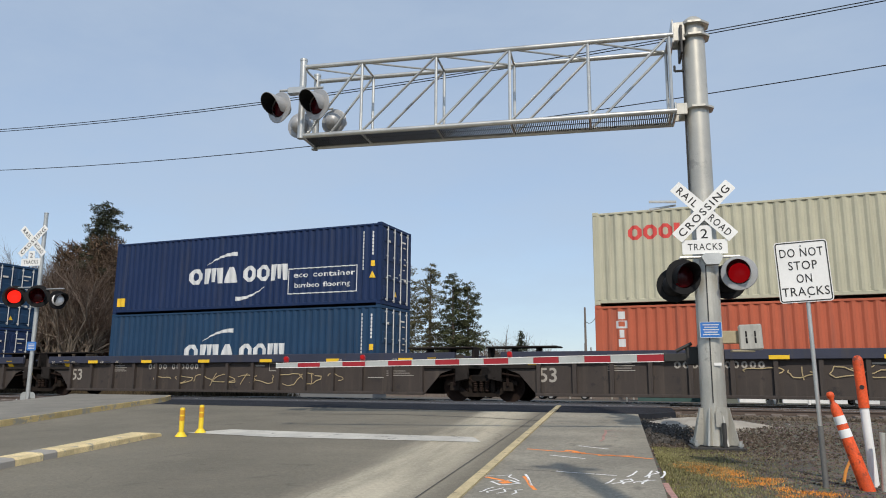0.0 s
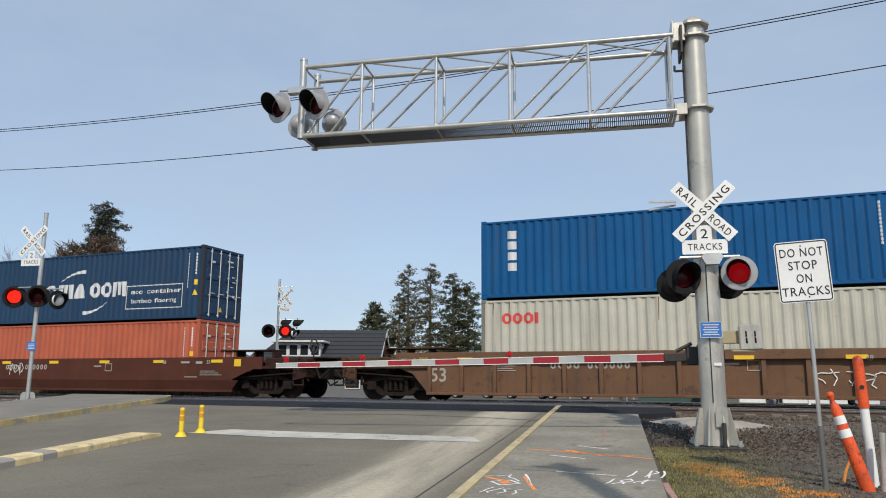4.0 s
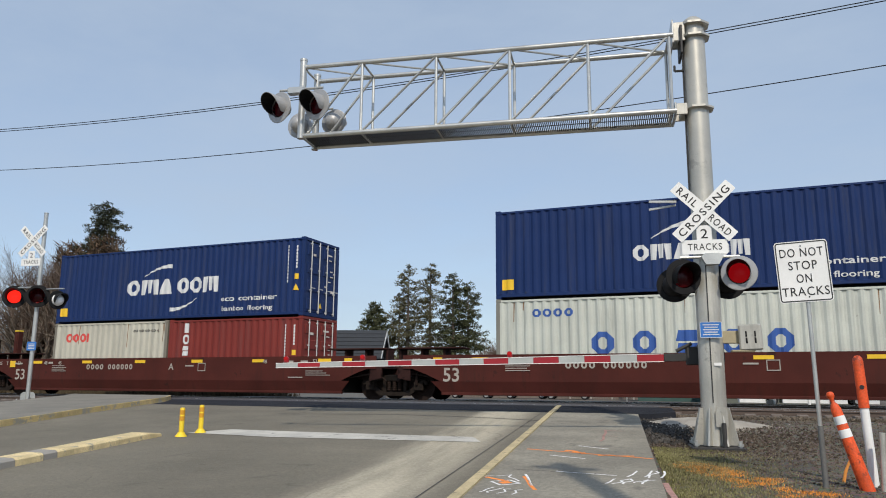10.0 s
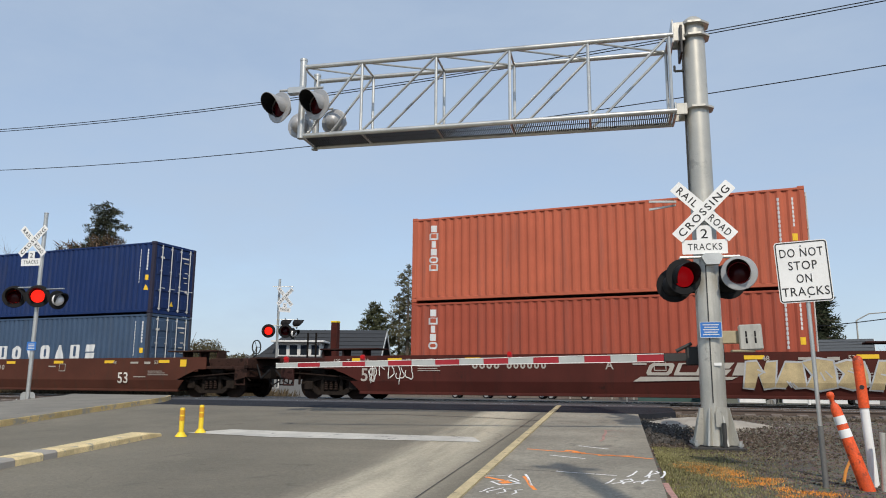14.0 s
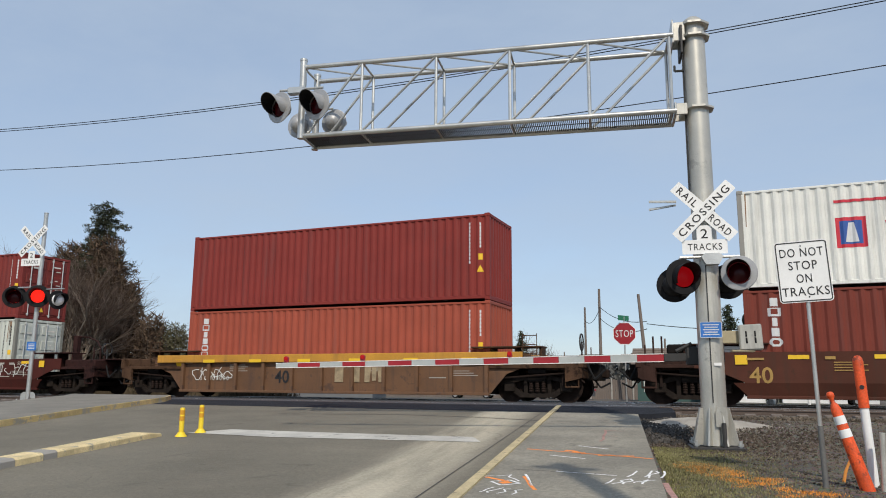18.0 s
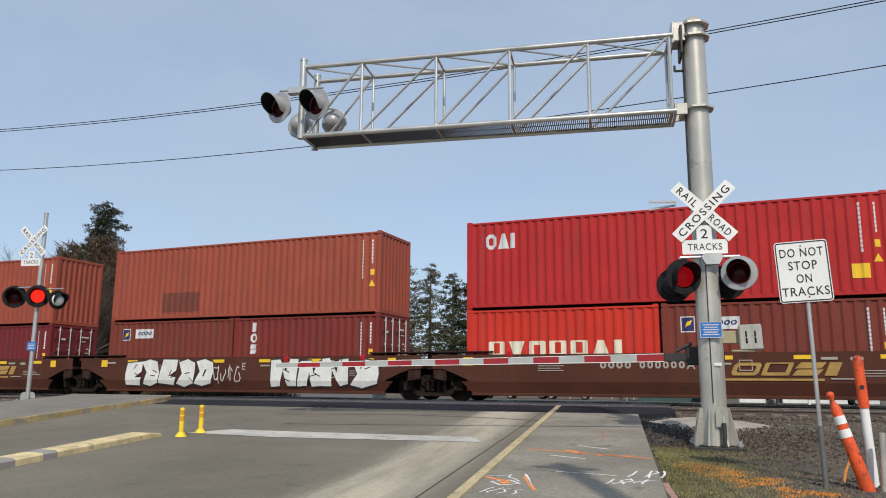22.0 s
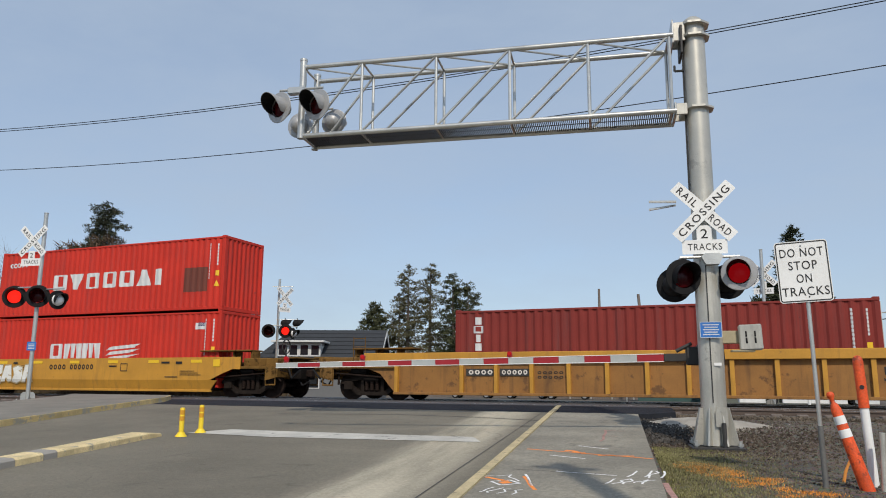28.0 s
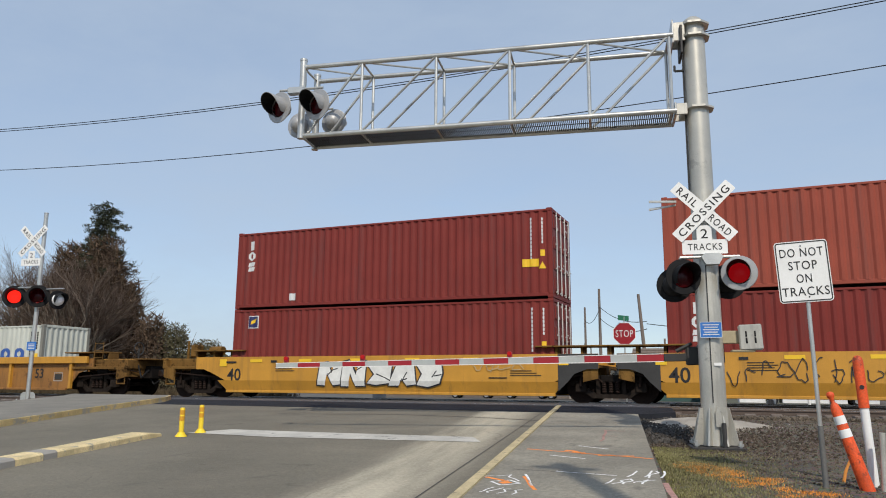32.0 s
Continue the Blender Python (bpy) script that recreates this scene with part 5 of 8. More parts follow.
def stencils(wide, num="53", unit="", logo=None, number=True, wm=None):
    """Reporting marks as bars, the well's length, the yellow reflector strips."""
    h = 7.9 if wide else 6.15
    wm = wm or WHITE_CAR
    out = [] if num == "" else [("stencil_number", lettering(num, -h + 0.1 if wide else -h + 0.1, 0.62, 0.42), wm, "painted well length")]
    if number:
        out.append(("reporting_mark", bars(-h + 4.1, 1.02, -h + 5.0, 1.22, 4, 0.25) + bars(-h + 5.25, 1.02, -h + 6.5, 1.22, 6, 0.3), wm, "row of stencilled bars"))
    if unit:
        out.append(("unit_letter", lettering(unit, 0.4, 1.0, 0.24), wm, ""))
    out.append(("reflector_strip", [q for k in range(6) for q in rect(-h + 1.1 + k * (2 * h - 2.0) / 5, 1.26, -h + 1.62 + k * (2 * h - 2.0) / 5, 1.37)], YELLOW_MARK, "yellow reflective strips"))
    out.append(("fine_print", [q for k in range(4) for q in rect(-h + 2.2, 0.95 + 0.07 * k, -h + 3.0 - 0.1 * (k % 2), 0.972 + 0.07 * k)] + [q for k in range(3) for q in rect(h - 1.4, 0.8 + 0.07 * k, h - 0.4 - 0.15 * k, 0.822 + 0.07 * k)] + frame_line(1.8, 0.95, 2.15, 1.25, 0.025) + rect(1.2, 1.12, 1.6, 1.17), wm, "small stencilled print"))
    for a, b, c, d, y_ in ((-h - 0.25, 1.12, -h + 0.07, 1.38, True), (h + 0.15, 1.12, h + 0.45, 1.38, True), (-h + 0.05, 1.24, -h + 0.5, 1.30, False), (h - 2.3, 1.24, h - 1.9, 1.31, False), (h - 1.6, 1.22, h - 1.3, 1.31, False), (h - 2.1, 0.72, h - 1.5, 0.75, False), (-h + 2.0, 1.25, -h + 2.25, 1.33, False)):
        out.append(("yellow_placard" if y_ else "small_stencil", rect(a, b, c, d), YELLOW_MARK if y_ else wm, ""))
    for t_, x_ in (("125", -h - 0.95), ("T", -h - 0.45), ("53", -h + 0.22), ("48", -h + 1.75), ("45", -h + 2.55), ("48", h - 3.2), ("53", h - 1.1)) if wide else ():
        out.append(("size_stencil", lettering(t_, x_, 1.22, 0.13), wm, ""))
    if logo == "white":
        out.append(("logo_blocks", bars(1.55, 0.82, 4.2, 1.17, "dnsi", 0.1, lean=0.45) + [[(1.2, 0.64), (3.9, 0.70), (4.05, 0.78), (1.42, 0.78)]], wm, "slanting block logo with a bar beneath"))
    elif logo == "gold":
        out.append(("logo_blocks", bars(1.55, 0.82, 4.2, 1.17, "dnsi", 0.1, lean=0.45) + rect(1.3, 0.68, 3.9, 0.74), GOLD_CAR, "faded gold block logo"))
    elif logo == "red":
        out.append(("logo_blocks", bars(-0.2, 0.62, 1.5, 1.12, "bbm", 0.12), mat("dark_red_stencil", (0.24, 0.05, 0.02), 0.7, 0, 0.15), "dark red block logo"))
    return out
SPRAY = {"white": mat("white_spray", (0.68, 0.68, 0.64), 0.7, 0, 0.12, 3.0), "black": mat("black_spray", (0.03, 0.03, 0.032), 0.7, 0, 0.2), "silver": mat("silver_spray", (0.42, 0.43, 0.44), 0.45, 0.3, 0.2, 2.0), "tan": mat("tan_spray", (0.42, 0.33, 0.18), 0.7, 0, 0.25, 2.5)}
CHUNKS = (((0, 0), (0.42, 0.02), (0.5, 0.3), (0.66, 0), (1.06, 0.04), (0.82, 1), (0.22, 0.96)), ((0.02, 0.05), (0.9, 0), (1.0, 0.32), (0.56, 0.36), (0.98, 0.58), (1.02, 1), (0.1, 0.95), (0, 0.5)),
          ((0, 0), (0.36, 0), (0.44, 0.55), (0.62, 0), (1.02, 0.05), (1.08, 1), (0.74, 0.96), (0.62, 0.52), (0.4, 1), (0.04, 0.95)), ((0.05, 0.1), (0.5, 0), (1.0, 0.12), (1.05, 0.5), (0.98, 0.9), (0.5, 1), (0.02, 0.88), (0.3, 0.5)))
def tag(x0, x1, z0, z1, n, seed, fill="white", line="black"):
    """Sprayed mural: a row of chunky tilted shapes, each over a wider outline of another colour and with dark slits."""
    r = random.Random(seed)
    out = []
    w, z0, z1 = (x1 - x0) / n, max(z0 - 0.2, 0.36), z1 - 0.02
    for i in range(n):
        a, lean = x0 + i * w, r.uniform(-0.12, 0.22)
        lo, hi = z0 + r.uniform(0, 0.08), z1 - r.uniform(0, 0.10)
        c = [(a + (u * 0.98 + r.uniform(-0.04, 0.04) + lean * v) * w, lo + min(1, max(0, v + r.uniform(-0.04, 0.04))) * (hi - lo)) for u, v in CHUNKS[r.randrange(4)]]
        mx, mz = sum(p[0] for p in c) / len(c), sum(p[1] for p in c) / len(c)
        rim = []
        for x, z in c:
            d = math.hypot(x - mx, z - mz) or 1
            rim.append((x + (x - mx) / d * 0.06, min(1.41, z + (z - mz) / d * 0.055)))
        out += [("spray_outline", [rim], SPRAY[line], ""), ("spray_shape", [c], SPRAY[fill], "sprayed {} mural shape".format(fill))]
        for k in range(2):
            x, z, t = mx + r.uniform(-0.2, 0.2) * w, mz + r.uniform(-0.2, 0.25) * (hi - lo), r.uniform(-1.2, 1.2)
            out.append(("spray_slit", stroke([(x, z), (x + 0.3 * w * math.cos(t), z + 0.3 * (hi - lo) * math.sin(t))], 0.035), SPRAY[line], ""))
    return out
def scrawl(x0, x1, z0, z1, n, seed, colour="white"):
    """Thin sprayed lines: a row of open loops and hooks."""
    r = random.Random(seed)
    lines = []
    w, h = (x1 - x0) / n, z1 - z0
    for i in range(n):
        cx, cz = x0 + (i + 0.5) * w, (z0 + z1) / 2 + r.uniform(-0.12, 0.12) * h
        rx, rz, a0, turn = w * r.uniform(0.35, 0.62), h * r.uniform(0.25, 0.45), r.uniform(0, 6.28), r.choice((3.4, 4.6, 6.0, 7.2)) * r.choice((-1, 1))
        pts = []
        for k in range(11):
            t = a0 + turn * k / 10
            d = 1 + 0.22 * math.sin(3 * t + i) - 0.03 * k
            pts.append((cx + rx * d * math.cos(t), min(z1, max(z0, cz + rz * d * math.sin(t)))))
        lines += stroke(pts, 0.028)
        if r.random() < 0.6:
            x = cx + r.uniform(-0.4, 0.4) * w
            lines += stroke([(x, z0 + r.uniform(0, 0.2) * h), (x + r.uniform(-0.1, 0.2) * w, z0 + 0.5 * h), (x + r.uniform(-0.2, 0.4) * w, z1 - r.uniform(0, 0.1) * h)], 0.028)
    return [("spray_scrawl", lines, SPRAY[colour], "thin sprayed scrawl")]

# ---- the train, unit by unit: place along the train, well, ends, cars and loads ----
LO = 0.33
ST, HC = 2.591, 2.896
def up(H):
    return LO + H + 0.012
LW, LM = "maroon steel well car with smooth sides and stencilled marks", "grimy dark well car with ribbed sides"
LY, LT = "yellow steel well car with sprayed murals", "rusty tan well car with ribbed sides"
H2, H6 = 6.096, 6.096
def mid(S):
    return S + 6.096
# dark three-unit car
well_car(mid(-43.6), True, "joint", "joint", "ribbed", "black", "blueblack", LM, stencils(True))
container(-43.6, LO, "40", "navy", marks=ids(12.192, ST))
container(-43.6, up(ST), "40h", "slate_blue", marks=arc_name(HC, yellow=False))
well_car(mid(-24.1), True, "joint", "joint", "ribbed", "black", "blueblack", LM, stencils(True) + scrawl(-3.5, 5, 0.4, 0.9, 9, 3, "tan"))
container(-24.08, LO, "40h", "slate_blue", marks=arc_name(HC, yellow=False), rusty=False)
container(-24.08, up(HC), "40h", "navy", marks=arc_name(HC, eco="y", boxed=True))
well_car(mid(-4.55), True, "joint", "joint", "ribbed", "black", "blueblack", LM, stencils(True) + scrawl(-2, 4, 0.7, 1.1, 6, 5, "tan"))
container(-4.52, LO, "40", "orange", marks=vertical_name(4, H=ST, top=0.2, h=1.1) + ids(12.192, ST, yellow=False), rusty=False)
container(-4.52, up(ST), "40h", "cream", marks=wide_name(1.08, 1.95, 2.6, 2.4, "oooi", RED_BRIGHT, 0.1, "red rounded block lettering") + ids(12.192, HC, INK, yellow=False))
well_car(mid(14.95), True, "joint", "coupler", "ribbed", "black", "blueblack", LM, stencils(True) + scrawl(-5, 4, 0.4, 0.9, 5, 8, "tan"))
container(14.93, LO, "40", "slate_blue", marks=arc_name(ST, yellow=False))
container(14.93, up(ST), "40h", "rust_red", marks=sticker(0.66, 2.2) + ids(12.192, HC, tri=True))
# single maroon car
well_car(mid(38.2), True, "coupler", "coupler", "smooth", "brown", None, "brown single well car with smooth sides", stencils(True) + scrawl(-3.6, -2.7, 0.8, 1.3, 3, 2))
container(38.2, LO, "40", "orange", marks=vertical_name(5, H=ST, top=0.2, h=1.35) + ids(12.192, ST))
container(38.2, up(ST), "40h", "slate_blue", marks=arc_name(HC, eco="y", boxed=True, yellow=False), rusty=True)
# single tan ribbed car
well_car(mid(61.8), True, "coupler", "coupler", "ribbed", "tan", "tan", LT, stencils(True) + scrawl(3.5, 5.5, 0.5, 1.0, 3, 12))
container(61.8, LO, "40h", "pale_cream", marks=wide_name(0.7, 2.1, 1.9, 2.45, "oooi", RED_BRIGHT, 0.1, "red rounded block lettering") + ids(12.192, HC, INK), rusty=True)
container(61.8, up(HC), "40", "sky_blue", marks=[("name_column", column(0.9, 0.9, 1.2, 2.3, 4), LETTER, "white vertical signs")] + ids(12.192, ST))
# maroon three-unit car
well_car(mid(85.28), True, "coupler", "joint", "smooth", "maroon", None, LW, stencils(True, logo="white") + tag(-2.0, 3.2, 0.66, 1.36, 7, 21) + scrawl(-5.6, -3.6, 0.45, 1.2, 5, 4))
container(85.28, LO, "20", "brick_red", marks=vertical_name(3, x=0.55, H=ST, top=0.2, h=1.2, w=0.28) + ids(6.058, ST))
container(85.28 + 6.134, LO, "20", "sky_blue", marks=wide_name(1.95, 0.95, 4.0, 1.25, "oosoo", LETTER, 0.2) + [("logo_arc", swoosh(2.3, 1.3, 3.0, 1.62, 0.05, 0.1) + flip_swoosh(2.95, 1.3, 3.65, 1.62, 0.05, -0.1) + rect(2.3, 1.3, 3.6, 1.34), LETTER, ""), ("name_column", column(0.45, 1.0, 0.68, 2.1, 4), LETTER, "")] + ids(6.058, ST))
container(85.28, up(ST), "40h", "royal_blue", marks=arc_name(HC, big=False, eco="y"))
well_car(mid(104.8), True, "joint", "joint", "smooth", "maroon", None, LW, stencils(True, unit="C", logo="white") + tag(-7.2, -2.4, 0.56, 1.40, 6, 22))
container(104.8, LO, "20", "off_white", marks=wide_name(0.95, 1.25, 4.8, 1.75, "oosoo", BLUE_MARK, 0.3, "faded blue block lettering") + [("small_marks", bars(0.9, 2.0, 2.2, 2.25, 4, 0.2), BLUE_MARK, "")], rusty=True)
container(104.8 + 6.134, LO, "20", "rust_brick", marks=[("sticker", rect(0.5, 1.75, 1.85, 2.35), LETTER, "white-edged sticker with yellow beam"), ("sticker", rect(0.54, 1.79, 1.81, 2.31), NAVY_MARK, ""), ("sticker_beam", [[(0.75, 2.1), (1.78, 1.98), (1.78, 2.28), (0.75, 2.18)]], YELLOW_MARK, ""), ("sticker_bars", bars(0.8, 1.83, 1.75, 1.97, 5, 0.2), LETTER, "")] + ids(6.058, ST))
container(104.8, up(ST), "40h", "charcoal", marks=ids(12.192, HC) + [("yellow_label", rect(4.4, 0.14, 4.75, 0.24) + rect(6.3, 0.14, 6.65, 0.24), YELLOW_MARK, "")])
well_car(mid(124.15), True, "joint", "coupler", "smooth", "maroon", None, LW, stencils(True, unit="A", logo="white") + scrawl(-6, -3.2, 0.45, 1.3, 7, 9))
container(124.13, LO, "20", "pale_green", marks=wide_name(0.9, 1.15, 2.25, 1.75, "onina", LETTER, 0.2) + wide_name(2.5, 1.15, 4.9, 1.75, "snidding", LETTER, 0.2) + [("name_column", column(0.3, 1.5, 0.55, 2.1, 2), LETTER, "")])
container(124.13 + 6.134, LO, "20", "rust_brick", marks=sticker(0.85, 1.85) + ids(6.058, ST))
container(124.13, up(ST), "40h", "faded_indigo", marks=arc_name(HC, yellow=False) + [("rust_patch", [q for k in range(15) for q in rect(10.0 + 0.13 * k, 1.0 + 0.26 * ((k * 7) % 5) / 4, 10.13 + 0.13 * k, 2.78)], mat("rust_patch", (0.17, 0.10, 0.045), 0.8, 0, 0.3, 1.5, 0.2, spots=(0.08, 0.08, 0.12), spot_at=0.56, stretch=(3, 3, 0.6)), "brown rusted patch"), ("yellow_label", rect(11.3, 0.4, 11.7, 0.75), YELLOW_MARK, "")])
# second maroon three-unit car
well_car(mid(147.8), True, "coupler", "joint", "smooth", "maroon", None, LW, stencils(True, unit="A"))
container(147.8, LO, "20", "pale_cream", marks=wide_name(0.7, 1.8, 1.95, 2.15, "oooi", RED_BRIGHT, 0.08, "red rounded block lettering") + [("code_column", bars(4.3, 2.15, 5.6, 2.25, 9, 0.3), INK, "")], rusty=True)
container(147.8 + 6.134, LO, "20", "brick_red", marks=vertical_name(3, x=0.7, H=ST, top=0.15, h=1.3, w=0.28) + ids(6.058, ST))
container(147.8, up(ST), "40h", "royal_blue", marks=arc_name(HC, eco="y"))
well_car(mid(167.3), True, "joint", "joint", "smooth", "maroon", None, LW, stencils(True, unit="C"))
container(167.3, LO, "40h", "off_white", marks=wide_name(3.05, 1.1, 8.65, 1.8, "oosoo", BLUE_MARK, 0.45, "large blue block lettering") + [("small_marks", bars(1.2, 2.3, 2.5, 2.55, 4, 0.2), BLUE_MARK, "")] + ids(12.192, HC, INK, tri=True), rusty=True)
container(167.3, up(HC), "40h", "royal_blue", marks=arc_name(HC, big=False, eco="y"))
well_car(mid(186.9), True, "joint", "coupler", "smooth", "maroon", None, LW, stencils(True, unit="B"))
container(186.95, LO, "40h", "rust_red", marks=vertical_name(5, H=HC, top=0.25, h=1.4) + ids(12.192, HC))
container(186.95, up(HC), "40h", "royal_blue", marks=wide_name(0.5, 2.2, 2.0, 2.55, "soaoo", ORANGE_NAME, 0.1, "orange rounded block lettering") + [("small_strip", rect(0.55, 2.05, 1.9, 2.1), RED_BRIGHT, "")] + ids(12.192, HC, tri=True))
# single brown car
well_car(mid(210.7), True, "coupler", "coupler", "smooth", "brown", None, "brown single well car with smooth sides", stencils(True)[1:] + [("stencil_number", lettering("53", 5.0, 0.5, 0.4), LETTER_WORN, "")])
container(210.7, LO, "40h", "steel_blue", marks=wide_name(2.45, 1.08, 9.4, 1.7, "sinovdans", LETTER, 0.42) + [("name_column", column(0.45, 1.1, 1.0, 2.3, 3), LETTER, "white vertical signs")] + ids(12.192, HC, tri=True), rusty=True)
container(210.7, up(HC), "40h", "royal_blue", marks=wide_name(0.4, 2.2, 1.95, 2.55, "soaoo", ORANGE_NAME, 0.1, "orange rounded block lettering") + [("small_strip", rect(0.5, 2.02, 1.9, 2.08), RED_BRIGHT, "")] + ids(12.192, HC, tri=True), rusty=True)
# third maroon three-unit car
well_car(mid(234.3), True, "coupler", "joint", "smooth", "maroon", None, LW, stencils(True, unit="A", logo="white") + tag(4.2, 8.0, 0.62, 1.3, 5, 33, "tan", "silver") + scrawl(-7.5, -5.8, 0.5, 1.3, 5, 16))
container(234.3, LO, "40h", "rust_red", marks=vertical_name(5, H=HC, top=0.25, h=1.35) + ids(12.192, HC))
container(234.3, up(HC), "40h", "orange", marks=vertical_name(6, H=HC, top=0.3, h=1.6) + ids(12.192, HC, tri=True))
well_car(mid(253.85), True, "joint", "joint", "smooth", "maroon", None, LW, stencils(True, unit="C", logo="white") + scrawl(-4, 0, 0.5, 1.2, 8, 19))
container(253.85, LO, "40h", "teal_green", marks=wide_name(2.9, 1.0, 5.2, 1.6, "onina", LETTER, 0.22) + wide_name(5.8, 1.0, 9.3, 1.6, "snidding", LETTER, 0.22))
container(253.85, up(HC), "40h", "royal_blue", marks=arc_name(HC, big=False, eco="y"))
well_car(mid(273.3), True, "joint", "coupler", "smooth", "maroon", None, LW, stencils(True, unit="B", logo="white") + scrawl(3.6, 7.5, 0.7, 1.3, 8, 20) + scrawl(-2.5, 1, 0.3, 0.7, 5, 23))
container(273.3, LO, "40h", "off_white", marks=wide_name(2.9, 1.1, 8.5, 1.8, "oosoo", BLUE_MARK, 0.45, "large blue block lettering") + [("small_marks", bars(1.2, 2.3, 2.5, 2.55, 4, 0.2), BLUE_MARK, "")] + ids(12.192, HC, INK), rusty=True)
container(273.3, up(HC), "40h", "brick_red", marks=vertical_name(3, x=0.35, H=HC, top=0.3, h=1.2, w=0.3) + ids(12.192, HC, tri=True) + [("yellow_label", rect(11.2, 0.95, 11.75, 1.2), YELLOW_MARK, "")])
# single tan forty-foot car
well_car(mid(294.9), False, "coupler", "coupler", "ribbed", "tan", "yellow", LT, stencils(False, "40", number=False)[1:] + [("stencil_number", lettering("40", -1.95, 0.55, 0.42), INK, "painted well length"), ("logo_blocks", bars(0.4, 0.58, 2.4, 1.08, "bbm", 0.12), mat("faded_cream_stencil", (0.30, 0.23, 0.14), 0.7, 0, 0.3, 4.0), "faded block logo"), ("reporting_mark", bars(-4.85, 0.62, -3.95, 0.78, 6, 0.3), WHITE_CAR, "")] + scrawl(-5.6, -3.8, 0.6, 1.1, 4, 25))
container(294.9, LO, "40h", "rust_red", flip=True, marks=vertical_name(6, H=HC, top=0.3, h=1.5) + ids(12.192, HC, tri=True))
container(294.9, up(HC), "40h", "weathered_red", flip=True, marks=ids(12.192, HC, tri=True))
# brown five-unit car of forty-foot wells
well_car(mid(314.7), False, "coupler", "joint", "smooth", "brown", None, LW, stencils(False, "40", unit="B", logo="gold", wm=GOLD_CAR) + tag(2.3, 4.9, 0.66, 1.2, 4, 41, "black", "white"))
container(314.7, LO, "40h", "brown_red", marks=vertical_name(5, H=HC, top=0.25, h=1.4) + ids(12.192, HC))
container(314.7, up(HC), "40h", "white", marks=[("logo_square", rect(2.5, 1.05, 3.25, 1.9), RED_MARK, "red square logo"), ("logo_mark", rect(2.6, 1.15, 3.15, 1.8), BLUE_MARK, ""), ("logo_mark", [[(2.72, 1.2), (3.05, 1.2), (2.95, 1.75), (2.82, 1.75)]], LETTER, "")] + wide_name(3.7, 1.15, 6.2, 1.75, "vano", RED_MARK, 0.18, "red block lettering") + wide_name(6.75, 1.15, 9.75, 1.75, "mino", RED_MARK, 0.18, "red block lettering") + [("small_bar", rect(2.5, 2.32, 4.8, 2.4), RED_MARK, "")] + ids(12.192, HC, INK, tri=True), rusty=True)
well_car(mid(330.2), False, "joint", "joint", "smooth", "brown", None, LW, stencils(False, "", number=False) + tag(-5.6, 5.2, 0.62, 1.4, 11, 42, "silver", "black"))
container(330.1, LO, "40h", "bright_red", flip=True, marks=wide_name(3.15, 1.1, 8.85, 1.7, "nvunnai", LETTER_PALE, 0.2, "large cream block lettering") + ids(12.192, HC))
container(330.1, up(HC), "40h", "tan_brown", flip=True, marks=crown(4.12, 0.85, 7.5, 2.3) + [("small_marks", bars(0.5, 2.35, 1.4, 2.55, 4, 0.2), LETTER_PALE, "")] + ids(12.192, HC, tri=True))
well_car(mid(345.7), False, "joint", "joint", "smooth", "brown", None, LW, stencils(False, "", unit="D", number=False, logo="gold"))
container(345.4, LO, "20", "vermilion", marks=wide_name(1.3, 1.05, 5.3, 1.55, "nvunnai", LETTER_PALE, 0.2, "large cream block lettering") + white_sticker(0.55, 1.95) + [("green_mark", [[(0.5, 1.0), (1.0, 1.0), (0.75, 1.4)]], GREEN_SHEET, "")])
container(345.4 + 6.134, LO, "20", "dark_red", marks=[("name_blocks", bars(0.7, 1.65, 1.45, 1.85, 6, 0.2), LETTER, ""), ("green_mark", swoosh(0.8, 1.95, 1.3, 2.05, 0.05, 0.05), GREEN_SHEET, "")] + ids(6.058, ST))
container(345.4, up(ST), "40h", "tan_brown", flip=True, marks=crown(4.5, 0.85, 7.6, 2.3) + [("small_marks", bars(0.5, 2.35, 1.4, 2.55, 4, 0.2), LETTER_PALE, "")] + ids(12.192, HC, tri=True))
well_car(mid(361.2), False, "joint", "joint", "smooth", "brown", None, LW, stencils(False, "", unit="E", number=False) + tag(-5.1, -1.0, 0.56, 1.42, 5, 44) + scrawl(-0.9, 0.4, 0.5, 1.2, 4, 46) + tag(1.7, 5.9, 0.5, 1.42, 4, 45))
container(360.9, LO, "20", "brown_red", marks=sticker(0.7, 1.85, 0.36) + white_sticker(1.35, 1.9))
container(360.9 + 6.134, LO, "20", "brick_red", marks=vertical_name(3, x=0.75, H=ST, top=0.2, h=1.2, w=0.28) + ids(6.058, ST))
container(360.9, up(ST), "40h", "tan_brown", flip=True, marks=ids(12.192, HC, tri=True) + [("dark_patch", rect(2.55, 0.3, 4.4, 1.05), box_paint("brown_patch", (0.16, 0.05, 0.035)), "darker repainted patch")])
well_car(mid(376.6), False, "joint", "coupler", "smooth", "brown", None, LW, stencils(False, "", unit="A", logo="gold"))
container(376.3, LO, "20", "vermilion", marks=wide_name(0.75, 1.05, 4.95, 1.55, "nvunnai", LETTER_PALE, 0.2, "large cream block lettering"))
container(376.3 + 6.134, LO, "20", "brown_red", flip=True, marks=sticker(0.55, 1.75, 0.36) + white_sticker(1.25, 1.8) + ids(6.058, ST))
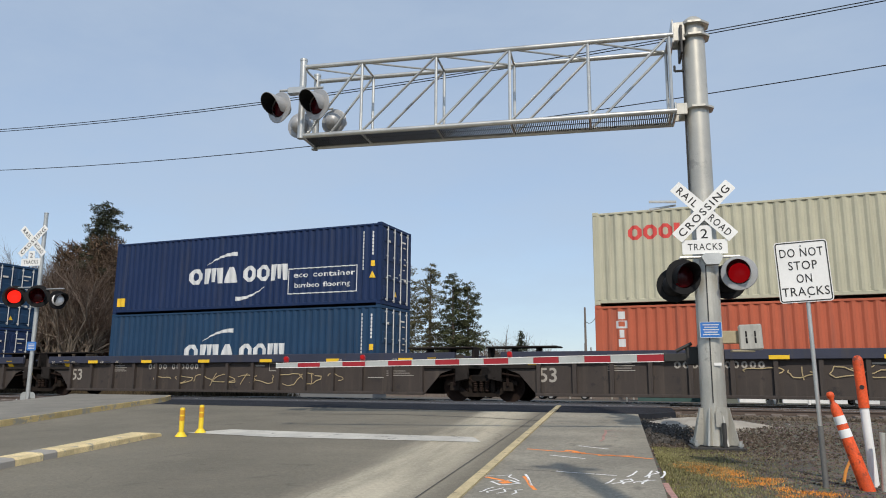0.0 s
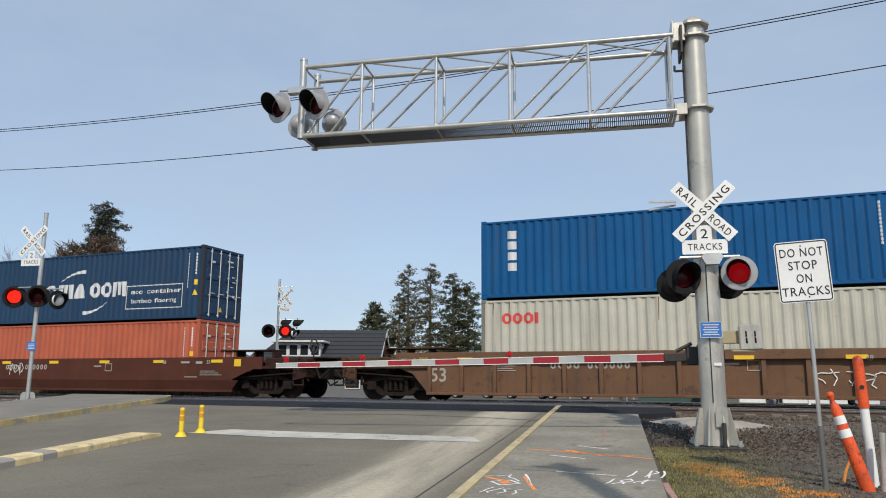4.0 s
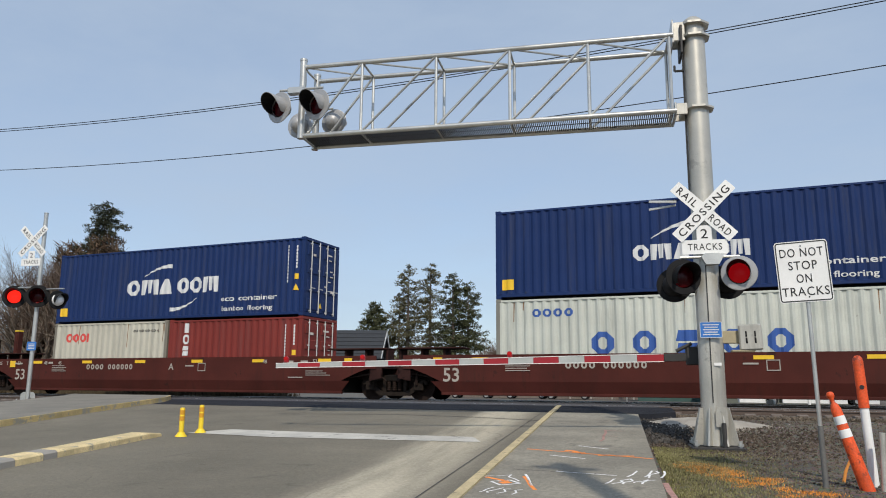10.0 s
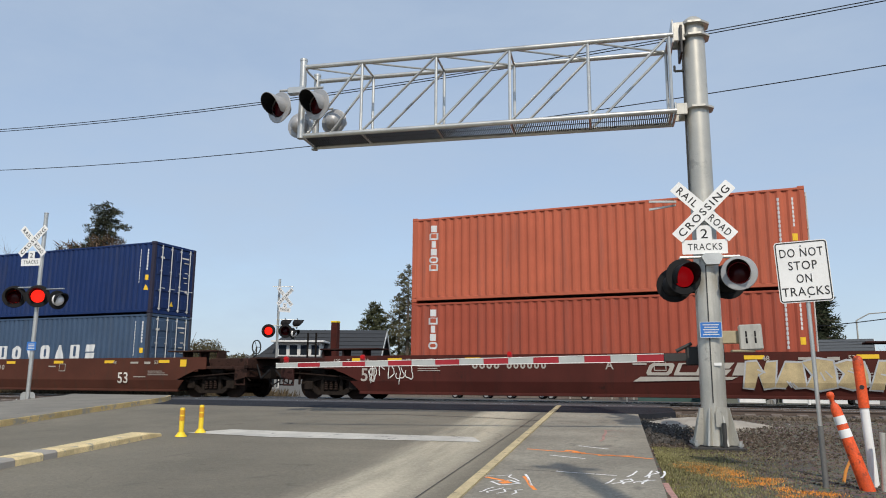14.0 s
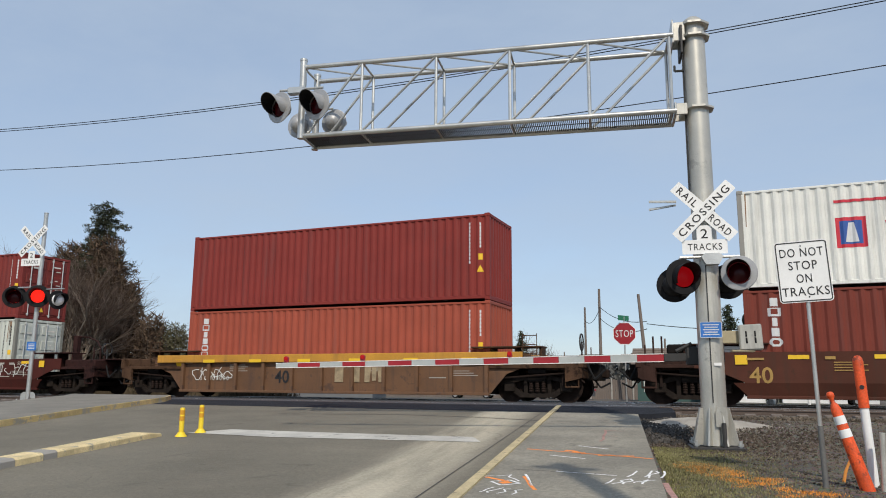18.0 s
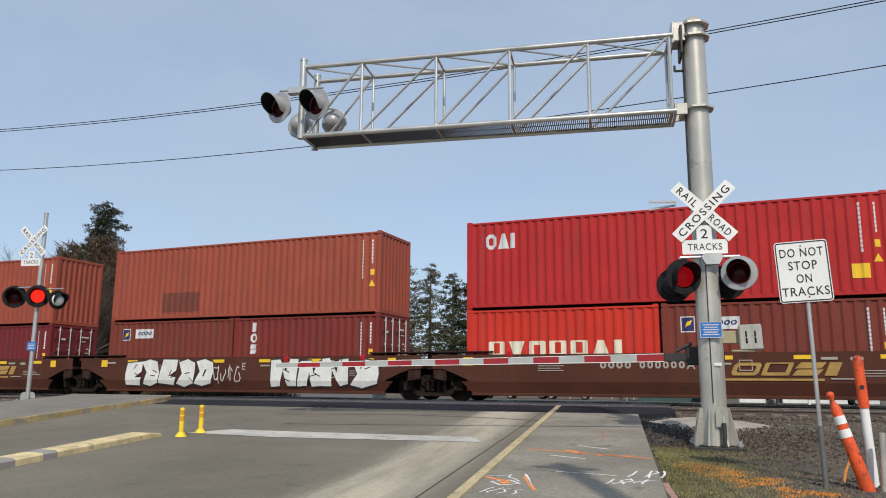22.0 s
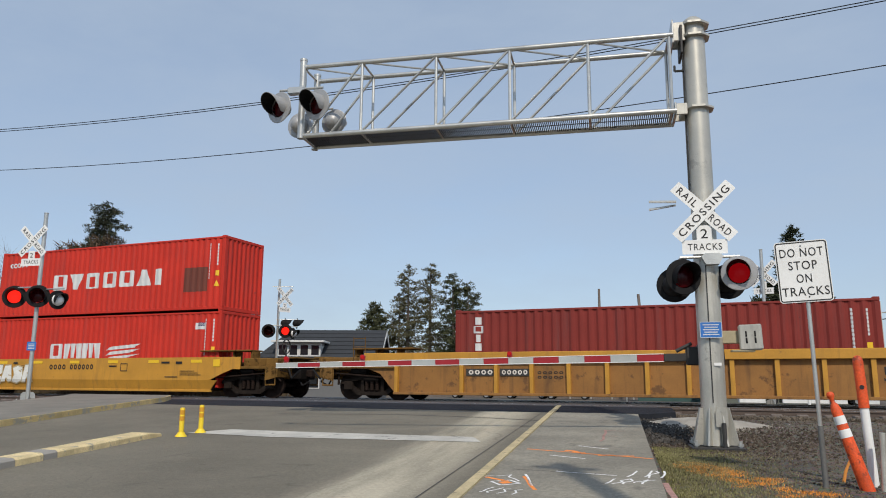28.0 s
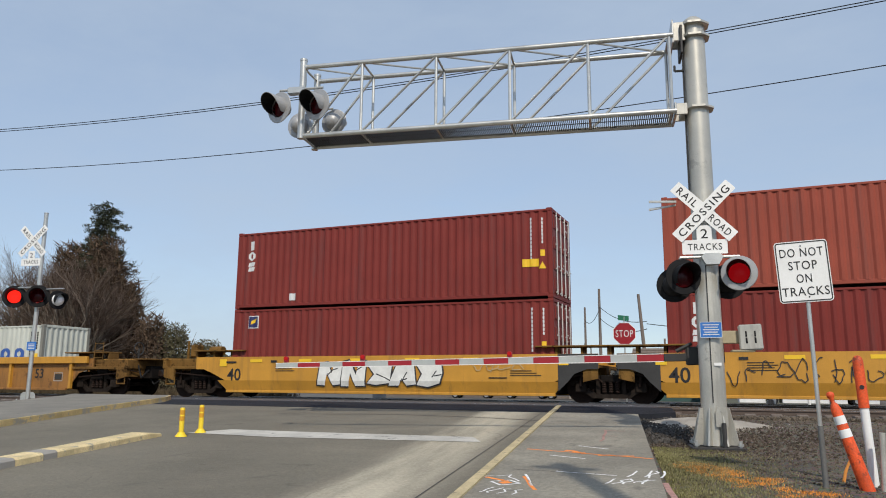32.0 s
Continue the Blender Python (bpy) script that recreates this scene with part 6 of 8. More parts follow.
container(376.3, up(ST), "40h", "crimson", flip=True, marks=wide_name(0.66, 1.95, 1.65, 2.45, "oai", LETTER, 0.12) + ids(12.192, HC, tri=True) + [("yellow_label", rect(11.2, 0.5, 11.65, 0.9), YELLOW_MARK, "")])
# yellow five-unit car
well_car(mid(396.1), False, "coupler", "joint", "smooth", "yellow", None, LY, stencils(False, "40", wm=INK) + tag(-5.2, -0.5, 0.62, 1.38, 5, 51, "black", "white") + scrawl(1.2, 3.0, 0.9, 1.3, 4, 52, "black") + tag(3.2, 5.6, 0.66, 1.3, 3, 53, "tan", "black"))
container(396.1, LO, "40h", "salmon", flip=True, marks=vertical_name(5, H=HC, top=0.25, h=1.35) + ids(12.192, HC))
container(396.1, up(HC), "40h", "dark_red", flip=True, marks=ids(12.192, HC, tri=True, yellow=False))
well_car(mid(411.75), False, "joint", "joint", "smooth", "yellow", None, LY, stencils(False, "40", number=False, wm=INK, logo="red") + scrawl(-4.8, -2.8, 0.5, 1.3, 6, 54, "black") + tag(2.6, 5.2, 0.6, 1.35, 3, 55))
container(411.74, LO, "40h", "rust_red", flip=True, marks=crown(4.5, 1.05, 7.6, 2.1) + [("small_marks", bars(0.4, 2.3, 1.4, 2.5, 4, 0.2), LETTER, "")] + ids(12.192, HC))
container(411.74, up(HC), "40h", "rust_red", flip=True, marks=crown(4.56, 0.75, 7.6, 2.15) + [("small_marks", bars(0.4, 2.25, 1.4, 2.45, 4, 0.2), LETTER, "")] + ids(12.192, HC, tri=True))
well_car(mid(427.4), False, "joint", "joint", "smooth", "yellow", None, LY, stencils(False, "40", number=False, wm=INK, logo="red") + scrawl(-4.5, -1, 0.5, 1.2, 7, 56, "black"))
container(427.42, LO, "40h", "brown_red", marks=vertical_name(5, H=HC, top=0.25, h=1.4) + ids(12.192, HC))
container(427.42, up(HC), "40h", "white", marks=[("logo_square", rect(2.5, 1.05, 3.25, 1.9), RED_MARK, "red square logo"), ("logo_mark", rect(2.6, 1.15, 3.15, 1.8), BLUE_MARK, ""), ("logo_mark", [[(2.72, 1.2), (3.05, 1.2), (2.95, 1.75), (2.82, 1.75)]], LETTER, "")] + wide_name(3.7, 1.15, 6.2, 1.75, "vano", RED_MARK, 0.18, "red block lettering") + wide_name(6.75, 1.15, 9.75, 1.75, "mino", RED_MARK, 0.18, "red block lettering") + [("small_bar", rect(2.5, 2.32, 4.8, 2.4), RED_MARK, "")] + ids(12.192, HC, INK, tri=True), rusty=True)
well_car(mid(443.1), False, "joint", "joint", "smooth", "yellow", None, LY, stencils(False, "40", number=False, wm=INK, logo="red"))
container(443.0, LO, "40h", "rust_red", flip=True, marks=crown(4.5, 1.05, 7.6, 2.1) + [("small_marks", bars(0.4, 2.3, 1.4, 2.5, 4, 0.2), LETTER, "")] + ids(12.192, HC))
container(443.0, up(HC), "40h", "grey_green", flip=True, marks=ids(12.192, HC))
well_car(mid(459.0), False, "joint", "coupler", "smooth", "yellow", None, LY, stencils(False, "40", wm=INK) + tag(-5.4, -3.0, 0.66, 1.3, 4, 58, "white", "tan"))
container(459.2, LO, "40h", "vermilion", flip=True, marks=wide_name(3.4, 1.1, 6.2, 1.75, "nmm", LETTER, 0.1) + [("logo_stripes", [[(6.5, 1.05 + 0.2 * k), (7.6 + 0.2 * k, 1.15 + 0.2 * k), (8.3, 1.3 + 0.2 * k), (6.8, 1.2 + 0.2 * k)] for k in range(3)], LETTER, "")] + white_sticker(11.0, 2.2, 0.5, 0.25) + ids(12.192, HC))
container(459.2, up(HC), "40h", "vermilion", flip=True, marks=wide_name(3.25, 1.1, 9.1, 1.75, "nvunnai", LETTER, 0.2) + [("dark_patch", rect(10.25, 0.75, 11.4, 1.7), box_paint("brown_patch", (0.2, 0.05, 0.035)), "darker repainted patch"), ("small_marks", bars(0.5, 2.2, 1.6, 2.4, 5, 0.2), LETTER, "")] + ids(12.192, HC, tri=True))
# yellow three-unit car with ribbed sides
def ribbed_marks(logo, ends="both"):
    """Marks of a ribbed car; ends: which of its ends carry black panels."""
    out = [("stencil_number", lettering("53", 6.0, 0.68, 0.37), INK, "painted well length"), ("fine_print", bars(-3.3, 0.72, -2.5, 0.80, 5, 0.3) + bars(-3.3, 0.86, -2.5, 0.94, 5, 0.3), INK, "")]
    if ends != "left":
        out += [("black_panel", rect(6.80, 0.30, 8.06, 1.22), PANEL_BLACK, "black panel with white print"), ("panel_print", rect(7.05, 0.58, 7.75, 0.62), LETTER, ""), ("panel_print_low", rect(6.95, 0.45, 7.85, 0.48), LETTER, ""), ("size_stencil", lettering("48", 6.95, 1.06, 0.11), LETTER, ""), ("size_stencil", lettering("53", 7.75, 1.06, 0.11), LETTER, "")]
    else:
        out += [("print_panel", frame_line(7.1, 0.55, 7.6, 0.9, 0.03), WHITE_CAR, "framed print"), ("print_panel", rect(7.16, 0.61, 7.54, 0.84), PANEL_BLACK, "")]
    if ends != "right":
        out += [("black_panel_left", rect(-8.06, 0.30, -6.80, 1.22), PANEL_BLACK, "black panel lettered 125T"), ("panel_lettering", lettering("125T", -7.87, 0.56, 0.34, 0.88), LETTER, "white characters 125T"), ("panel_print_left", rect(-7.65, 0.40, -7.15, 0.43), LETTER, ""), ("size_stencil", lettering("53", -7.97, 1.06, 0.11), LETTER, ""), ("size_stencil", lettering("48", -7.1, 1.06, 0.11), LETTER, "")]
    if logo:
        out.append(("logo_blocks", [q for k_, c_ in enumerate("bbm") for q in bars(1.32 + 1.157 * k_, 0.5, 2.05 + 1.157 * k_, 1.1, c_)], mat("dark_red_stencil", (0.24, 0.05, 0.02), 0.7, 0, 0.15), "dark red block logo"))
    else:
        out += [("number_ground", rect(-5.65, 0.80, -4.68, 1.02) + rect(-4.52, 0.80, -3.55, 1.02), PANEL_BLACK, "black ground of the stencilled marks"), ("reporting_mark", bars(-5.56, 0.84, -4.76, 0.98, 4, 0.25) + bars(-4.45, 0.84, -3.62, 0.98, 5, 0.25), LETTER_WORN, "row of stencilled bars")]
    return out
LR = "yellow-tan well car with ribbed sides"
well_car(mid(480.9), True, "coupler", "joint", "ribbed", "ochre", "yellow", LR, ribbed_marks(False, "right"))
container(480.9, LO, "40", "weathered_red", marks=vertical_name(5, H=ST, top=0.25, h=1.4) + ids(12.192, ST))
well_car(mid(500.5), True, "joint", "joint", "ribbed", "ochre", "yellow", LR, ribbed_marks(True))
container(500.5, LO, "40h", "dark_red", marks=vertical_name(3, x=0.6, H=HC, top=0.3, h=1.25, w=0.3) + ids(12.192, HC))
container(500.5, up(HC), "40", "green", marks=wide_name(2.92, 1.15, 5.2, 1.85, "onina", LETTER, 0.22) + wide_name(5.8, 1.15, 9.4, 1.85, "snidding", LETTER, 0.22) + ids(12.192, ST))
well_car(mid(520.0), True, "joint", "coupler", "ribbed", "ochre", "yellow", LR, ribbed_marks(False, "left"))
container(519.95, LO, "20", "teal_green", marks=[("name_strip", rect(0.78, 0.95, 1.12, 2.2), LETTER, "white strip with dark marks"), ("strip_marks", column(0.84, 1.05, 1.06, 2.1, 6), GREEN_SHEET, "")])
container(519.95 + 6.134, LO, "20", "off_white", flip=True, marks=wide_name(1.1, 1.1, 5.0, 1.6, "oosoo", BLUE_MARK, 0.3, "faded blue block lettering") + [("small_marks", bars(1.1, 1.95, 2.4, 2.2, 4, 0.2), BLUE_MARK, "")] + ids(6.058, ST, INK), rusty=True)
# yellow car at the end
well_car(mid(542.0), False, "coupler", "joint", "smooth", "yellow", None, LY, stencils(False, "40", wm=INK) + tag(-2.2, 2.4, 0.62, 1.34, 5, 61) + scrawl(3.5, 5.2, 0.9, 1.25, 4, 62, "tan"))
container(542.0, LO, "40h", "brick_red", marks=sticker(0.65, 2.2) + ids(12.192, HC, tri=True))
container(542.0, up(HC), "40h", "brick_red", marks=vertical_name(3, x=0.5, H=HC, top=0.35, h=1.2, w=0.3) + ids(12.192, HC, tri=True) + [("yellow_label", rect(11.2, 1.0, 11.75, 1.25), YELLOW_MARK, ""), ("small_mark", rect(2.4, 0.25, 2.65, 0.5), LETTER, "")])
well_car(mid(557.55), False, "joint", "joint", "smooth", "yellow", None, LY, stencils(False, "40", number=False, wm=INK) + scrawl(-4.5, 1.5, 0.5, 1.3, 14, 63, "black"))
container(557.58, LO, "40h", "brick_red", marks=vertical_name(3, x=0.7, H=HC, top=0.3, h=1.2, w=0.3) + ids(12.192, HC))
container(557.58, up(HC), "40h", "rust_brick", marks=ids(12.192, HC, tri=True))
# ---- crossing signals ----
ROAD_AZ = -10.2             # heading of the road, degrees from +y towards +x
FLASH = []                  # lenses that flash: (object, is first of the pair, local pose)
def xz_sign(polys, y):
    s = Shape()
    for q in polys:
        k = len(s.v)
        s.v += [(x, y, z) for x, z in q]
        s.f.append(tuple(range(k, k + len(q))))
    return s
def plate(w, h, r, t=0.004, n=4):
    """A sheet-metal sign blank with rounded corners, centred, facing -y."""
    p = []
    for cx, cz, a0 in ((w / 2 - r, h / 2 - r, 0), (-w / 2 + r, h / 2 - r, 90), (-w / 2 + r, -h / 2 + r, 180), (w / 2 - r, -h / 2 + r, 270)):
        p += [(cx + r * math.cos(radians(a0 + 90 * i / n)), cz + r * math.sin(radians(a0 + 90 * i / n))) for i in range(n + 1)]
    return Shape().prism(p, 0, t)
def ring_line(w, h, r, t, n=4):
    def pts(w, h, r):
        p = []
        for cx, cz, a0 in ((w / 2 - r, h / 2 - r, 0), (-w / 2 + r, h / 2 - r, 90), (-w / 2 + r, -h / 2 + r, 180), (w / 2 - r, -h / 2 + r, 270)):
            p += [(cx + r * math.cos(radians(a0 + 90 * i / n)), cz + r * math.sin(radians(a0 + 90 * i / n))) for i in range(n + 1)]
        return p
    a, b = pts(w, h, r), pts(w - 2 * t, h - 2 * t, max(r - t, 0.004))
    return [[a[i - 1], a[i], b[i], b[i - 1]] for i in range(len(a))]
def centred(s, z, h, width):
    return lettering(s, -width / 2, z, h, width, gap=1.12, bold=0.004)

def crossbuck(parent, m, back=False):
    """Two crossed white blades with black words, 1.22 m long."""
    for k, (w1, w2, a) in enumerate((("RAIL", "ROAD", -45), ("CROS", "SING", 45))):
        bl = part("blade", plate(1.22, 0.208, 0.012), parent, "white sheet blade with black words", m @ pose(0, -0.008 * k, 0, ry=-a), material=WHITE)
        part("blade_lettering", xz_sign((lettering("RAIL", -0.53, -0.058, 0.116, 0.38, gap=1.25, bold=0.010) + lettering("ROAD", 0.13, -0.058, 0.116, 0.41, gap=1.25, bold=0.010) if k == 0 else lettering("CROSSING", -0.54, -0.058, 0.116, 1.08, gap=1.25, bold=0.010)), -0.003 if not back else 0.007), bl, material=INK)
def track_count(parent, m):
    p = part("track_sign", plate(0.69, 0.23, 0.015), parent, "white plate reading TRACKS", m, material=WHITE)
    part("sign_lettering", xz_sign(centred("TRACKS", -0.05, 0.105, 0.52), -0.003), p, material=INK)
    q = part("count_sign", plate(0.23, 0.26, 0.01), parent, "white plate with the figure 2", m @ pose(0, 0.004, 0.22), material=WHITE)
    part("sign_lettering", xz_sign(centred("2", -0.08, 0.15, 0.11), -0.003), q, material=INK)

def lamp(parent, m, shell, first, lit=None, disc=True, k=1.0):
    """A signal head facing -y: background disc, deep hood, red lens, round back."""
    h = part("lamp_housing", Shape().lathe([(0.0, 0.215), (0.05, 0.21), (0.10, 0.188), (0.14, 0.145), (0.163, 0.09), (0.172, 0.03), (0.172, 0.0)], 20, pose(0, 0, 0, rx=-90)), parent, "round signal head with a deep hood", m @ Matrix.Scale(k, 4), material=shell, smooth=True)
    if disc:
        part("background_disc", Shape().lathe([(0.168, 0.0), (0.255, 0.004), (0.262, 0.016), (0.255, 0.02), (0.168, 0.012), (0.168, 0.0)], 28, pose(0, 0, 0, rx=-90)), h, material=shell, smooth=True)
    s, n = Shape(), 24
    for i in range(n + 1):
        a = radians(-40 + 260 * i / n)
        t = abs(i / n - 0.5) * 2
        d = 0.30 * (1 - 0.75 * t ** 2.2)
        for r in (0.165, 0.172):
            s.v += [(r * math.cos(a), 0.0, r * math.sin(a)), (r * math.cos(a), -d, r * math.sin(a))]
    for i in range(n):
        k = i * 4
        s.f += [(k, k + 4, k + 5, k + 1), (k + 2, k + 3, k + 7, k + 6), (k + 1, k + 5, k + 7, k + 3)]
    part("hood", s, h, material=BLACK if shell == BLACK else shell, smooth=True)
    s2 = Shape()
    for i in range(n):
        a, b = radians(-40 + 260 * i / n), radians(-40 + 260 * (i + 1) / n)
        d = 0.29 * (1 - 0.75 * (abs(i / n - 0.5) * 2) ** 2.2)
        k = len(s2.v)
        s2.v += [(0.163 * math.cos(a), 0, 0.163 * math.sin(a)), (0.163 * math.cos(b), 0, 0.163 * math.sin(b)), (0.163 * math.cos(b), -d, 0.163 * math.sin(b)), (0.163 * math.cos(a), -d, 0.163 * math.sin(a))]
        s2.f.append((k, k + 1, k + 2, k + 3))
    part("hood_lining", s2, h, "black inside of the hood", material=BLACK)
    dome = [(0.0, 0.035), (0.05, 0.032), (0.10, 0.022), (0.152, 0.0)]
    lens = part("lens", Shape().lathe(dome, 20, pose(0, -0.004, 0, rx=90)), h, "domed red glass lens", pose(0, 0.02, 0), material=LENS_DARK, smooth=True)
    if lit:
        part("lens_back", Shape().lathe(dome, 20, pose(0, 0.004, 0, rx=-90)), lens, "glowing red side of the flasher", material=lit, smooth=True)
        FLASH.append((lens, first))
    return h
def crossarm(parent, m, w=0.9, material=GALV):
    s = Shape().tube((-w / 2, 0, 0), (w / 2, 0, 0), 0.024, n=8)
    for x in (-w / 2, w / 2):
        s.tube((x, 0, 0), (x, 0, -0.14), 0.02, n=8)
    part("lamp_arm", s, parent, m=m, material=material)

def cantilever():
    """The big mast with its lattice arm over the road, the lamps, signs and the gate mechanism."""
    root = thing("cantilever_signal_mast", pose(-0.69, 12.7, -0.44, rz=-ROAD_AZ), "grey steel crossing signal mast with a lattice arm", "signal mast")
    R = 0.195
    part("mast", Shape().lathe([(R + 0.02, 0.05), (R, 0.4), (R - 0.005, 3.0), (R - 0.012, 7.0), (R - 0.012, 7.05)], 28), root, material=GALV_DULL, smooth=True)
    part("mast_cap", Shape().lathe([(0.0, 7.2), (0.09, 7.18), (0.16, 7.12), (0.185, 7.05)], 24), root, material=GALV_DULL, smooth=True)
    part("base_plate", Shape().box((0, 0, 0.015), (0.78, 0.78, 0.05), 0.01), root, "dirty steel base plate", material=STEEL_DARK)
    for k in range(8):
        a = radians(45 * k + 22)
        g = Shape().prism([(0.17, 0.06), (0.37, 0.06), (0.35, 0.12), (0.235, 0.62), (0.17, 0.62)], -0.012, 0.012, pose(0, 0, 0, rz=math.degrees(a)))
        part("gusset", g, root, material=GALV_DULL)
    for x in (-0.32, 0.32):
        for y in (-0.32, 0.32):
            part("anchor_bolt", Shape().tube((x, y, 0.0), (x, y, 0.14), 0.022, n=8).tube((x, y, 0.06), (x, y, 0.1), 0.042, n=6), root, material=GALV)
    part("hand_hole_cover", Shape().prism([(x * 0.09, z) for x, z in ((-1, 0.40), (1, 0.40), (1, 0.62), (0.6, 0.70), (-0.6, 0.70), (-1, 0.62))], -0.262, -0.235).tube((0, -0.27, 0.64), (0, -0.255, 0.64), 0.02, n=8), root, "oval access cover", m=pose(0.08, 0.02, -0.06), material=GALV_DULL)
    part("conduit", Shape().tube((0.10, -0.27, 0.40), (0.10, -0.30, 0.14), 0.035, n=10).tube((0.10, -0.30, 0.14), (0.10, -0.30, -0.1), 0.035, n=10), root, "grey conduit elbow", material=STEEL_DARK)
    part("cable", Shape().tube((-0.03, -0.205, 0.7), (-0.03, -0.20, 2.9), 0.008, n=6), root, material=STEEL_DARK)
    part("riser_conduit", Shape().tube((-0.2, -0.06, 3.9), (-0.195, -0.06, 6.5), 0.016, n=6), root, "dark conduit up the side of the mast", material=STEEL_DARK)
    # clamp collars that carry the arm
    for z in (7.0, 6.78, 5.50):
        c = Shape().lathe([(0.18, 0.0), (0.275, 0.0), (0.275, 0.035), (0.18, 0.035)], 8, pose(0, 0, z, rz=22.5))
        part("collar", c, root, material=GALV_DULL)
    for dy in (-0.17, 0.17):
        part("bracket_cheek", Shape().box((-0.25, dy, 6.88), (0.2, 0.03, 0.34), 0.01), root, material=GALV_DULL)
        part("bracket_cheek", Shape().box((-0.27, dy, 5.5), (0.2, 0.03, 0.2), 0.01), root, material=GALV_DULL)
    part("end_plate", Shape().box((-0.36, 0, 6.84), (0.03, 0.6, 0.42), 0.008), root, material=GALV)
    part("end_plate", Shape().box((-0.37, 0, 5.47), (0.03, 0.6, 0.22), 0.008), root, material=GALV)
    part("bracket_web", Shape().box((-0.22, 0, 6.72), (0.04, 0.5, 0.5), 0.008), root, material=STEEL_DARK)
    part("step_bracket", Shape().tube((-0.19, -0.1, 6.2), (-0.34, -0.1, 6.2), 0.02, n=6).tube((-0.34, -0.1, 6.2), (-0.34, -0.1, 6.3), 0.02, n=6), root, material=STEEL_DARK)
    # the lattice arm: four chords, posts, diagonals, floor grating
    z0, z1, y0, y1, L0, L1 = 5.42, 6.76, -0.32, 0.36, -0.36, -6.98
    for y in (y0, y1):
        for z in (z0, z1):
            part("chord", Shape().tube((L0, y, z), (L1, y, z), 0.044, n=10), root, material=GALV, smooth=True)
    xs_ = [-0.43, -1.77, -3.12, -4.44, -5.83]
    for y in (y0, y1):
        for i, x in enumerate(xs_):
            part("post", Shape().tube((x, y, z0), (x, y, z1), 0.028, n=8), root, material=GALV, smooth=True)
            if i < 4:
                part("diagonal", Shape().tube((x, y, z1), (xs_[i + 1], y, z0), 0.024, n=8), root, material=GALV, smooth=True)
        part("diagonal", Shape().tube((xs_[4], y, z1), (L1 + 0.1, y, z0), 0.024, n=8), root, material=GALV, smooth=True)
    for y, top in ((y0, 0.12), (y1, 0.1)):
        part("end_post", Shape().tube((L1, y, z0 - 0.05), (L1, y, z1 + top), 0.065, n=12).tube((L1, y, z1 + top), (L1, y, z1 + top + 0.04), 0.072, n=12), root, material=GALV, smooth=True)
    for i, x in enumerate(xs_ + [L1]):
        for z in (z0, z1):
            part("cross_tie", Shape().tube((x, y0, z), (x, y1, z), 0.022, n=8), root, material=GALV)
        if i < 5:
            nx = (xs_ + [L1])[i + 1]
            part("cross_diagonal", Shape().tube((nx, y0, z1), (x, y1, z1), 0.018, n=6), root, material=GALV)
    g = Shape()
    n = 200
    for i in range(n):
        x = L0 - 0.05 + (L1 + 0.1 - L0) * i / (n - 1)
        g.box((x, (y0 + y1) / 2, z0 + 0.005), (0.012, y1 - y0 - 0.1, 0.03))
    for j in range(3):
        g.box(((L0 + L1) / 2, y0 + 0.06 + (y1 - y0 - 0.12) * j / 2, z0 + 0.005), (L0 - L1 - 0.1, 0.005, 0.016))
    part("walkway_grating", g, root, "steel grating floor of the arm", material=STEEL_DARK)
    # lamps at the end of the arm, front pair and back pair
    part("lamp_bracket", Shape().box((L1 - 0.06, y0 - 0.12, 6.25), (0.34, 0.12, 0.14), 0.02).tube((L1 - 0.4, y0 - 0.12, 6.28), (L1 + 0.45, y0 - 0.12, 6.28), 0.025, n=8), root, material=GALV)
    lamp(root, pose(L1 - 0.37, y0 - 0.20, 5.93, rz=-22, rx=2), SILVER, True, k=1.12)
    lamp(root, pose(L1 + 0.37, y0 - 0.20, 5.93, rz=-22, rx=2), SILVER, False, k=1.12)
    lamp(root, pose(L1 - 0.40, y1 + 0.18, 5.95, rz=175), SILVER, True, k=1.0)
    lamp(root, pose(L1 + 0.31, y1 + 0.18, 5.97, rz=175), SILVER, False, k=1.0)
    part("lamp_bracket", Shape().tube((L1 - 0.40, y1 + 0.1, 6.22), (L1 + 0.31, y1 + 0.1, 6.22), 0.022, n=8), root, material=GALV)
    # crossbuck, track count, lamps and signs on the mast
    f = pose(0.0, -0.24, 0)
    crossbuck(root, f @ pose(-0.02, -0.02, 3.72))
    track_count(root, f @ pose(-0.03, 0.0, 3.14))
    part("lamp_junction", Shape().prism([(-0.17, 0.03), (-0.1, -0.1), (0.1, -0.1), (0.17, 0.03), (0.1, 0.08), (-0.1, 0.08)], -0.30, -0.18), root, material=GALV, m=pose(0.07, 0, 2.95))
    crossarm(root, pose(0.03, -0.26, 2.97), 0.9)
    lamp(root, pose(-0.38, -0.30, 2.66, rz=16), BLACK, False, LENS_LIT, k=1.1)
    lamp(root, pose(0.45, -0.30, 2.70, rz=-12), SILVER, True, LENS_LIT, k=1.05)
    lamp(root, pose(-0.48, 0.28, 2.60, rz=170), BLACK, True, k=1.1)
    lamp(root, pose(0.36, 0.30, 2.64, rz=180), BLACK, False, k=1.1)
    part("notice_sign", plate(0.33, 0.25, 0.02), root, "blue emergency notice with white print", f @ pose(-0.01, -0.01, 1.82), material=BLUE_SHEET)
    part("notice_border", xz_sign(ring_line(0.33, 0.25, 0.02, 0.008) + [q for k in range(5) for q in rect(-0.12 + 0.02 * (k % 2), 0.07 - 0.038 * k, 0.12 - 0.02 * (k % 2), 0.085 - 0.038 * k)], -0.003), root, "white print bars", f @ pose(-0.01, -0.01, 1.82), material=LETTER)
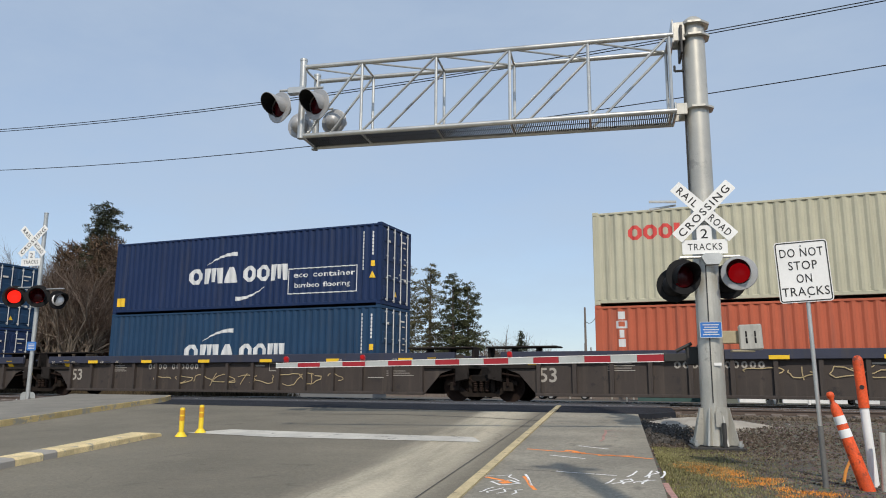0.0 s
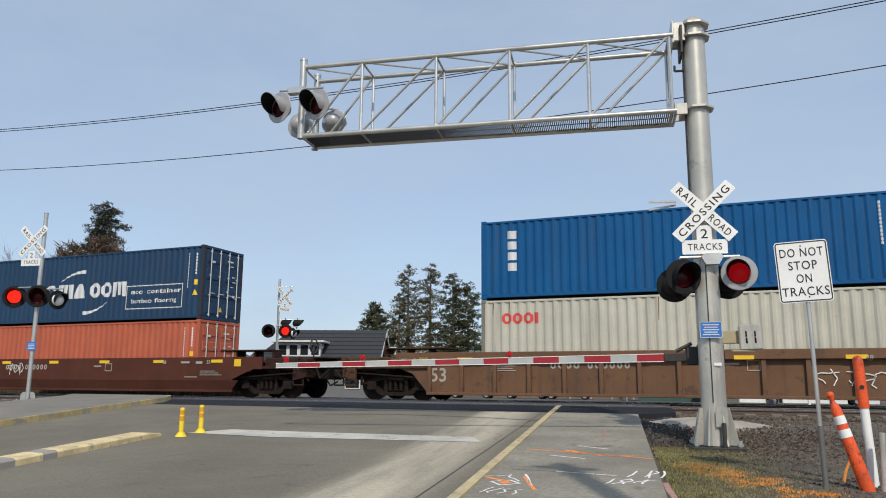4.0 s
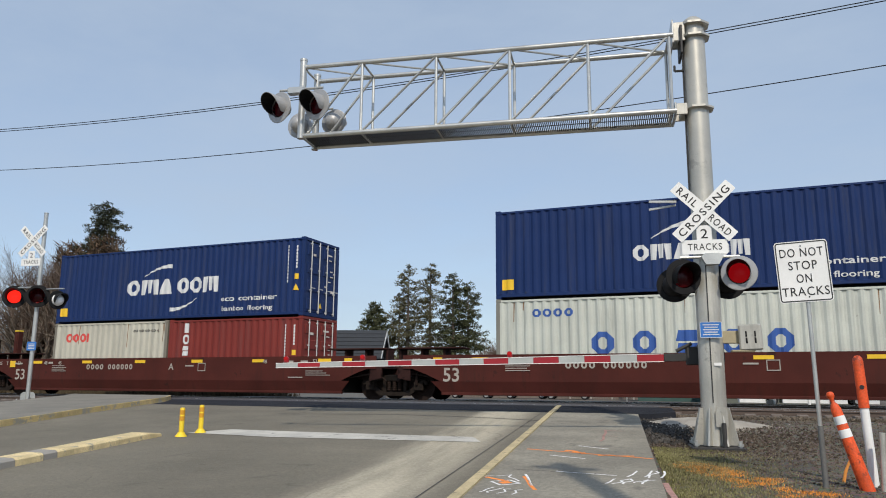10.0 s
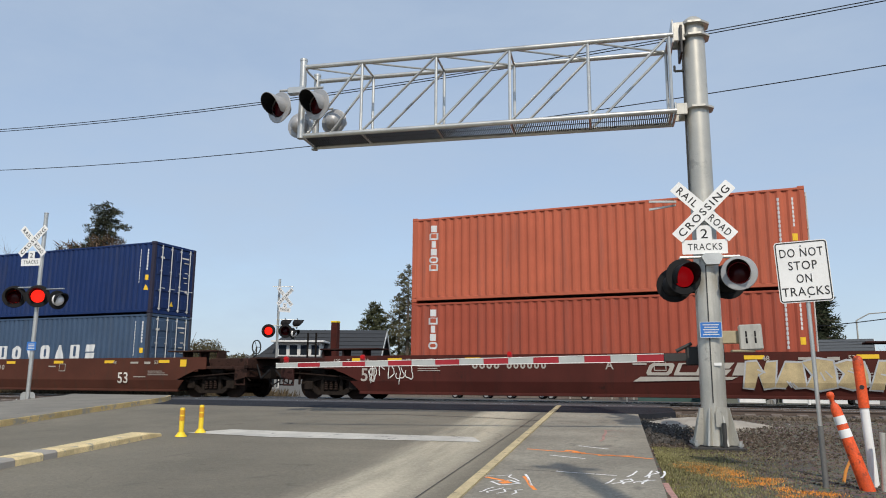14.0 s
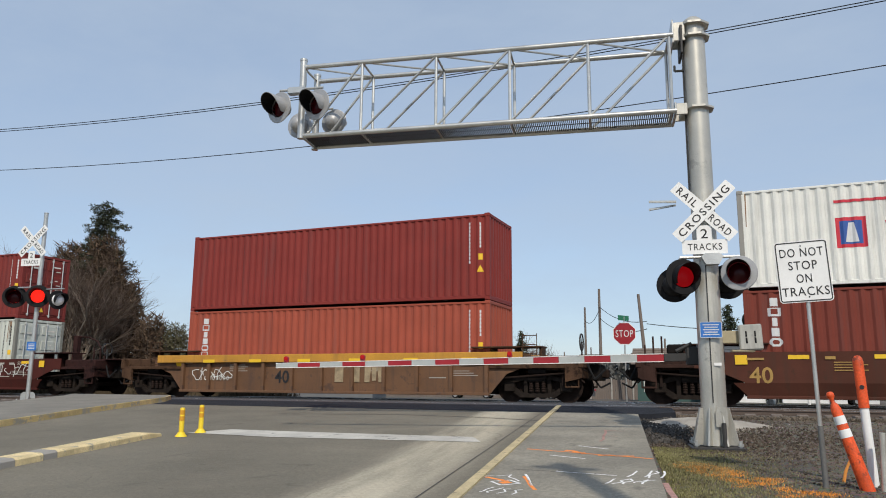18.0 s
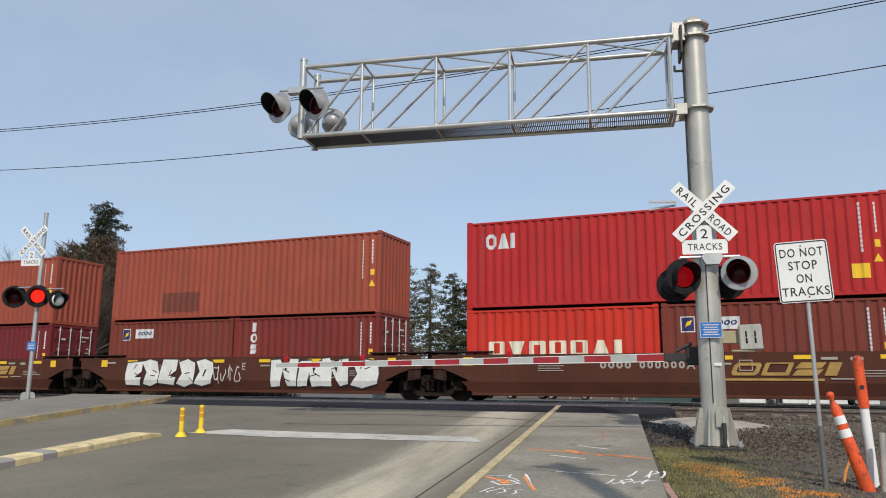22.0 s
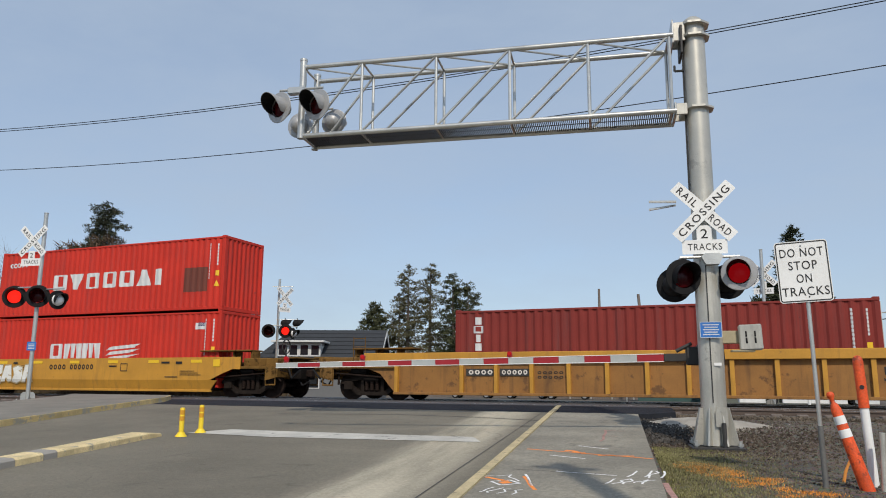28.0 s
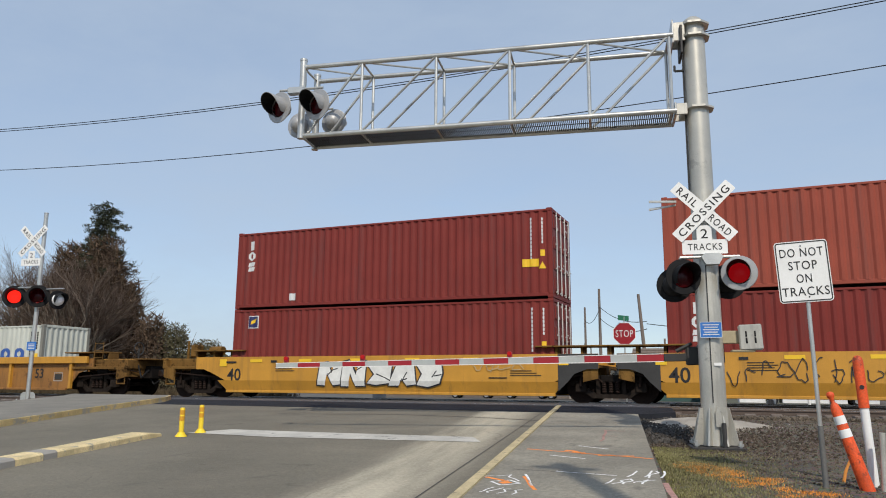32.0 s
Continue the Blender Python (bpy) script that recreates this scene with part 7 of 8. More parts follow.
    part("tag_plate", plate(0.11, 0.045, 0.005), root, "small white tag", f @ pose(0.07, 0.03, 1.29), material=WHITE)
    # back of the other sign, seen edge-on beside the mast
    sb = Shape().prism([(-0.84, 3.985), (-0.40, 3.965), (-0.40, 4.0), (-0.84, 4.02)], 0.10, 0.14).prism([(-0.84, 3.865), (-0.40, 3.93), (-0.40, 3.955), (-0.84, 3.90)], 0.18, 0.22)
    part("rear_sign_bracket", sb, root, material=GALV)
    # gate mechanism cover to the side
    gc = part("gate_cover", Shape().box((0, 0, 0), (0.34, 0.20, 0.40), 0.02), root, "grey slotted metal cover", pose(0.60, -0.03, 1.71, rz=-6, ry=-2), material=GALV_DULL)
    for x in (-0.065, 0.065):
        part("cover_slot", Shape().box((x, -0.101, 0.05), (0.024, 0.006, 0.09)).box((x, -0.101, -0.05), (0.028, 0.006, 0.09)), gc, "black slot", material=BLACK)
    part("cover_bracket", Shape().box((0.31, 0.05, 1.72), (0.30, 0.10, 0.2), 0.01).box((0.48, 0.0, 1.50), (0.34, 0.2, 0.03), 0.005), root, material=mat("beige_paint", (0.36, 0.31, 0.2), 0.6, 0, 0.15))
    return root
cantilever()

def gate_arm():
    root = thing("crossing_gate_arm", pose(-0.70, 13.05, 0.985, rz=-ROAD_AZ) @ pose(0, 0, 0, ry=-1.15), "lowered crossing gate arm with red and white stripes", "gate arm")
    x0, x1 = -0.75, -7.62
    n = 16
    w = (x0 - x1) / n
    for i in range(n):
        t = 1 - i / n
        h = 0.07 + 0.05 * t
        s = Shape().box((x0 - (i + 0.5) * w, 0, 0), (w - 0.001, 0.03, h), 0.004)
        part("stripe", s, root, ("red" if i % 2 == 0 else "silver-white") + " reflective stripe", material=RED_SHEET if i % 2 == 0 else LINE_WHITE)
    for sg in (-1, 1):
        part("edge_trim", Shape().prism([(x0, sg * 0.058), (x1, sg * 0.036), (x1, sg * 0.046), (x0, sg * 0.068)], -0.020, 0.020), root, "thin white edge of the arm", material=WHITE)
    part("arm_root", Shape().box((-0.45, 0, 0), (0.6, 0.05, 0.13), 0.01).box((-0.15, 0.02, 0.02), (0.5, 0.12, 0.3), 0.02), root, material=STEEL_DARK)
    part("counterweight", Shape().box((0.0, 0.1, 0.05), (0.42, 0.16, 0.34), 0.03), root, material=STEEL_DARK)
    for x in (-3.30, -5.95, -7.42):
        l = part("gate_lamp", Shape().box((x, 0, 0.085), (0.09, 0.06, 0.07), 0.015).tube((x, -0.03, 0.12), (x, 0.03, 0.12), 0.044, n=14), root, "small red gate lamp", material=RED_SHEET)
        part("gate_lens", Shape().tube((x, -0.045, 0.12), (x, -0.03, 0.12), 0.036, n=14), l, material=LENS_GATE)
    part("bell_crank", Shape().tube((-0.55, -0.02, 0.1), (-0.3, -0.02, 0.22), 0.03, n=8), root, material=STEEL_DARK)
LINE_WHITE = mat("silver_white_sheeting", (0.38, 0.40, 0.39), 0.4, 0, 0.08, 4.0)
gate_arm()

def plain_mast(m, name, label, facing_front=True, clear=True, lit=LENS_BRIGHT, h=5.82, rz_l=0, spread=None, buck=0):
    """A thin signal mast with crossbuck and a pair of lamps."""
    root = thing(name, m, label, "signal mast", "thin signal masts")
    part("pole", Shape().tube((0, 0, 0), (0, 0, h), 0.062, n=14).tube((0, 0, h), (0, 0, h + 0.03), 0.068, n=14), root, material=GALV, smooth=True)
    s = Shape().box((0, 0, 0.02), (0.5, 0.5, 0.05), 0.01)
    part("base_plate", s, root, material=GALV)
    for k in range(4):
        part("base_fin", Shape().prism([(0.06, 0.04), (0.20, 0.04), (0.19, 0.30), (0.13, 0.36), (0.06, 0.36)], -0.008, 0.008, pose(0, 0, 0, rz=90 * k + 45)), root, material=GALV)
    for bx in (-0.2, 0.2):
        for by in (-0.2, 0.2):
            part("anchor_bolt", Shape().tube((bx, by, 0.03), (bx, by, 0.16), 0.018, n=6).tube((bx, by, 0.05), (bx, by, 0.08), 0.035, n=6), root, material=GALV)
    sg = -1 if facing_front else 1
    crossbuck(root, pose(-0.30 if spread is None else (0.32 if buck else 0.0), sg * 0.09, h - 0.87, rz=buck))
    track_count(root, pose(-0.32 if spread is None else (0.32 if buck else 0.0), sg * 0.08, h - 1.53, rz=buck))
    crossarm(root, pose(-0.3 if spread is None else 0.0, sg * 0.10, h - 2.32), 0.9)
    for x, first in ((-0.70, True), (0.13, False)) if spread is None else ((-spread, True), (spread, False)):
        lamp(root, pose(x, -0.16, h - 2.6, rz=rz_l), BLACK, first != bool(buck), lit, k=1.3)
    if clear:
        o = lamp(root, pose(0.80 if spread is None else 0.8, -0.1, h - 2.72, rz=70), BLACK, False, k=1.1)
        part("back_dome", Shape().lathe([(0.0, 0.17), (0.08, 0.15), (0.14, 0.09), (0.165, 0.0)], 16, pose(0, 0, 0, rx=90)), o, "pale round back of the signal head", pose(-0.02, -0.02, 0, rz=-25), material=LENS_CLEAR, smooth=True)
        part("lamp_arm", Shape().tube((0.0, 0, h - 2.38), (0.98, -0.1, h - 2.38), 0.02, n=8), root, material=GALV)
    if buck:
        part("lamp_arm", Shape().tube((-0.1, 0.1, h - 2.02), (1.0, 0.1, h - 2.02), 0.02, n=8), root, material=GALV)
        part("sign_arm", Shape().tube((-0.35, 0, h - 0.35), (0.7, 0, h - 0.35), 0.02, n=8), root, material=GALV)
        for x in (0.35, 0.95):
            lamp(root, pose(x, 0.1, h - 2.2, rz=105), BLACK, False, k=1.1)
    p = part("notice_sign", plate(0.32, 0.26, 0.02), root, "blue notice plate", pose(0.02, -0.085, 1.72), material=BLUE_SHEET)
    part("notice_print", xz_sign([q for k in range(4) for q in rect(-0.11, 0.05 - 0.045 * k, 0.11, 0.07 - 0.045 * k)], -0.003), p, material=LETTER)
    return root
plain_mast(pose(-20.22, 16.3, -0.15, rz=-ROAD_AZ), "roadside_signal_mast", "thin galvanised signal mast with crossbuck and flashing lamps", rz_l=34)

# ---- signs and posts of the verge ----
def stop_on_tracks_sign():
    root = thing("track_warning_sign", pose(0.575, 9.12, -0.56, rz=0, ry=-0.9), "white regulatory sign on a leaning steel post", "sign")
    part("post", Shape().tube((0, 0, -0.1), (0, 0, 0.66), 0.029, n=12), root, "darker lower sleeve", material=mat("dull_grey_sleeve", (0.13, 0.13, 0.125), 0.6, 0.1, 0.2), smooth=True)
    part("post", Shape().tube((0, 0, 0.6), (0, 0, 2.6), 0.0225, n=12), root, material=GALV, smooth=True)
    b = part("sign_plate", plate(0.54, 0.683, 0.035), root, "white plate with black words", pose(-0.02, -0.035, 2.325, rz=3, ry=-1.6), material=WHITE)
    part("sign_border", xz_sign(ring_line(0.522, 0.665, 0.03, 0.012), -0.003), b, material=INK)
    part("sign_lettering", xz_sign(centred("DO NOT", 0.167, 0.094, 0.44) + centred("STOP", 0.022, 0.094, 0.29) + centred("ON", -0.124, 0.094, 0.155) + centred("TRACKS", -0.268, 0.094, 0.475), -0.003), b, "black words DO NOT STOP ON TRACKS", material=INK)
    part("bolt", Shape().tube((0, -0.006, 0.285), (0, -0.002, 0.285), 0.008, n=8).tube((0.03, -0.006, -0.285), (0.03, -0.002, -0.285), 0.008, n=8), b, material=STEEL_DARK)
stop_on_tracks_sign()

def delineator(m, h, yellow=True):
    root = thing("flexible_post", m, "yellow flexible lane post on a round rubber foot", "post", "yellow lane posts")
    part("foot", Shape().lathe([(0.0, 0.07), (0.055, 0.07), (0.065, 0.05), (0.095, 0.015), (0.10, 0.0)], 18), root, material=YELLOW, smooth=True)
    part("tube", Shape().lathe([(0.042, 0.05), (0.042, h - 0.02), (0.034, h), (0.0, h + 0.004)], 16), root, material=YELLOW, smooth=True)
    for z in (h * 0.55, h * 0.76):
        part("band", Shape().lathe([(0.0435, z), (0.0435, z + 0.075)], 16), root, "amber reflective band", material=mat("amber_band", (0.62, 0.30, 0.02), 0.35, 0, 0.05), smooth=True)
delineator(pose(-9.02, 10.25, ground_z(10.25)), 0.475)
delineator(pose(-9.12, 10.85, ground_z(10.85)), 0.48)

def channelizer():
    root = thing("traffic_channelizer", pose(0.99, 9.05, -0.66, ry=-16.0, rx=0) @ Matrix.Diagonal((0.86, 0.86, 1, 1)), "leaning orange traffic channelizer with white bands", "channelizer")
    part("body", Shape().lathe([(0.085, 0.0), (0.077, 0.35), (0.060, 0.98), (0.045, 1.02), (0.022, 1.05), (0.022, 1.08), (0.043, 1.11), (0.046, 1.135), (0.03, 1.16), (0.0, 1.165)], 20), root, material=ORANGE_PLASTIC, smooth=True)
    for z in (0.68, 0.82):
        part("band", Shape().lathe([(0.0795 - 0.027 * (z - 0.35), z), (0.0795 - 0.027 * (z - 0.265), z + 0.085)], 20), root, "white reflective band", material=WHITE, smooth=True)
    part("foot", Shape().lathe([(0.0, 0.05), (0.12, 0.05), (0.2, 0.02), (0.2, 0.0)], 16), root, "black rubber foot", material=RUBBER)
channelizer()
def marker_post():
    root = thing("utility_marker_post", pose(1.05, 9.3, -0.55, ry=-2.5), "white plastic marker post with an orange sleeve", "marker post")
    part("tube", Shape().lathe([(0.045, -0.05), (0.045, 0.87)], 16), root, material=WHITE, smooth=True)
    part("sleeve", Shape().lathe([(0.053, 0.84), (0.053, 1.33), (0.046, 1.37), (0.025, 1.395), (0.0, 1.40)], 18), root, "scuffed orange sleeve", material=ORANGE_PLASTIC, smooth=True)
    part("sleeve_mark", Shape().tube((0, -0.056, 1.06), (0, -0.053, 1.06), 0.024, n=12), root, "dark round sticker", material=INK)
marker_post()
solo("bent_grey_post", Shape().tube((1.10, 9.05, -0.6), (1.13, 9.06, 0.05), 0.03, n=10), GALV_DULL, "short grey steel stub behind the marker post", "post", smooth=True)
solo("orange_stake", Shape().tube((0.765, 9.5, -0.56), (0.80, 9.5, -0.40), 0.017, n=8).tube((0.80, 9.5, -0.40), (0.85, 9.5, -0.28), 0.017, 0.012, n=8), mat("orange_wood_stake", (0.72, 0.28, 0.06), 0.8, 0, 0.15), "short orange survey stake in the gravel", "stake")

# ---- across the tracks: signals, stop sign, poles, houses, trees ----
plain_mast(pose(-22.15, 31.6, -0.3, rz=24), "far_roadside_signal_mast", "thin galvanised signal mast beyond the tracks", h=6.0, rz_l=8, spread=0.42, buck=44)
plain_mast(pose(0.33, 30.0, -0.3, rz=-8), "far_kerb_signal_mast", "thin galvanised signal mast beyond the tracks", h=5.85, clear=False, spread=0.46, facing_front=False)
def stop_sign():
    root = thing("stop_sign", pose(-5.75, 36.0, -0.3, rz=6), "red octagonal stop sign on a steel post", "sign")
    part("post", Shape().tube((0, 0.03, 0), (0, 0.03, 3.3), 0.03, n=8), root, material=GALV)
    def octo(r):
        return [(r * math.cos(radians(22.5 + 45 * i)), r * math.sin(radians(22.5 + 45 * i))) for i in range(8)]
    b = part("plate", Shape().prism(octo(0.56), 0, 0.005), root, "red octagon with a white border", pose(0, 0, 3.25), material=WHITE)
    part("face", Shape().prism(octo(0.53), -0.004, -0.002), b, "red face", material=RED_SHEET)
    part("sign_lettering", xz_sign(centred("STOP", -0.16, 0.32, 0.80), -0.008), b, "white word STOP", material=LETTER)
    part("name_plate", Shape().box((0.0, 0.03, 3.98), (0.75, 0.01, 0.24)), root, "green street plate with bars for its name", m=pose(0, 0, 0, rz=52), material=GREEN_SHEET)
    part("post_top", Shape().tube((0, 0.03, 3.3), (0, 0.03, 4.05), 0.025, n=8), root, material=GALV)
stop_sign()

def utility_pole(x, y, h, lean=0.0, arm=True, r=0.15):
    root = thing("utility_pole", pose(x, y, -0.5, ry=lean), "weathered wooden utility pole", "utility pole", "utility poles")
    part("pole", Shape().tube((0, 0, 0), (0, 0, h), r, r * 0.65, n=10), root, material=WOOD_POLE, smooth=True)
    if arm:
        part("crossarm", Shape().box((0, 0.1, h - 1.0), (1.9, 0.09, 0.11), 0.01), root, material=WOOD_POLE)
        for k in (-0.8, -0.3, 0.3, 0.8):
            part("insulator", Shape().lathe([(0.03, 0), (0.045, 0.06), (0.02, 0.12), (0, 0.13)], 8, pose(k, 0.1, h - 0.95)), root, material=WHITE)
    return root
def wire(name, p, q, sag, r=0.021, label="thin dark overhead cable between wooden poles"):
    n, k = 24, 5
    s = Shape()
    w = Vector(q) - Vector(p)
    u = Vector((-w.y, w.x, 0)).normalized()
    for i in range(n + 1):
        t = i / n
        c = Vector(p).lerp(Vector(q), t) - Vector((0, 0, sag * 4 * t * (1 - t)))
        s.v += [tuple(c + u * r * math.cos(6.2832 * a / k) + Vector((0, 0, r * math.sin(6.2832 * a / k)))) for a in range(k)]
    s.f = [(i * k + a, i * k + (a + 1) % k, (i + 1) * k + (a + 1) % k, (i + 1) * k + a) for i in range(n) for a in range(k)]
    return solo(name, s, RUBBER, label, "cable")
# poles and cables of the line beyond the tracks, and one behind the viewer
for x in (-60, 40):
    up_ = utility_pole(x, 30.0, 18.2, 0, True, 0.19)
    part("crossarm", Shape().box((0, 0.05, 17.81), (0.1, 0.8, 0.16), 0.01), up_, material=WOOD_POLE)
wire("overhead_cable", (-60, 30, 14.9), (40, 30, 14.9), 3.05)
wire("overhead_cable", (-60, 29.98, 17.40), (40, 29.98, 17.36), 2.9)
wire("overhead_cable", (-60, 30.08, 17.28), (40, 30.08, 17.26), 2.86)
def short_arm_pole():
    root = thing("utility_pole", pose(3.78, -2.25, -0.9), "tall wooden utility pole with a short crossarm", "utility pole", "utility poles")
    part("pole", Shape().tube((0, 0, 0), (0, 0, 12.5), 0.16, 0.13, n=12), root, material=WOOD_POLE, smooth=True)
    part("crossarm", Shape().box((0, 0, 12.2), (0.75, 0.1, 0.12), 0.01), root, material=WOOD_POLE)
short_arm_pole()
utility_pole(-18.85, 89.4, 10.3, 0, False, 0.17)
utility_pole(-15.24, 79.7, 11.2, 0, False, 0.19)
utility_pole(-8.0, 61.2, 8.3, -4, False, 0.17)
for x, y, h in ((-24.0, 100, 5.5), (-21.2, 100, 6.6), (-20.2, 99, 6.0), (-7.2, 66, 5.0), (-27.5, 110, 5.2)):
    utility_pole(x, y, h, 0, False, 0.12)
wire("service_cable", (-18.85, 89.4, 8.2), (-15.24, 79.7, 8.6), 0.8, 0.03)
wire("service_cable", (-15.24, 79.7, 8.8), (-8.0, 61.2, 5.6), 0.6, 0.03)
wire("service_cable", (-15.24, 79.7, 7.6), (-8.0, 61.2, 5.0), 0.7, 0.03)
wire("service_cable", (-8.0, 61.2, 5.4), (8.0, 50, 4.6), 0.6, 0.03)

def house(m, w, d, wall_h, roof_h, roofing, siding, label, hip=0.0, dormer=False):
    """Gabled house, ridge along x; hip: how far the ridge's left end is drawn in."""
    root = thing("house", m, label, "house")
    part("wall", Shape().box((0, 0, wall_h / 2), (w, d, wall_h), 0.02), root, material=siding)
    e, t = 0.45, 0.14
    z0, z1 = wall_h - 0.15, wall_h + roof_h
    s = Shape()
    s.v = [(-w / 2 - e, -d / 2 - e, z0), (w / 2 + e, -d / 2 - e, z0), (w / 2 + e, 0, z1), (-w / 2 - e + hip, 0, z1), (-w / 2 - e, d / 2 + e, z0), (w / 2 + e, d / 2 + e, z0)]
    s.v += [(x, y, z - t) for x, y, z in s.v]
    s.f = [(0, 1, 2, 3), (3, 2, 5, 4), (0, 3, 4), (6, 9, 8, 7), (9, 10, 11, 8), (6, 10, 9), (0, 6, 7, 1), (1, 7, 8, 2), (2, 8, 11, 5), (5, 11, 10, 4), (4, 10, 6, 0)]
    roof = part("roof", s, root, material=roofing)
    n = 9
    for k in range(1, n):
        t_ = k / n
        y, z = -d / 2 - e + (d / 2 + e) * t_, z0 + (z1 - z0) * t_
        part("shingle_course", Shape().box((hip * t_ / 2, y, z + 0.02), (w + 2 * e - hip * t_ - 0.05, 0.05, 0.012)), roof, material=roofing)
    g = Shape()
    g.prism([(-d / 2 - e, z0 - 0.02), (0, z1 - 0.02), (d / 2 + e, z0 - 0.02), (d / 2 + e - 0.3, z0 - 0.1), (0, z1 - 0.32), (-d / 2 - e + 0.3, z0 - 0.1)], 0, 0.05, pose(w / 2 + e - 0.02, 0, 0, rz=90) @ Matrix.Diagonal((1, -1, 1, 1)))
    part("barge_board", g, root, "white gable trim", material=SIDING)
    part("gable", Shape().prism([(-d / 2, wall_h - 0.2), (d / 2, wall_h - 0.2), (0, z1 - 0.2)], 0, 0.1, pose(w / 2 - 0.1, 0, 0, rz=90)), root, material=siding)
    for k in range(3):
        x = -w / 2 + w * (k + 0.5) / 3
        win = part("window", Shape().box((x, -d / 2 - 0.01, wall_h * 0.55), (1.1, 0.08, 1.1), 0.01), root, material=SIDING)
        part("pane", Shape().box((x, -d / 2 - 0.055, wall_h * 0.55), (0.95, 0.02, 0.95)), win, material=PANE)
    if dormer:
        dm = part("dormer", Shape().box((-1.2, -d * 0.3, z0 + roof_h * 0.42), (3.2, 1.8, 1.1), 0.02), root, "white shed dormer with small windows", material=SIDING)
        part("dormer_roof", Shape().box((-1.2, -d * 0.33, z0 + roof_h * 0.42 + 0.66), (3.9, 2.4, 0.14), 0.02, pose(0, 0, 0)), dm, material=SIDING)
        for k in range(4):
            part("dormer_pane", Shape().box((-2.4 + 0.8 * k, -d * 0.3 - 0.91, z0 + roof_h * 0.42 + 0.05), (0.55, 0.03, 0.7)), dm, material=PANE)
    return root
house(pose(-31.0, 50.5, -0.7, rz=20), 8.8, 8.0, 2.6, 2.75, SHINGLE, SIDING_GREY, "grey house with a dark shingled roof and white dormer", hip=2.2, dormer=True)
house(pose(1.9, 53.5, -0.7, rz=-6), 8.6, 8.0, 2.5, 1.7, SHINGLE_GREY, mat("olive_grey_siding", (0.13, 0.14, 0.115), 0.8, 0, 0.12), "low olive-grey house with a grey shingled roof", hip=0.2)
house(pose(-67.5, 54.0, -0.7, rz=38), 9.0, 8.0, 3.4, 2.6, SHINGLE_GREY, SIDING, "pale house with a grey roof behind bare trees")
house(pose(-5.5, 60.0, -0.7, rz=5), 6.0, 7.0, 2.5, 1.6, mat("brown_shingles", (0.16, 0.125, 0.10), 0.9, 0, 0.2, 6.0, 0.3), mat("dark_green_siding", (0.040, 0.085, 0.078), 0.75, 0, 0.12), "low dark green house with a brown shingled roof")

def parked_car(m, rgb, label):
    root = thing("parked_car", m, label, "car", "parked cars")
    P = mat("car_paint", rgb, 0.3, 0.1, 0.03, 2.0, 0.0, coat=0.6)
    body = [(-2.2, 0.3), (-2.15, 0.75), (-1.5, 0.92), (-0.9, 1.0), (1.3, 1.0), (2.1, 0.95), (2.2, 0.6), (2.15, 0.3)]
    part("body", Shape().prism(body, -0.86, 0.86), root, material=P)
    part("cabin", Shape().prism([(-1.0, 0.98), (-0.45, 1.42), (0.9, 1.45), (1.6, 0.98)], -0.74, 0.74), root, "dark glass cabin", material=PANE)
    part("roof", Shape().prism([(-0.5, 1.42), (0.95, 1.44), (0.85, 1.49), (-0.4, 1.48)], -0.72, 0.72), root, material=P)
    for x in (-1.35, 1.35):
        for y in (-0.8, 0.8):
            w = part("wheel", Shape().tube((x, y - 0.1, 0.32), (x, y + 0.1, 0.32), 0.32, n=16), root, material=RUBBER)
            part("rim", Shape().tube((x, y - 0.115, 0.32), (x, y + 0.115, 0.32), 0.2, n=12), w, material=SILVER)
    for y in (-0.6, 0.6):
        part("headlight", Shape().box((-2.17, y, 0.68), (0.06, 0.34, 0.13), 0.01), root, material=LENS_CLEAR)
        part("tail_light", Shape().box((2.17, y, 0.78), (0.06, 0.3, 0.16), 0.01), root, material=RED_SHEET)
for x, y, c, l in ((-23.0, 62, (0.6, 0.6, 0.6), "silver parked car"), (-18.4, 63, (0.7, 0.7, 0.7), "white parked car"), (-14.6, 62, (0.07, 0.075, 0.085), "dark grey parked car"), (-33.0, 55, (0.4, 0.1, 0.1), "dull red parked car")):
    parked_car(pose(x, y, -0.60 if y > 50 else -0.39, rz=8), c, l + " beyond the tracks")
def flat_trailer(m):
    root = thing("flat_trailer", m, "low white flat trailer parked beyond the tracks", "trailer")
    part("deck", Shape().box((0.8, 0, 0.50), (6.7, 1.9, 0.12), 0.02), root, material=WHITE)
    for x0, x1 in ((-2.5, -1.2), (-0.38, 1.85), (1.99, 2.7), (3.6, 4.15)):
        part("side_skirt", Shape().box(((x0 + x1) / 2, 0, 0.26), (x1 - x0, 1.86, 0.36), 0.02), root, material=WHITE)
    part("side_light", Shape().box((1.92, -0.9, 0.26), (0.13, 0.05, 0.12), 0.01), root, "red side light", material=RED_SHEET)
    for x in (-0.8, 3.15):
        for y in (-0.82, 0.82):
            w = part("wheel", Shape().tube((x, y - 0.1, 0.22), (x, y + 0.1, 0.22), 0.22, n=16), root, material=RUBBER)
            part("rim", Shape().tube((x, y - 0.115, 0.22), (x, y + 0.115, 0.22), 0.12, n=12), w, material=SILVER)
flat_trailer(pose(1.35, 45, dirt_z(0, 45), rz=4))
solo("low_fence", Shape().box((-26, 68, -0.2), (24, 0.08, 0.9), 0.01), WOOD_POLE, "long weathered low fence beyond the parked cars", "fence")

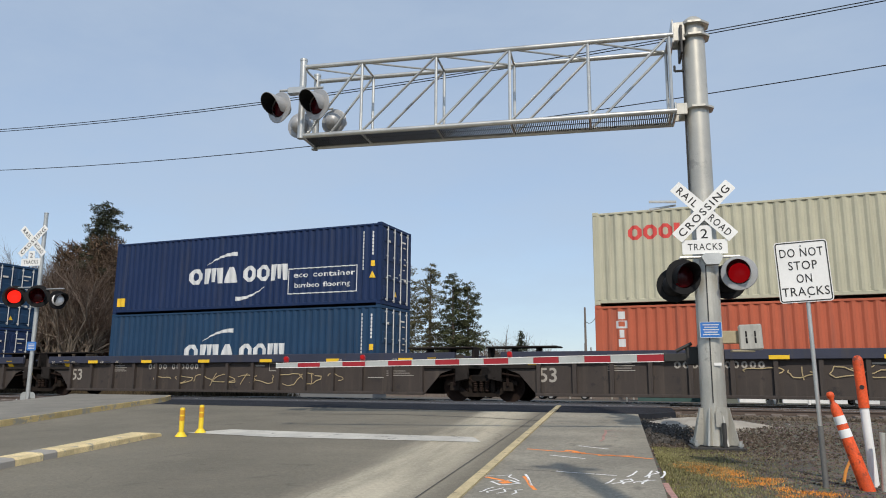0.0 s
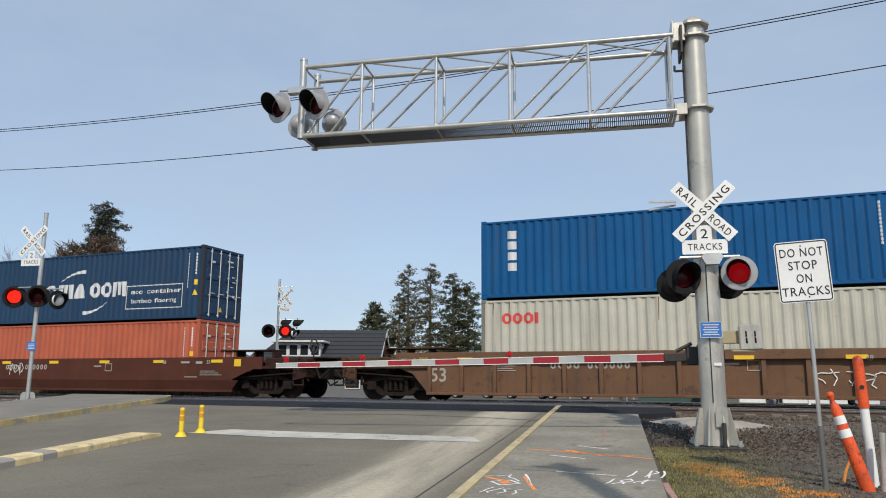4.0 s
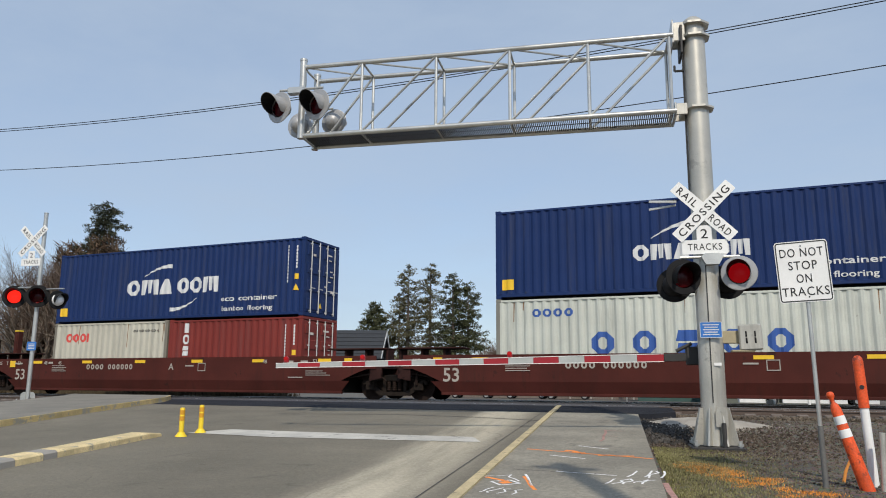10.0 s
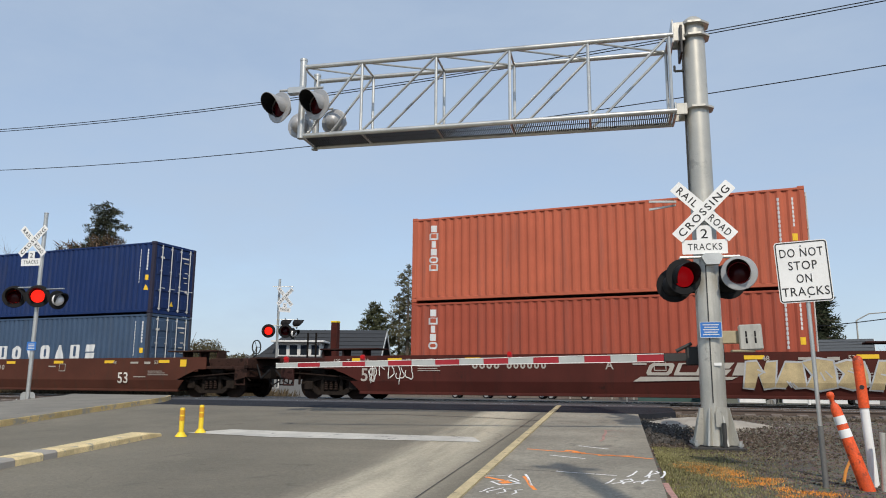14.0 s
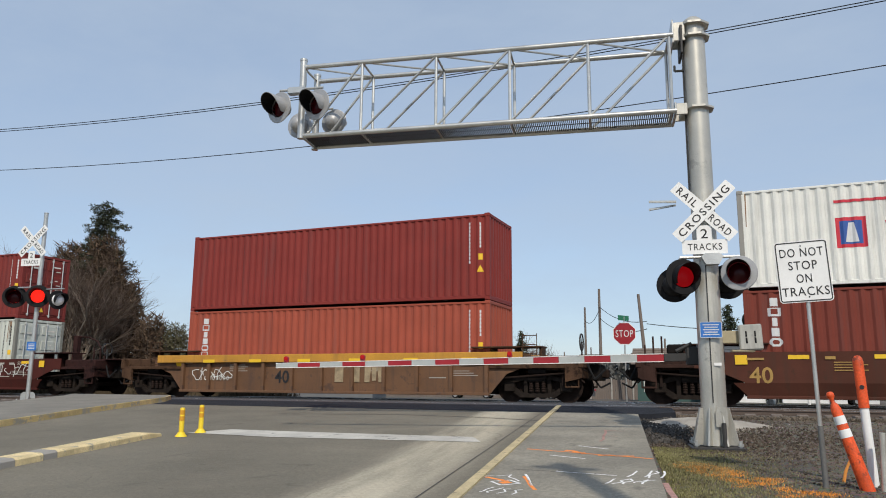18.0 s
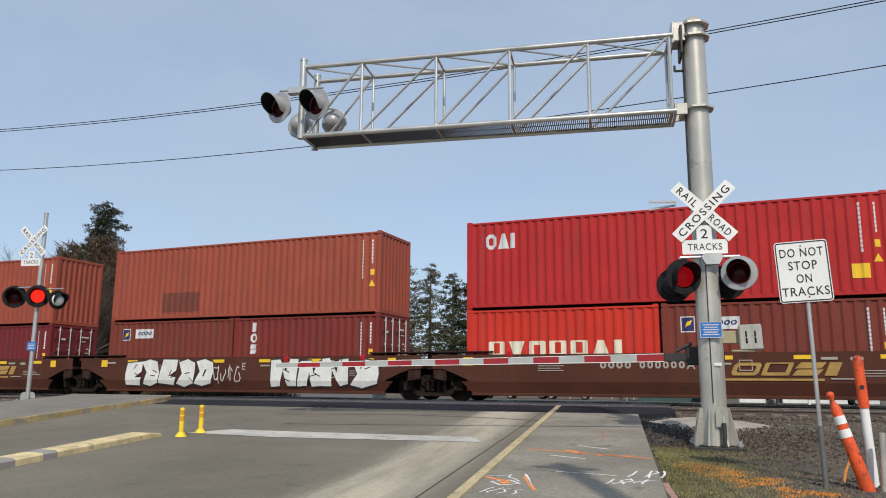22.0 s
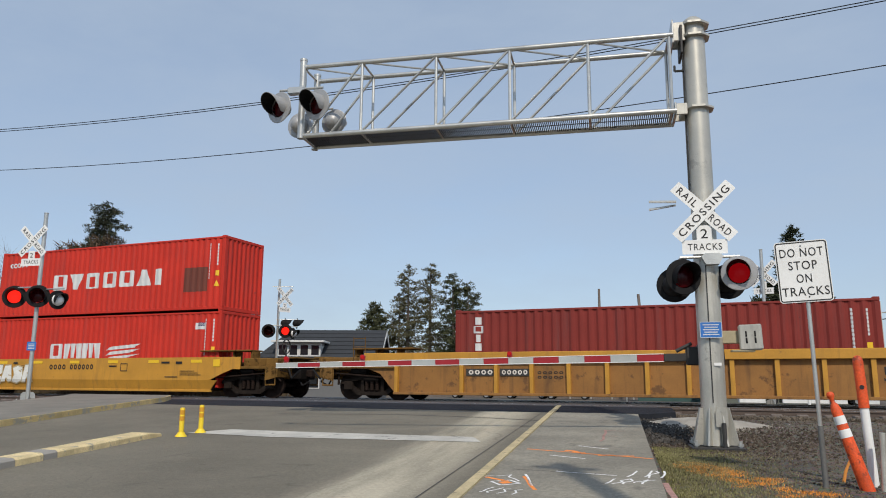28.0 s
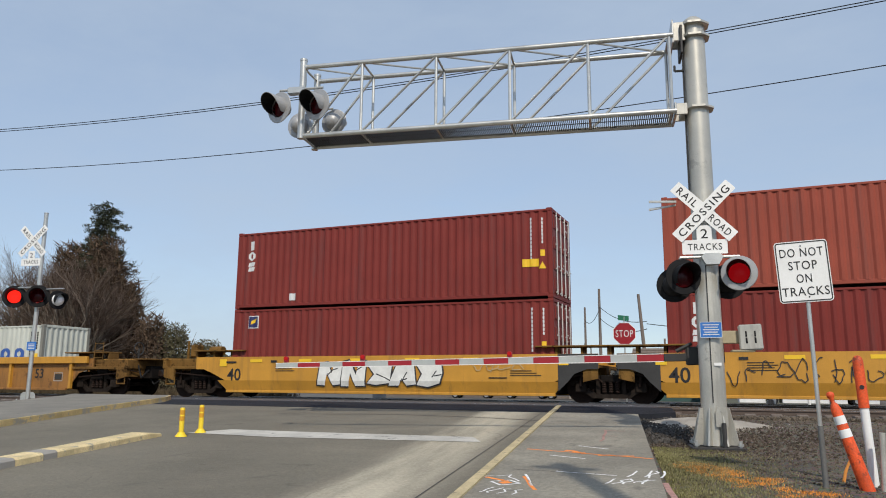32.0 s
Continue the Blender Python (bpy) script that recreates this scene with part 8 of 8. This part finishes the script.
def board_fence(m, length):
    """Weathered board fence: uneven boards between paler posts."""
    root = thing("board_fence", m, "grey-brown weathered board fence with paler posts", "fence")
    q = random.Random(77)
    board = Shape().box((0, 0, 0.85), (0.18, 0.025, 1.7)).mesh("board", WOOD_POLE)
    for i in range(int(length / 0.2)):
        part("board", board, root, m=pose(0.2 * i, q.uniform(-0.02, 0.02), q.uniform(-0.05, 0.05)))
    for i in range(int(length / 1.8) + 1):
        part("post", Shape().box((1.8 * i, -0.07, 0.92), (0.13, 0.1, 1.84), 0.01), root, "pale square post", material=mat("pale_timber", (0.34, 0.32, 0.29), 0.8, 0, 0.15, 3.0))
board_fence(pose(-15.4, 66.0, -0.62, rz=4), 7.0)

# ---- trees ----
THICKET_BROWN = leafy("dead_brown_needles", (0.085, 0.066, 0.045))
def conifer(x, y, h, r, seed, needles=NEEDLE, bare=0.15, n=90, dense=1.0, ragged=0.35, z=-0.6, leaf=0.30, label="dark evergreen conifer with ragged drooping boughs", peak=1.0):
    q = random.Random(seed)
    root = thing("conifer_tree", pose(x, y, z), label, "tree", "conifers")
    part("trunk", Shape().tube((0, 0, 0), (0.1 * q.uniform(-1, 1), 0, h * 0.97), 0.022 * h, 0.03, n=8), root, material=BARK, smooth=True)
    limbs, crown = Shape(), Shape()
    for i in range(n):
        t = bare + (1 - bare) * (i + q.random()) / n
        zz = h * t
        ln = r * (1 - t) ** (0.75 * peak) * q.uniform(1 - ragged, 1 + ragged * 0.6) + 0.25
        if t < bare + 0.12:
            ln *= 0.6 + 0.4 * (t - bare) / 0.12
        a = q.uniform(0, 2 * math.pi)
        d = Vector((math.cos(a), math.sin(a), q.uniform(-0.25, 0.12)))
        base = Vector((0, 0, zz))
        limbs.tube(base, base + d * ln, 0.012 * h * (1 - t) * 0.5 + 0.015, 0.008, n=4, caps=False)
        m = max(3, int(ln * 8 * dense))
        for k in range(m):
            s = (0.15 + 0.85 * (k + q.random()) / m)
            c = base + d * ln * s + Vector((q.gauss(0, 0.13), q.gauss(0, 0.13), q.gauss(0, 0.10) - 0.05)) * (0.6 + 0.5 * ln * (1 - 0.5 * s))
            for _ in range(9):
                u = Vector((q.gauss(0, 1) + d.x * 0.5, q.gauss(0, 1) + d.y * 0.5, q.gauss(0.25, 0.7))).normalized()
                v = u.cross(Vector((q.gauss(0, 1), q.gauss(0, 1), q.gauss(0, 1)))).normalized()
                g = leaf * q.uniform(0.5, 1.1)
                e = c + Vector((q.gauss(0, leaf * 0.35), q.gauss(0, leaf * 0.35), q.gauss(0, leaf * 0.3)))
                crown.add([e - v * g * 0.16, e + u * g, e + v * g * 0.16, e - u * g * 0.3], [(0, 1, 2, 3)])
    part("limb_frame", limbs, root, material=BARK)
    ob = new("crown", crown.flat("crown", needles))
    ob.parent = root
    return root
BARE_STEM = mat("pale_bare_stems", (0.19, 0.155, 0.12), 0.9, 0, 0.3, 3.0, 0.3)
def bare_tree(x, y, h, seed, spread=0.5, stems=5, z=-0.6, depth=4, material=BARE, label="leafless tree with many fine grey-brown branches", kinds=4):
    q = random.Random(seed)
    root = thing("bare_tree", pose(x, y, z), label, "tree", "bare trees")
    s, tw = Shape(), Shape()
    def grow(p, d, ln, r, lv):
        e = p + d * ln
        (s if lv > 1 else tw).tube(p, e, r, r * 0.6, n=5 if lv > 2 else 3, caps=False)
        if lv == 0:
            return
        for _ in range(kinds if lv > 1 else 5):
            f = q.uniform(0.35, 1.0)
            nd = (d + Vector((q.gauss(0, 1), q.gauss(0, 1), q.gauss(0.15, 0.6))) * spread).normalized()
            grow(p + d * ln * f, nd, ln * q.uniform(0.5, 0.75), r * 0.5 * (1.15 - 0.4 * f), lv - 1)
    for _ in range(stems):
        a = q.uniform(0, 6.28)
        d = Vector((math.cos(a) * 0.22, math.sin(a) * 0.22, 1)).normalized()
        grow(Vector((math.cos(a) * 0.25, math.sin(a) * 0.25, 0)), d, h * q.uniform(0.4, 0.52), 0.019 * h, depth)
    part("trunk", s, root, material=BARE_STEM)
    part("twig_crown", tw, root, material=material)
    return root
def shrub(x, y, h, w, seed, material=SHRUB, n=1800, z=-0.6, label="dense scrubby evergreen bush", slim=0.5):
    q = random.Random(seed)
    root = thing("shrub", pose(x, y, z), label, "bush", "bushes")
    st, lf = Shape(), Shape()
    for _ in range(26):
        a, k = q.uniform(0, 6.28), q.uniform(0.4, 1)
        st.tube((0, 0, 0), (math.cos(a) * w * 0.45 * k, math.sin(a) * w * 0.45 * k, h * q.uniform(0.6, 1.0)), 0.04, 0.01, n=4, caps=False)
    for _ in range(n):
        a, k = q.uniform(0, 6.28), q.random() ** 0.5
        t = q.random() ** 0.8
        c = Vector((math.cos(a) * w * 0.5 * k * (1 - 0.55 * t), math.sin(a) * w * 0.5 * k * (1 - 0.55 * t), h * t * q.uniform(0.8, 1.08)))
        u = Vector((q.gauss(0, 1), q.gauss(0, 1), q.gauss(0, 1) if slim > 0.2 else abs(q.gauss(0.5, 0.9)))).normalized()
        v = u.orthogonal().normalized()
        g = q.uniform(0.08, 0.22) * (0.5 / slim) ** (0.7 if slim < 0.1 else 0.35)
        lf.add([c - v * g * slim, c + u * g, c + v * g * slim], [(0, 1, 2)])
    part("stem_cluster", st, root, material=BARK)
    ob = new("foliage", lf.flat("foliage", material))
    ob.parent = root
    return root
conifer(-47.2, 43.4, 15.1, 2.45, 1, n=190, bare=0.22, dense=1.5, leaf=0.22, peak=0.42, ragged=0.7, needles=leafy("grey_green_needles", (0.05, 0.055, 0.034)))
conifer(-46.6, 44.6, 11.0, 2.6, 2, n=70, bare=0.25, dense=0.8, leaf=0.24, needles=THICKET_BROWN, peak=0.4)
for i, (x, y, h, n) in enumerate(((-46.5, 40.2, 10.8, 9), (-46.8, 41.5, 10.4, 9), (-48.6, 39.2, 10.5, 8), (-47.0, 43.2, 10.0, 8), (-45.2, 39.6, 8.5, 8), (-47.4, 38.6, 9.6, 9), (-45.6, 41.0, 10.0, 9), (-49.8, 40.0, 10.2, 9), (-44.6, 43.8, 8.4, 3), (-53.0, 40.4, 7.0, 3))):
    bare_tree(x, y, h, 3 + i, 0.42, n)
THICKET = leafy("brown_brush", (0.100, 0.068, 0.046))
for i, (x, y, h, w, m, n) in enumerate(((-46.4, 43.0, 11.4, 5.5, THICKET, 14000), (-48.9, 42.0, 11.0, 4.6, THICKET, 9000), (-44.9, 44.0, 8.5, 3.8, THICKET, 5000), (-42.0, 46.0, 5.4, 5.0, SHRUB, 8000), (-42.9, 44.6, 5.9, 4.0, THICKET, 3000), (-40.3, 48.0, 4.2, 5.0, SHRUB, 7000), (-38.6, 49.5, 3.2, 4.0, SHRUB, 3500), (-48.0, 42.0, 4.0, 6.0, NEEDLE_BROWN, 2200), (-54.0, 38.5, 3.4, 5.0, THICKET, 1600))):
    shrub(x, y, h, w, 100 + i, material=m, n=n, slim=0.07 if m is THICKET else 0.16, label="tangled brown brush with few leaves" if m is THICKET else "dense scrubby evergreen bush")
PINE = leafy("dull_green_needles", (0.072, 0.078, 0.040))
conifer(-51.3, 97.4, 12.9, 4.6, 21, n=110, bare=0.04, leaf=0.42, dense=1.0, peak=0.7, ragged=0.3, needles=PINE)
conifer(-46.6, 98.5, 18.4, 3.4, 22, n=95, bare=0.2, leaf=0.36, dense=0.7, ragged=0.6, needles=NEEDLE_BROWN, peak=0.6)
conifer(-48.5, 99.5, 14.4, 3.0, 23, n=80, bare=0.2, leaf=0.36, dense=0.7, ragged=0.6, needles=NEEDLE_BROWN, peak=0.6)
conifer(-44.3, 101.3, 18.9, 3.4, 24, n=95, bare=0.2, leaf=0.36, dense=0.7, ragged=0.6, needles=NEEDLE_BROWN, peak=0.5)
conifer(-39.9, 99.4, 17.0, 3.6, 25, n=110, bare=0.04, leaf=0.38, dense=0.9, peak=0.6, ragged=0.6, needles=PINE)
conifer(-38.0, 100.4, 15.6, 3.4, 26, n=100, bare=0.04, leaf=0.38, dense=0.9, peak=0.55, ragged=0.6, needles=PINE)
for i, (x, y, h, w) in enumerate(((-50, 92, 6, 9), (-44, 92, 5, 9), (-38, 94, 5, 8), (-34, 98, 4, 7))):
    shrub(x, y, h, w, 40 + i, material=NEEDLE_BROWN, n=1200)
for i, (x, y, h) in enumerate(((-50, 146, 12), (-46, 144, 12.5), (-43, 143, 11.5), (-39, 146, 10))):
    bare_tree(x, y, h, 60 + i, 0.5, 5, depth=3, kinds=5)
conifer(-33.5, 112, 9.3, 1.7, 27, n=60, bare=0.02, leaf=0.4, dense=0.8)
conifer(3.1, 64.9, 13.7, 3.7, 31, n=190, bare=0.03, leaf=0.34, dense=0.9, peak=0.9)
conifer(5.0, 66.5, 8.2, 2.1, 32, n=90, bare=0.03, leaf=0.34, dense=0.9, peak=0.8)
conifer(1.2, 66.0, 9.6, 2.8, 33, n=110, bare=0.03, leaf=0.4, dense=1.0, peak=0.7)
conifer(-2.8, 85.3, 9.6, 2.2, 35, n=80, bare=0.03, leaf=0.4, dense=0.9)
for i, (x, y, h) in enumerate(((14, 95, 7), (18, 99, 7.5), (-6.5, 92, 6.5), (22, 96, 6))):
    bare_tree(x, y, h, 80 + i, 0.55, 5, depth=3, kinds=5)
# two bright stubs beside the far kerb and a street lamp further on
solo("leaning_white_post", Shape().tube((1.75, 33.0, -0.4), (1.5, 33.0, 3.2), 0.05, n=8), WHITE, "leaning white post beyond the tracks", "post", smooth=True)
lampost = thing("street_lamp", pose(7.4, 67.8, -0.6), "slim grey street lamp with a curved arm", "street lamp")
part("pole", Shape().tube((0, 0, 0), (0, 0, 6.4), 0.09, 0.06, n=8).tube((0, 0, 6.4), (0.9, 0, 6.9), 0.05, n=6).tube((0.9, 0, 6.9), (2.3, 0, 7.0), 0.045, n=6), lampost, material=GALV_DULL, smooth=True)
part("lamp_head", Shape().box((2.5, 0, 6.97), (0.6, 0.2, 0.1), 0.03), lampost, material=GALV_DULL)

# low winter woods along the horizon
def far_woods():
    q = random.Random(91)
    s = Shape()
    for _ in range(15000):
        a = radians(q.uniform(-66, 24))
        d = q.uniform(150, 175)
        x, y = d * math.sin(a), d * math.cos(a)
        top = 5.2 + 2.2 * noise.noise((a * 9, 0.3, 0)) + 1.2 * noise.noise((a * 37, 4.0, 0))
        c = Vector((x, y, -1.0 + (top + 1.0) * q.random() ** 0.7))
        u = Vector((q.gauss(0, 1), q.gauss(0, 1), q.gauss(0, 1))).normalized()
        v = u.orthogonal().normalized()
        g = q.uniform(0.6, 1.4)
        s.add([c - v * g * 0.6, c + u * g, c + v * g * 0.6], [(0, 1, 2)])
    return tagged(new("far_woods", s.flat("far_woods", leafy("hazy_winter_woods", (0.075, 0.075, 0.070)))), "low hazy winter woods along the horizon", "woods", "", "stuff")
far_woods()
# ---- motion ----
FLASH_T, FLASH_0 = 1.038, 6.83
def motions():
    """The train rolls along -x at an even speed; the wheels turn; the flashers swing their glowing side to the lens in turn."""
    for ob, x, y, z in MOVERS:
        walk(ob, [(0, pose(x, y, z)), (32, pose(x - V * 32, y, z))])
    step = 1 / 15
    for k, wheels in WHEELS.items():
        first = wheels[0]
        rows = [(i / FPS, pose(0.9 * k, 0, 0.46) @ Euler((0, -V * i / FPS / 0.457, 0)).to_matrix().to_4x4()) for i in range(32 * FPS + 1)]
        walk(first, rows)
        act, slot = first.animation_data.action, first.animation_data.action_slot
        for w in wheels[1:]:
            w.rotation_mode = "QUATERNION"
            w.animation_data_create()
            w.animation_data.action = act
            w.animation_data.action_slot = slot
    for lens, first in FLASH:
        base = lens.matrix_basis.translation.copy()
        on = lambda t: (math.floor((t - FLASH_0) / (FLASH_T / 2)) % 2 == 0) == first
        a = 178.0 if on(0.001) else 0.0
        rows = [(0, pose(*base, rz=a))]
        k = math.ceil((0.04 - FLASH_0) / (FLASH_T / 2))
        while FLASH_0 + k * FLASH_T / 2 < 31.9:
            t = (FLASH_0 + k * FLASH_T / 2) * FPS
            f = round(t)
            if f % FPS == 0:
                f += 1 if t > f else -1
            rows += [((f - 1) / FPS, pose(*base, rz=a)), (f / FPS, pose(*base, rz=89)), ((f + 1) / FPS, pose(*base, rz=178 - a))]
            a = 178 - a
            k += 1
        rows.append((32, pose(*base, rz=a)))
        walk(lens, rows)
motions()
